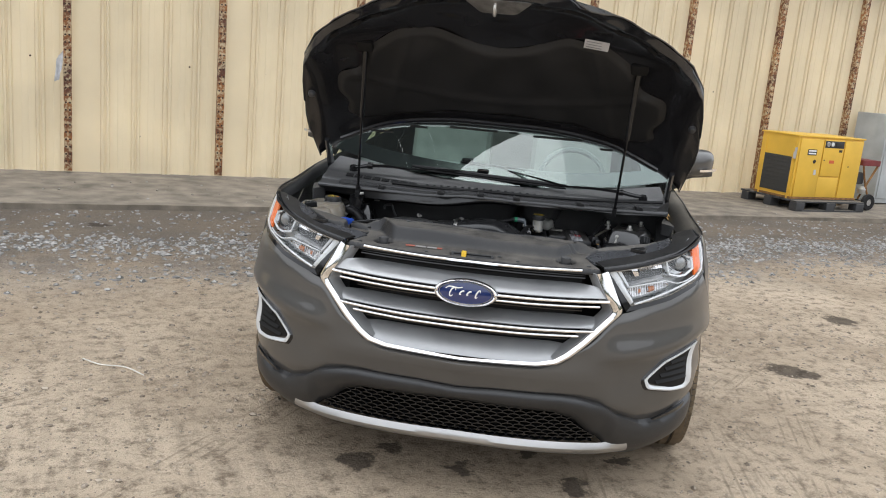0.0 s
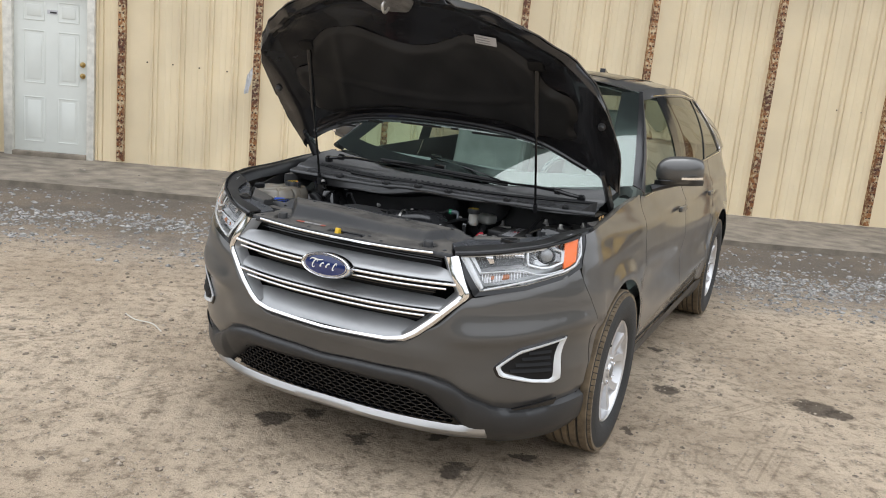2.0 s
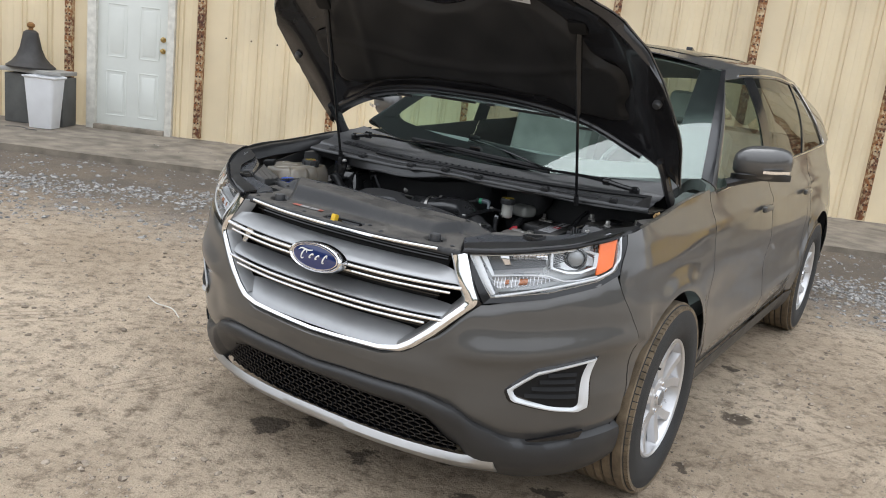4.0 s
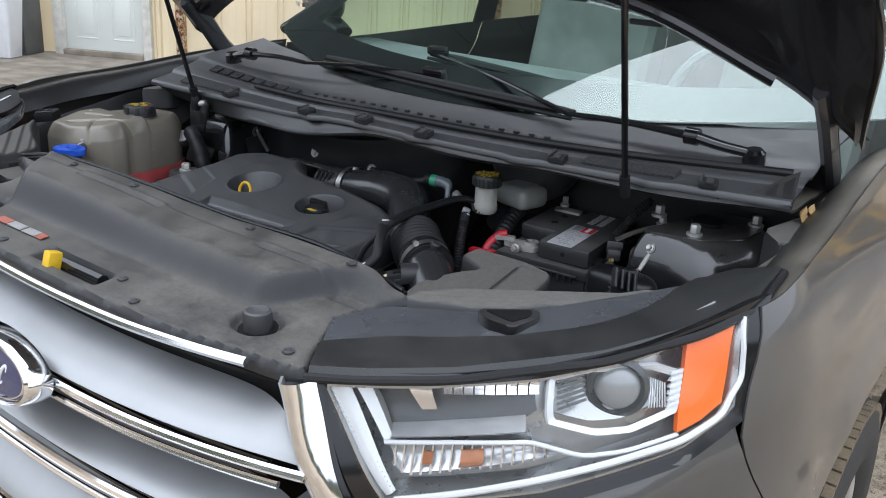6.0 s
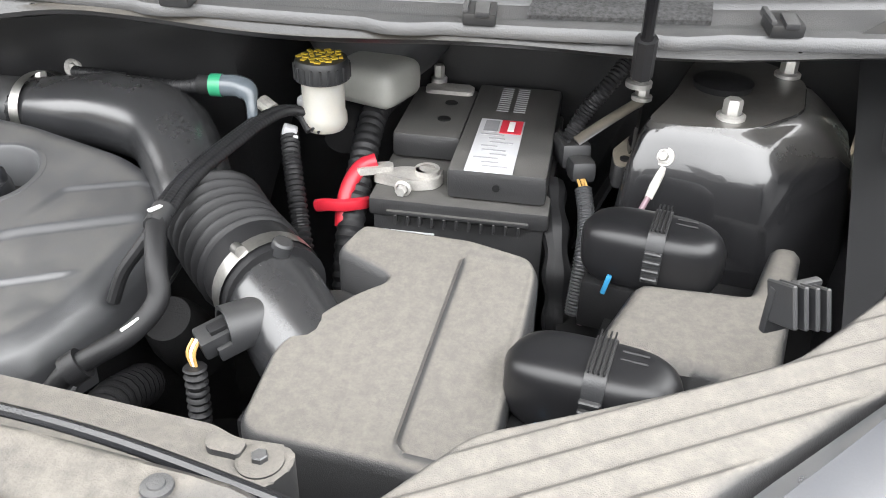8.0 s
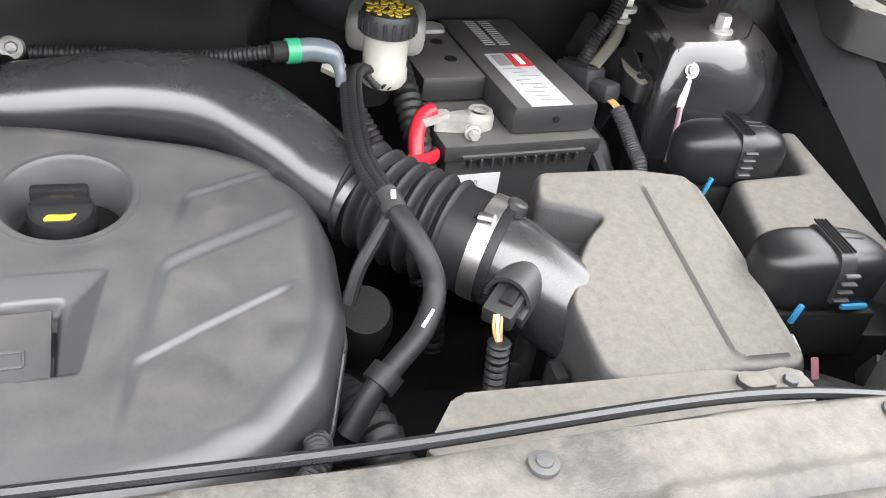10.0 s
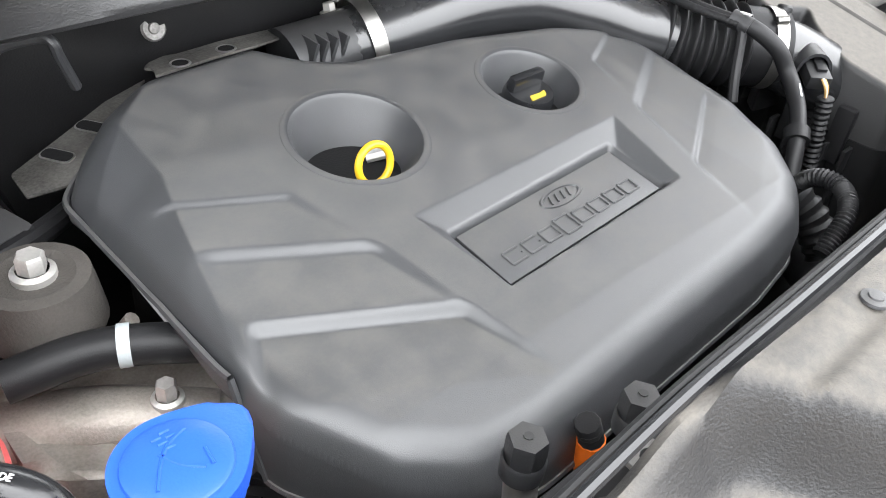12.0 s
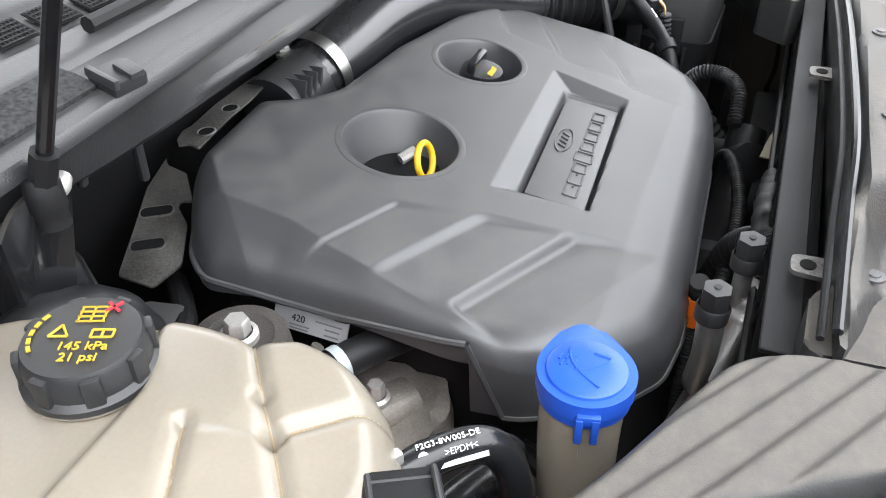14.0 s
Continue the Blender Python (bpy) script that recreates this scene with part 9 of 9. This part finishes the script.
tank = thing("coolant_tank", "yellowed translucent coolant tank with black pressure cap", "coolant tank", (-0.71, 0.64, 0.80))
TK = rounded([(-0.800, 0.800), (-0.685, 0.815), (-0.648, 0.772), (-0.632, 0.700), (-0.624, 0.655), (-0.628, 0.622), (-0.612, 0.600), (-0.618, 0.560), (-0.646, 0.528), (-0.690, 0.503), (-0.790, 0.505), (-0.820, 0.62)], 0.020)
SEAMS = (((-0.628, 0.630), (-0.675, 0.594)), ((-0.675, 0.594), (-0.696, 0.576)), ((-0.696, 0.576), (-0.740, 0.542)), ((-0.696, 0.576), (-0.646, 0.530)), ((-0.707, 0.623), (-0.760, 0.598)))
SHELF = ((-0.707, 0.623), (-0.696, 0.576))


def tank_z(x, y, d):
    z = 0.992 - 0.16 * np.maximum(0.60 - y, 0) - 0.16 * np.maximum(x + 0.64, 0)
    # the terrace of the cap lies lower than the lobes, with a bevelled step between them
    z += 0.009 * smooth01((0.664 + 0.02 * smooth01((x + 0.70) / 0.05) - y) / 0.012)
    z -= 0.032 * np.maximum(1 - d / 0.024, 0) ** 2.2
    for a, b in SEAMS:
        dist, t = seg_dist(x, y, a, b)
        z -= 0.0050 * np.maximum(1 - dist / 0.010, 0) ** 1.4 + 0.0012 * np.exp(-(dist / 0.002) ** 2)
    dist, t = seg_dist(x, y, *SHELF)
    return z - 0.002 * np.exp(-(dist / 0.004) ** 2)


relief("tank_shell", TK, tank_z, 0.0018, TANK, tank, skirt=0.86, sharp=60)
for (x0, y0), (x1, y1) in SEAMS:
    pts = [(x0 + (x1 - x0) * t / 8, y0 + (y1 - y0) * t / 8) for t in range(9)]
    depth = [float(inside_of(np.array([x]), np.array([y]), TK)[0][0]) for x, y in pts]
    line = [(x, y, float(tank_z(np.array(x), np.array(y), np.array(d))) + 0.0003) for (x, y), d in zip(pts, depth) if d > 0.006]
    if len(line) > 2:
        part("mould_line", tube(line, 0.0007, 20, 6), SEAMTAN, tank)
part("lower_tank", prism([(-0.70 + (x + 0.70) * 1.02, 0.64 + (y - 0.64) * 1.02) for x, y in TK], 0.76, 0.868, 0.0), TANK, tank)
part("coolant_level", prism([(-0.70 + (x + 0.70) * 1.03, 0.64 + (y - 0.64) * 1.03) for x, y in TK], 0.765, 0.874, 0.0), COOLANT, tank, "pink coolant showing through")
cc = Vector((-0.690, 0.695, 0.0))
part("filler_neck", lathe([(0.034, 0.965), (0.034, 0.992), (0.038, 0.994), (0.038, 0.998)], cc, (0, 0, 1), 32), TANK, tank)
cb = bmesh.new()
lathe([(0.036, 0.993), (0.0385, 0.996), (0.0385, 1.000), (0.035, 1.003), (0.0345, 1.016), (0.032, 1.0205), (0, 1.0215)], cc, (0, 0, 1), 48, cb)
ccap = part("pressure_cap", cb, CLAD, tank, "black pressure cap with yellow print")
for k in range(8):
    a = k * math.tau / 8
    part("cap_lug", box((cc.x + 0.0345 * math.cos(a), cc.y + 0.0345 * math.sin(a), 1.009), (0.006, 0.011, 0.020), 0.0025, rot(0, 0, math.degrees(a)), 2), CLAD, ccap)
face = Matrix.Rotation(radians(-68), 3, "Z")


def on_cap(u, v, h=1.0222):
    w = face @ Vector((u, v, 0))
    return Vector((cc.x + w.x, cc.y + w.y, h))


text("145 kPa", on_cap(0.004, -0.010), 0.0088, face, YPRINT, ccap)
text("21 psi", on_cap(0.004, -0.0185), 0.0088, face, YPRINT, ccap)
tri = [on_cap(-0.012 + 0.006 * math.sin(a), 0.001 + 0.006 * math.cos(a)) for a in (0, math.tau / 3, 2 * math.tau / 3, math.tau)]
bm = bmesh.new()
for p, q in zip(tri, tri[1:]):
    tube([p, q], 0.0008, 2, 6, bm)
part("warning_sign", bm, YPRINT, ccap)
bm = bmesh.new()
for u, v, sx, sy in ((0.012, 0.003, 0.012, 0.0012), (0.012, -0.003, 0.012, 0.0012), (0.006, 0, 0.0012, 0.006), (0.012, 0, 0.0012, 0.006), (0.018, 0, 0.0012, 0.006)):
    box(tuple(on_cap(u, v)), (sx, sy, 0.0008), 0, face, bm=bm)
part("book_sign", bm, YPRINT, ccap)
for k in range(4):
    part("sign_bar", box(tuple(on_cap(0.002, 0.010 + 0.004 * k)), (0.016, 0.0010, 0.0008), 0, face), YPRINT, ccap)
for k in range(3):
    part("sign_bar", box(tuple(on_cap(-0.005 + 0.007 * k, 0.016)), (0.0010, 0.013, 0.0008), 0, face), YPRINT, ccap)
bm = bmesh.new()
for d in (45, -45):
    box(tuple(on_cap(0.012, 0.022)), (0.011, 0.0018, 0.0010), 0, face @ rot(0, 0, d), bm=bm)
part("cross_sign", bm, REDPRINT, ccap, "red cross")
for k in range(5):
    a = radians(150 + 14 * k)
    part("print_bar", box(tuple(on_cap(0.027 * math.cos(a), 0.027 * math.sin(a))), (0.0022, 0.0045, 0.0008), 0, face @ rot(0, 0, 150 + 14 * k)), YPRINT, ccap)
vent = thing("tank_vent_hose", "black vent hose with white print and spring clamps", "hose", (-0.63, 0.50, 0.85))
part("hose", tube([(-0.680, 0.536, 0.938), (-0.655, 0.516, 0.947), (-0.632, 0.494, 0.949), (-0.618, 0.476, 0.938), (-0.616, 0.464, 0.905), (-0.620, 0.456, 0.84)], 0.0115, 44, 14), HOSE, vent)
for p, q in (((-0.668, 0.527, 0.9425), (-0.660, 0.520, 0.945)), ((-0.612, 0.463, 0.890), (-0.614, 0.459, 0.880))):
    part("spring_clamp", tube([p, q], 0.0128, 4, 16, cap=False), BAND, vent, "steel spring clamp")
part("clamp_ear", box((-0.664, 0.524, 0.960), (0.014, 0.007, 0.010), 0.002, rot(0, 0, -30)), BOLT, vent)
run, face_up = Vector((0.60, -0.76, 0.05)).normalized(), Vector((-0.57, -0.23, 0.79))
face_up = (face_up - run * face_up.dot(run)).normalized()
mid = Vector((-0.638, 0.500, 0.9492))
for body, a, size in (("F2G3-8W005-DE", 32, 0.0054), (">EPDM<", -3, 0.0054), ("", -36, 0.0)):
    up_dir = (face_up * math.cos(radians(a)) + face_up.cross(run) * math.sin(radians(a))).normalized()
    m3 = Matrix((run, up_dir.cross(run), up_dir)).transposed()
    if body:
        text(body, mid + up_dir * 0.0119 + run * (0.006 if a < 0 else 0.0), size, m3, WHITEINK, vent)
    else:
        part("print_bar", box(tuple(mid + up_dir * 0.0118 + run * 0.006), (0.030, 0.0032, 0.0008), 0, m3), WHITEINK, vent)
part("white_dot", lathe([(0, 0.0006), (0.0032, 0.0006), (0.0034, 0)], mid + face_up * 0.0114 - run * 0.016, face_up, 16), WHITEINK, vent)
part("lower_hose", tube([(-0.66, 0.52, 0.865), (-0.62, 0.50, 0.875), (-0.585, 0.485, 0.87), (-0.55, 0.49, 0.85)], 0.016, 24, 14), HOSE, vent)
part("quick_connector", tube([(-0.650, 0.514, 0.868), (-0.628, 0.503, 0.873)], lambda t: 0.0205 + 0.0015 * math.sin(t * 25), 14, 18), CLAD, vent)
part("connector_latch", box((-0.642, 0.508, 0.891), (0.018, 0.012, 0.005), 0.0015, rot(0, 0, -35)), PIPE, vent)
part("pink_stub", tube([(-0.672, 0.528, 0.862), (-0.650, 0.514, 0.867)], 0.0175, 5, 16), COOLANT, vent)

# ---- washer filler ----
washer = thing("washer_filler", "cream washer filler neck with a bright blue cap", "washer filler", (-0.57, 0.437, 0.80))
wc = Vector((-0.572, 0.437, 0))
part("filler_pipe", tube([(wc.x, wc.y, 0.968), (wc.x - 0.002, wc.y, 0.92), (wc.x - 0.004, wc.y - 0.004, 0.84), (wc.x - 0.01, wc.y - 0.01, 0.74)], lambda t: 0.0262 - 0.003 * t, 16, 24), TANK, washer)
drop_out = [(wc.x + 0.0300 * math.cos(a) + 0.0125 * max(0, math.cos(a - 0.30)) ** 5 * math.cos(0.30), wc.y + 0.0300 * math.sin(a) + 0.0125 * max(0, math.cos(a - 0.30)) ** 5 * math.sin(0.30)) for a in (k * math.tau / 40 for k in range(40))]
wcap = part("blue_cap", prism(drop_out, 0.9635, 0.9755, 0.0035, segs=3), BLUE, washer, "bright blue snap cap")
part("cap_skirt", lathe([(0.0272, 0.956), (0.0285, 0.956), (0.0290, 0.966), (0.0272, 0.966)], (wc.x, wc.y, 0), (0, 0, 1), 36), BLUE, wcap)
part("cap_disc", lathe([(0.0250, 0), (0.0242, 0.0022), (0.0225, 0.0030), (0.012, 0.0036), (0, 0.0038)], (wc.x, wc.y, 0.9750), (0, 0, 1), 44), BLUE, wcap)
top_m = Matrix.Translation((wc.x, wc.y, 0.9787)) @ Matrix.Rotation(radians(-68), 4, "Z")
part("wiper_symbol", placed(tube([Vector((0.004 - 0.013 * math.sin(k * 0.16), -0.017 + 0.0027 * k, 0)) for k in range(13)], 0.0009, 24, 6), top_m), BLUE, wcap)
part("wiper_symbol", placed(tube([(-0.008, -0.002, 0), (0.004, -0.001, 0), (0.013, 0.003, 0)], 0.0009, 12, 6), top_m), BLUE, wcap)
part("wiper_symbol", placed(tube([(0.006, 0.011, 0), (0.015, 0.006, 0)], 0.0009, 6, 6), top_m), BLUE, wcap)
for k in range(5):
    part("spray_mark", placed(tube([(-0.016 + 0.004 * (k % 3), 0.002 + 0.005 * (k // 3), 0), (-0.014 + 0.004 * (k % 3), 0.006 + 0.005 * (k // 3), 0)], 0.0008, 4, 6), top_m), BLUE, wcap)
for dy in (-0.0045, 0.0045):
    part("hinge_prong", box((wc.x - 0.0300 + 0.3 * dy, wc.y - 0.0085 - dy, 0.9575), (0.0045, 0.0045, 0.020), 0.0012, rot(0, 0, 15)), BLUE, wcap)
part("hinge_bar", box((wc.x - 0.0285, wc.y - 0.0085, 0.966), (0.006, 0.014, 0.007), 0.0015, rot(0, 0, 15)), BLUE, wcap)
part("mould_seam", tube([(wc.x - 0.0262, wc.y - 0.004, 0.950), (wc.x - 0.0262, wc.y - 0.006, 0.90), (wc.x - 0.0270, wc.y - 0.007, 0.85)], 0.0007, 8, 5), mat("brown_seam", (0.30, 0.25, 0.17), 0.5), washer)

# ---- air conditioning ports and pipes ----
for k, (x, y, z) in enumerate(((-0.405, 0.372, 0.928), (-0.325, 0.353, 0.924))):
    ac = thing("service_port", "aluminium air conditioning pipe with a black service cap", "pipe", (x, y, 0.80), group="service ports")
    part("pipe", tube([(x, y, z - 0.022), (x + 0.004, y - 0.002, z - 0.07), (x + 0.02, y - 0.012 * k, z - 0.12), (x + 0.06, y - 0.01, z - 0.16)], 0.0080 if k else 0.0105, 20, 14), CHROMEPIPE, ac)
    cp = part("cap", lathe([(0.0115, -0.024), (0.0122, -0.012), (0.0122, -0.004), (0.0115, 0.0), (0, 0.001)], (x, y, z), (0, 0, 1), 6), CLAD, ac)
    part("cap_collar", lathe([(0.0130, -0.030), (0.0133, -0.018), (0.0120, -0.016)], (x, y, z), (0, 0, 1), 24), CLAD, cp)
    part("cap_print", lathe([(0.003, 0), (0.003, 0.0005), (0, 0.0005)], (x, y, z + 0.001), (0, 0, 1), 8), INK, cp)
acl = thing("cooling_pipe", "shiny aluminium pipe with crimped collar and ribbed hose", "pipe", (-0.40, 0.345, 0.8))
part("pipe", tube([(-0.40, 0.385, 0.72), (-0.350, 0.356, 0.798), (-0.322, 0.340, 0.842)], 0.0135, 16, 18), CHROMEPIPE, acl)
part("crimp", tube([(-0.328, 0.343, 0.834), (-0.305, 0.331, 0.866)], lambda t: 0.0185 + 0.0012 * math.sin(t * 19), 16, 20), CHROMEPIPE, acl)
part("hose", tube([(-0.307, 0.332, 0.864), (-0.285, 0.328, 0.878), (-0.255, 0.333, 0.872), (-0.20, 0.36, 0.82), (-0.16, 0.38, 0.72)], corrugated(0.0175, 50, 0.0008), 220, 14), RUBBER, acl)
part("orange_tape", tube([(-0.310, 0.3845, 0.842), (-0.304, 0.384, 0.806)], 0.0102, 4, 14), ORANGE, acl, "orange tape")
part("conduit", tube([(-0.319, 0.386, 0.864), (-0.308, 0.384, 0.832), (-0.30, 0.384, 0.76), (-0.30, 0.385, 0.66)], corrugated(0.0085, 40, 0.0010), 170, 10), RUBBER, acl)
part("side_conduit", tube([(-0.36, 0.372, 0.76), (-0.24, 0.366, 0.80), (-0.08, 0.364, 0.80), (0.06, 0.39, 0.78), (0.10, 0.42, 0.70)], corrugated(0.0075, 90, 0.0008), 380, 10), RUBBER, acl)

# white clips and a strap among the hoses
for x, y, z, r in ((0.188, 0.840, 0.930, 25), (0.182, 0.895, 0.940, -20)):
    clip = thing("hose_clip", "small white plastic hose clip in the engine bay", "clip", (x, y, z), group="white hose clips")
    part("clip_body", box((x, y, z), (0.016, 0.010, 0.012), 0.003, rot(10, 20, r)), PAPER, clip)
    part("clip_ear", box((x + 0.006, y - 0.004, z - 0.010), (0.006, 0.006, 0.014), 0.002, rot(10, 20, r)), PAPER, clip)
# ---- passenger-side hoses and the data label ----
heat = thing("heater_hose", "black rubber hose with a white band", "hose", (-0.52, 0.63, 0.82))
part("hose", tube([(-0.590, 0.665, 0.845), (-0.54, 0.655, 0.850), (-0.505, 0.640, 0.850), (-0.465, 0.618, 0.845), (-0.43, 0.610, 0.83)], 0.0150, 32, 16), RUBBER, heat)
part("white_band", tube([(-0.517, 0.6465, 0.8505), (-0.509, 0.6425, 0.8505)], 0.0160, 4, 18, cap=False), mat("pale_blue_grey_band", (0.42, 0.46, 0.47), 0.5), heat)
lm = Matrix.Translation((-0.4655, 0.6955, 0.839)) @ Matrix.Rotation(radians(-92), 4, "Z") @ Matrix.Rotation(radians(62), 4, "X")
dl = part("data_label", placed(box((0, 0, 0), (0.074, 0.021, 0.002), 0.0008), lm), PAPER, engine, "white engine data label")
text("420", lm @ Vector((-0.012, 0.001, 0.0012)), 0.0090, lm.to_3x3(), INK, dl)
for k, (u, v, w) in enumerate(((0.018, 0.003, 0.026), (-0.010, -0.005, 0.020), (0.022, -0.002, 0.014), (-0.010, -0.008, 0.018), (0.022, -0.007, 0.014))):
    part("label_bar", placed(box((u, v, 0.0012), (w, 0.0013, 0.0008)), lm), GREYINK, dl)
lh = thing("bay_hoses", "taped hoses and fittings beside the firewall", "hose", (-0.6, 0.85, 0.8))
part("taped_hose", tube([(-0.70, 0.86, 0.90), (-0.655, 0.815, 0.94), (-0.62, 0.795, 0.945), (-0.585, 0.785, 0.92), (-0.56, 0.78, 0.86)], lambda t: 0.019 + 0.0007 * math.sin(t * 45), 60, 14), RUBBER, lh)
part("clip_bracket", box((-0.60, 0.80, 0.90), (0.06, 0.02, 0.05), 0.005, rot(15, 20, 40)), CLAD, lh)
part("line", tube([(-0.60, 0.76, 0.86), (-0.54, 0.77, 0.865), (-0.50, 0.80, 0.855), (-0.46, 0.84, 0.84)], 0.010, 24, 10), RUBBER, lh)
part("fitting", lathe([(0, 0.03), (0.012, 0.03), (0.014, 0.02), (0.014, -0.03)], (-0.565, 0.845, 0.88), (0.2, -0.2, 1), 16), CLAD, lh)
part("sensor_body", box((-0.53, 0.80, 0.85), (0.03, 0.035, 0.05), 0.006, rot(10, -15, 20)), CLAD, lh)
part("foil_fitting", lathe([(0, 0.02), (0.016, 0.02), (0.018, 0.0), (0.012, -0.02)], (-0.665, 0.80, 0.925), (0.4, -0.5, 0.6), 14), PIPE, lh)
mount = part("strut_mount", lathe([(0, 0.016), (0.010, 0.016), (0.0125, 0.009), (0.0125, -0.008), (0.0108, -0.011), (0.0108, -0.021), (0, -0.023)], (-0.602, 0.794, 1.033), (0.05, 0.1, 1), 12), BAYPLASTIC, car)
part("strut_bracket", sheet(lambda a, b: Vector((-0.640 + 0.072 * b - 0.050 * a * b, 0.806 + 0.010 * math.sin(3 * b), 1.048 - 0.17 * a - 0.03 * (1 - b) - 0.02 * b * b)), 14, 12, 0.004), TOWER, mount)
part("ball_stud", lathe([(0, 0.014), (0.006, 0.012), (0.008, 0.004), (0.006, -0.01)], (-0.588, 0.798, 1.030), (0.9, 0.3, 0.2), 14), BOLT, mount)
part("loop_rod", tube([(-0.490, 0.884, 0.956), (-0.491, 0.880, 0.966), (-0.482, 0.877, 0.976), (-0.456, 0.863, 0.983), (-0.449, 0.856, 0.980), (-0.446, 0.858, 0.968), (-0.432, 0.872, 0.930)], 0.0048, 40, 10), COVER, mount)
block = part("lamp_clip_block", box((-0.730, 0.484, 1.012), (0.046, 0.036, 0.020), 0.004, rot(6, -8, 32)), DARK, car, "black gridded plastic clip")
for k in range(2):
    part("block_rib", box((-0.730 + 0.008 * (1 - 2 * k), 0.484 + 0.013 * (2 * k - 1), 1.0225), (0.040, 0.003, 0.004), 0.001, rot(6, -8, 32), 1), CLAD, block)
for k in range(3):
    part("block_rib", box((-0.745 + 0.014 * k, 0.475 + 0.0085 * k, 1.0225), (0.003, 0.034, 0.004), 0.001, rot(6, -8, 32), 1), CLAD, block)
leaves = thing("dry_leaves", "two dry tan leaves caught in the cowl corner", "leaves", (0.80, 0.94, 1.04))
for k, (x, y, z) in enumerate(((0.798, 0.938, 1.046), (0.808, 0.948, 1.050), (0.802, 0.930, 1.042))):
    part("leaf", sheet(lambda a, b: Vector((x + 0.012 * (a - 0.5) * math.sin(math.pi * (0.1 + 0.8 * b)), y + 0.022 * (b - 0.5), z + 0.010 * b + 0.004 * math.sin(3 * a + k))), 5, 6, 0.0006), mat("dry_leaf", (0.42, 0.27, 0.11), 0.8, 0, 0.3, 60), leaves)
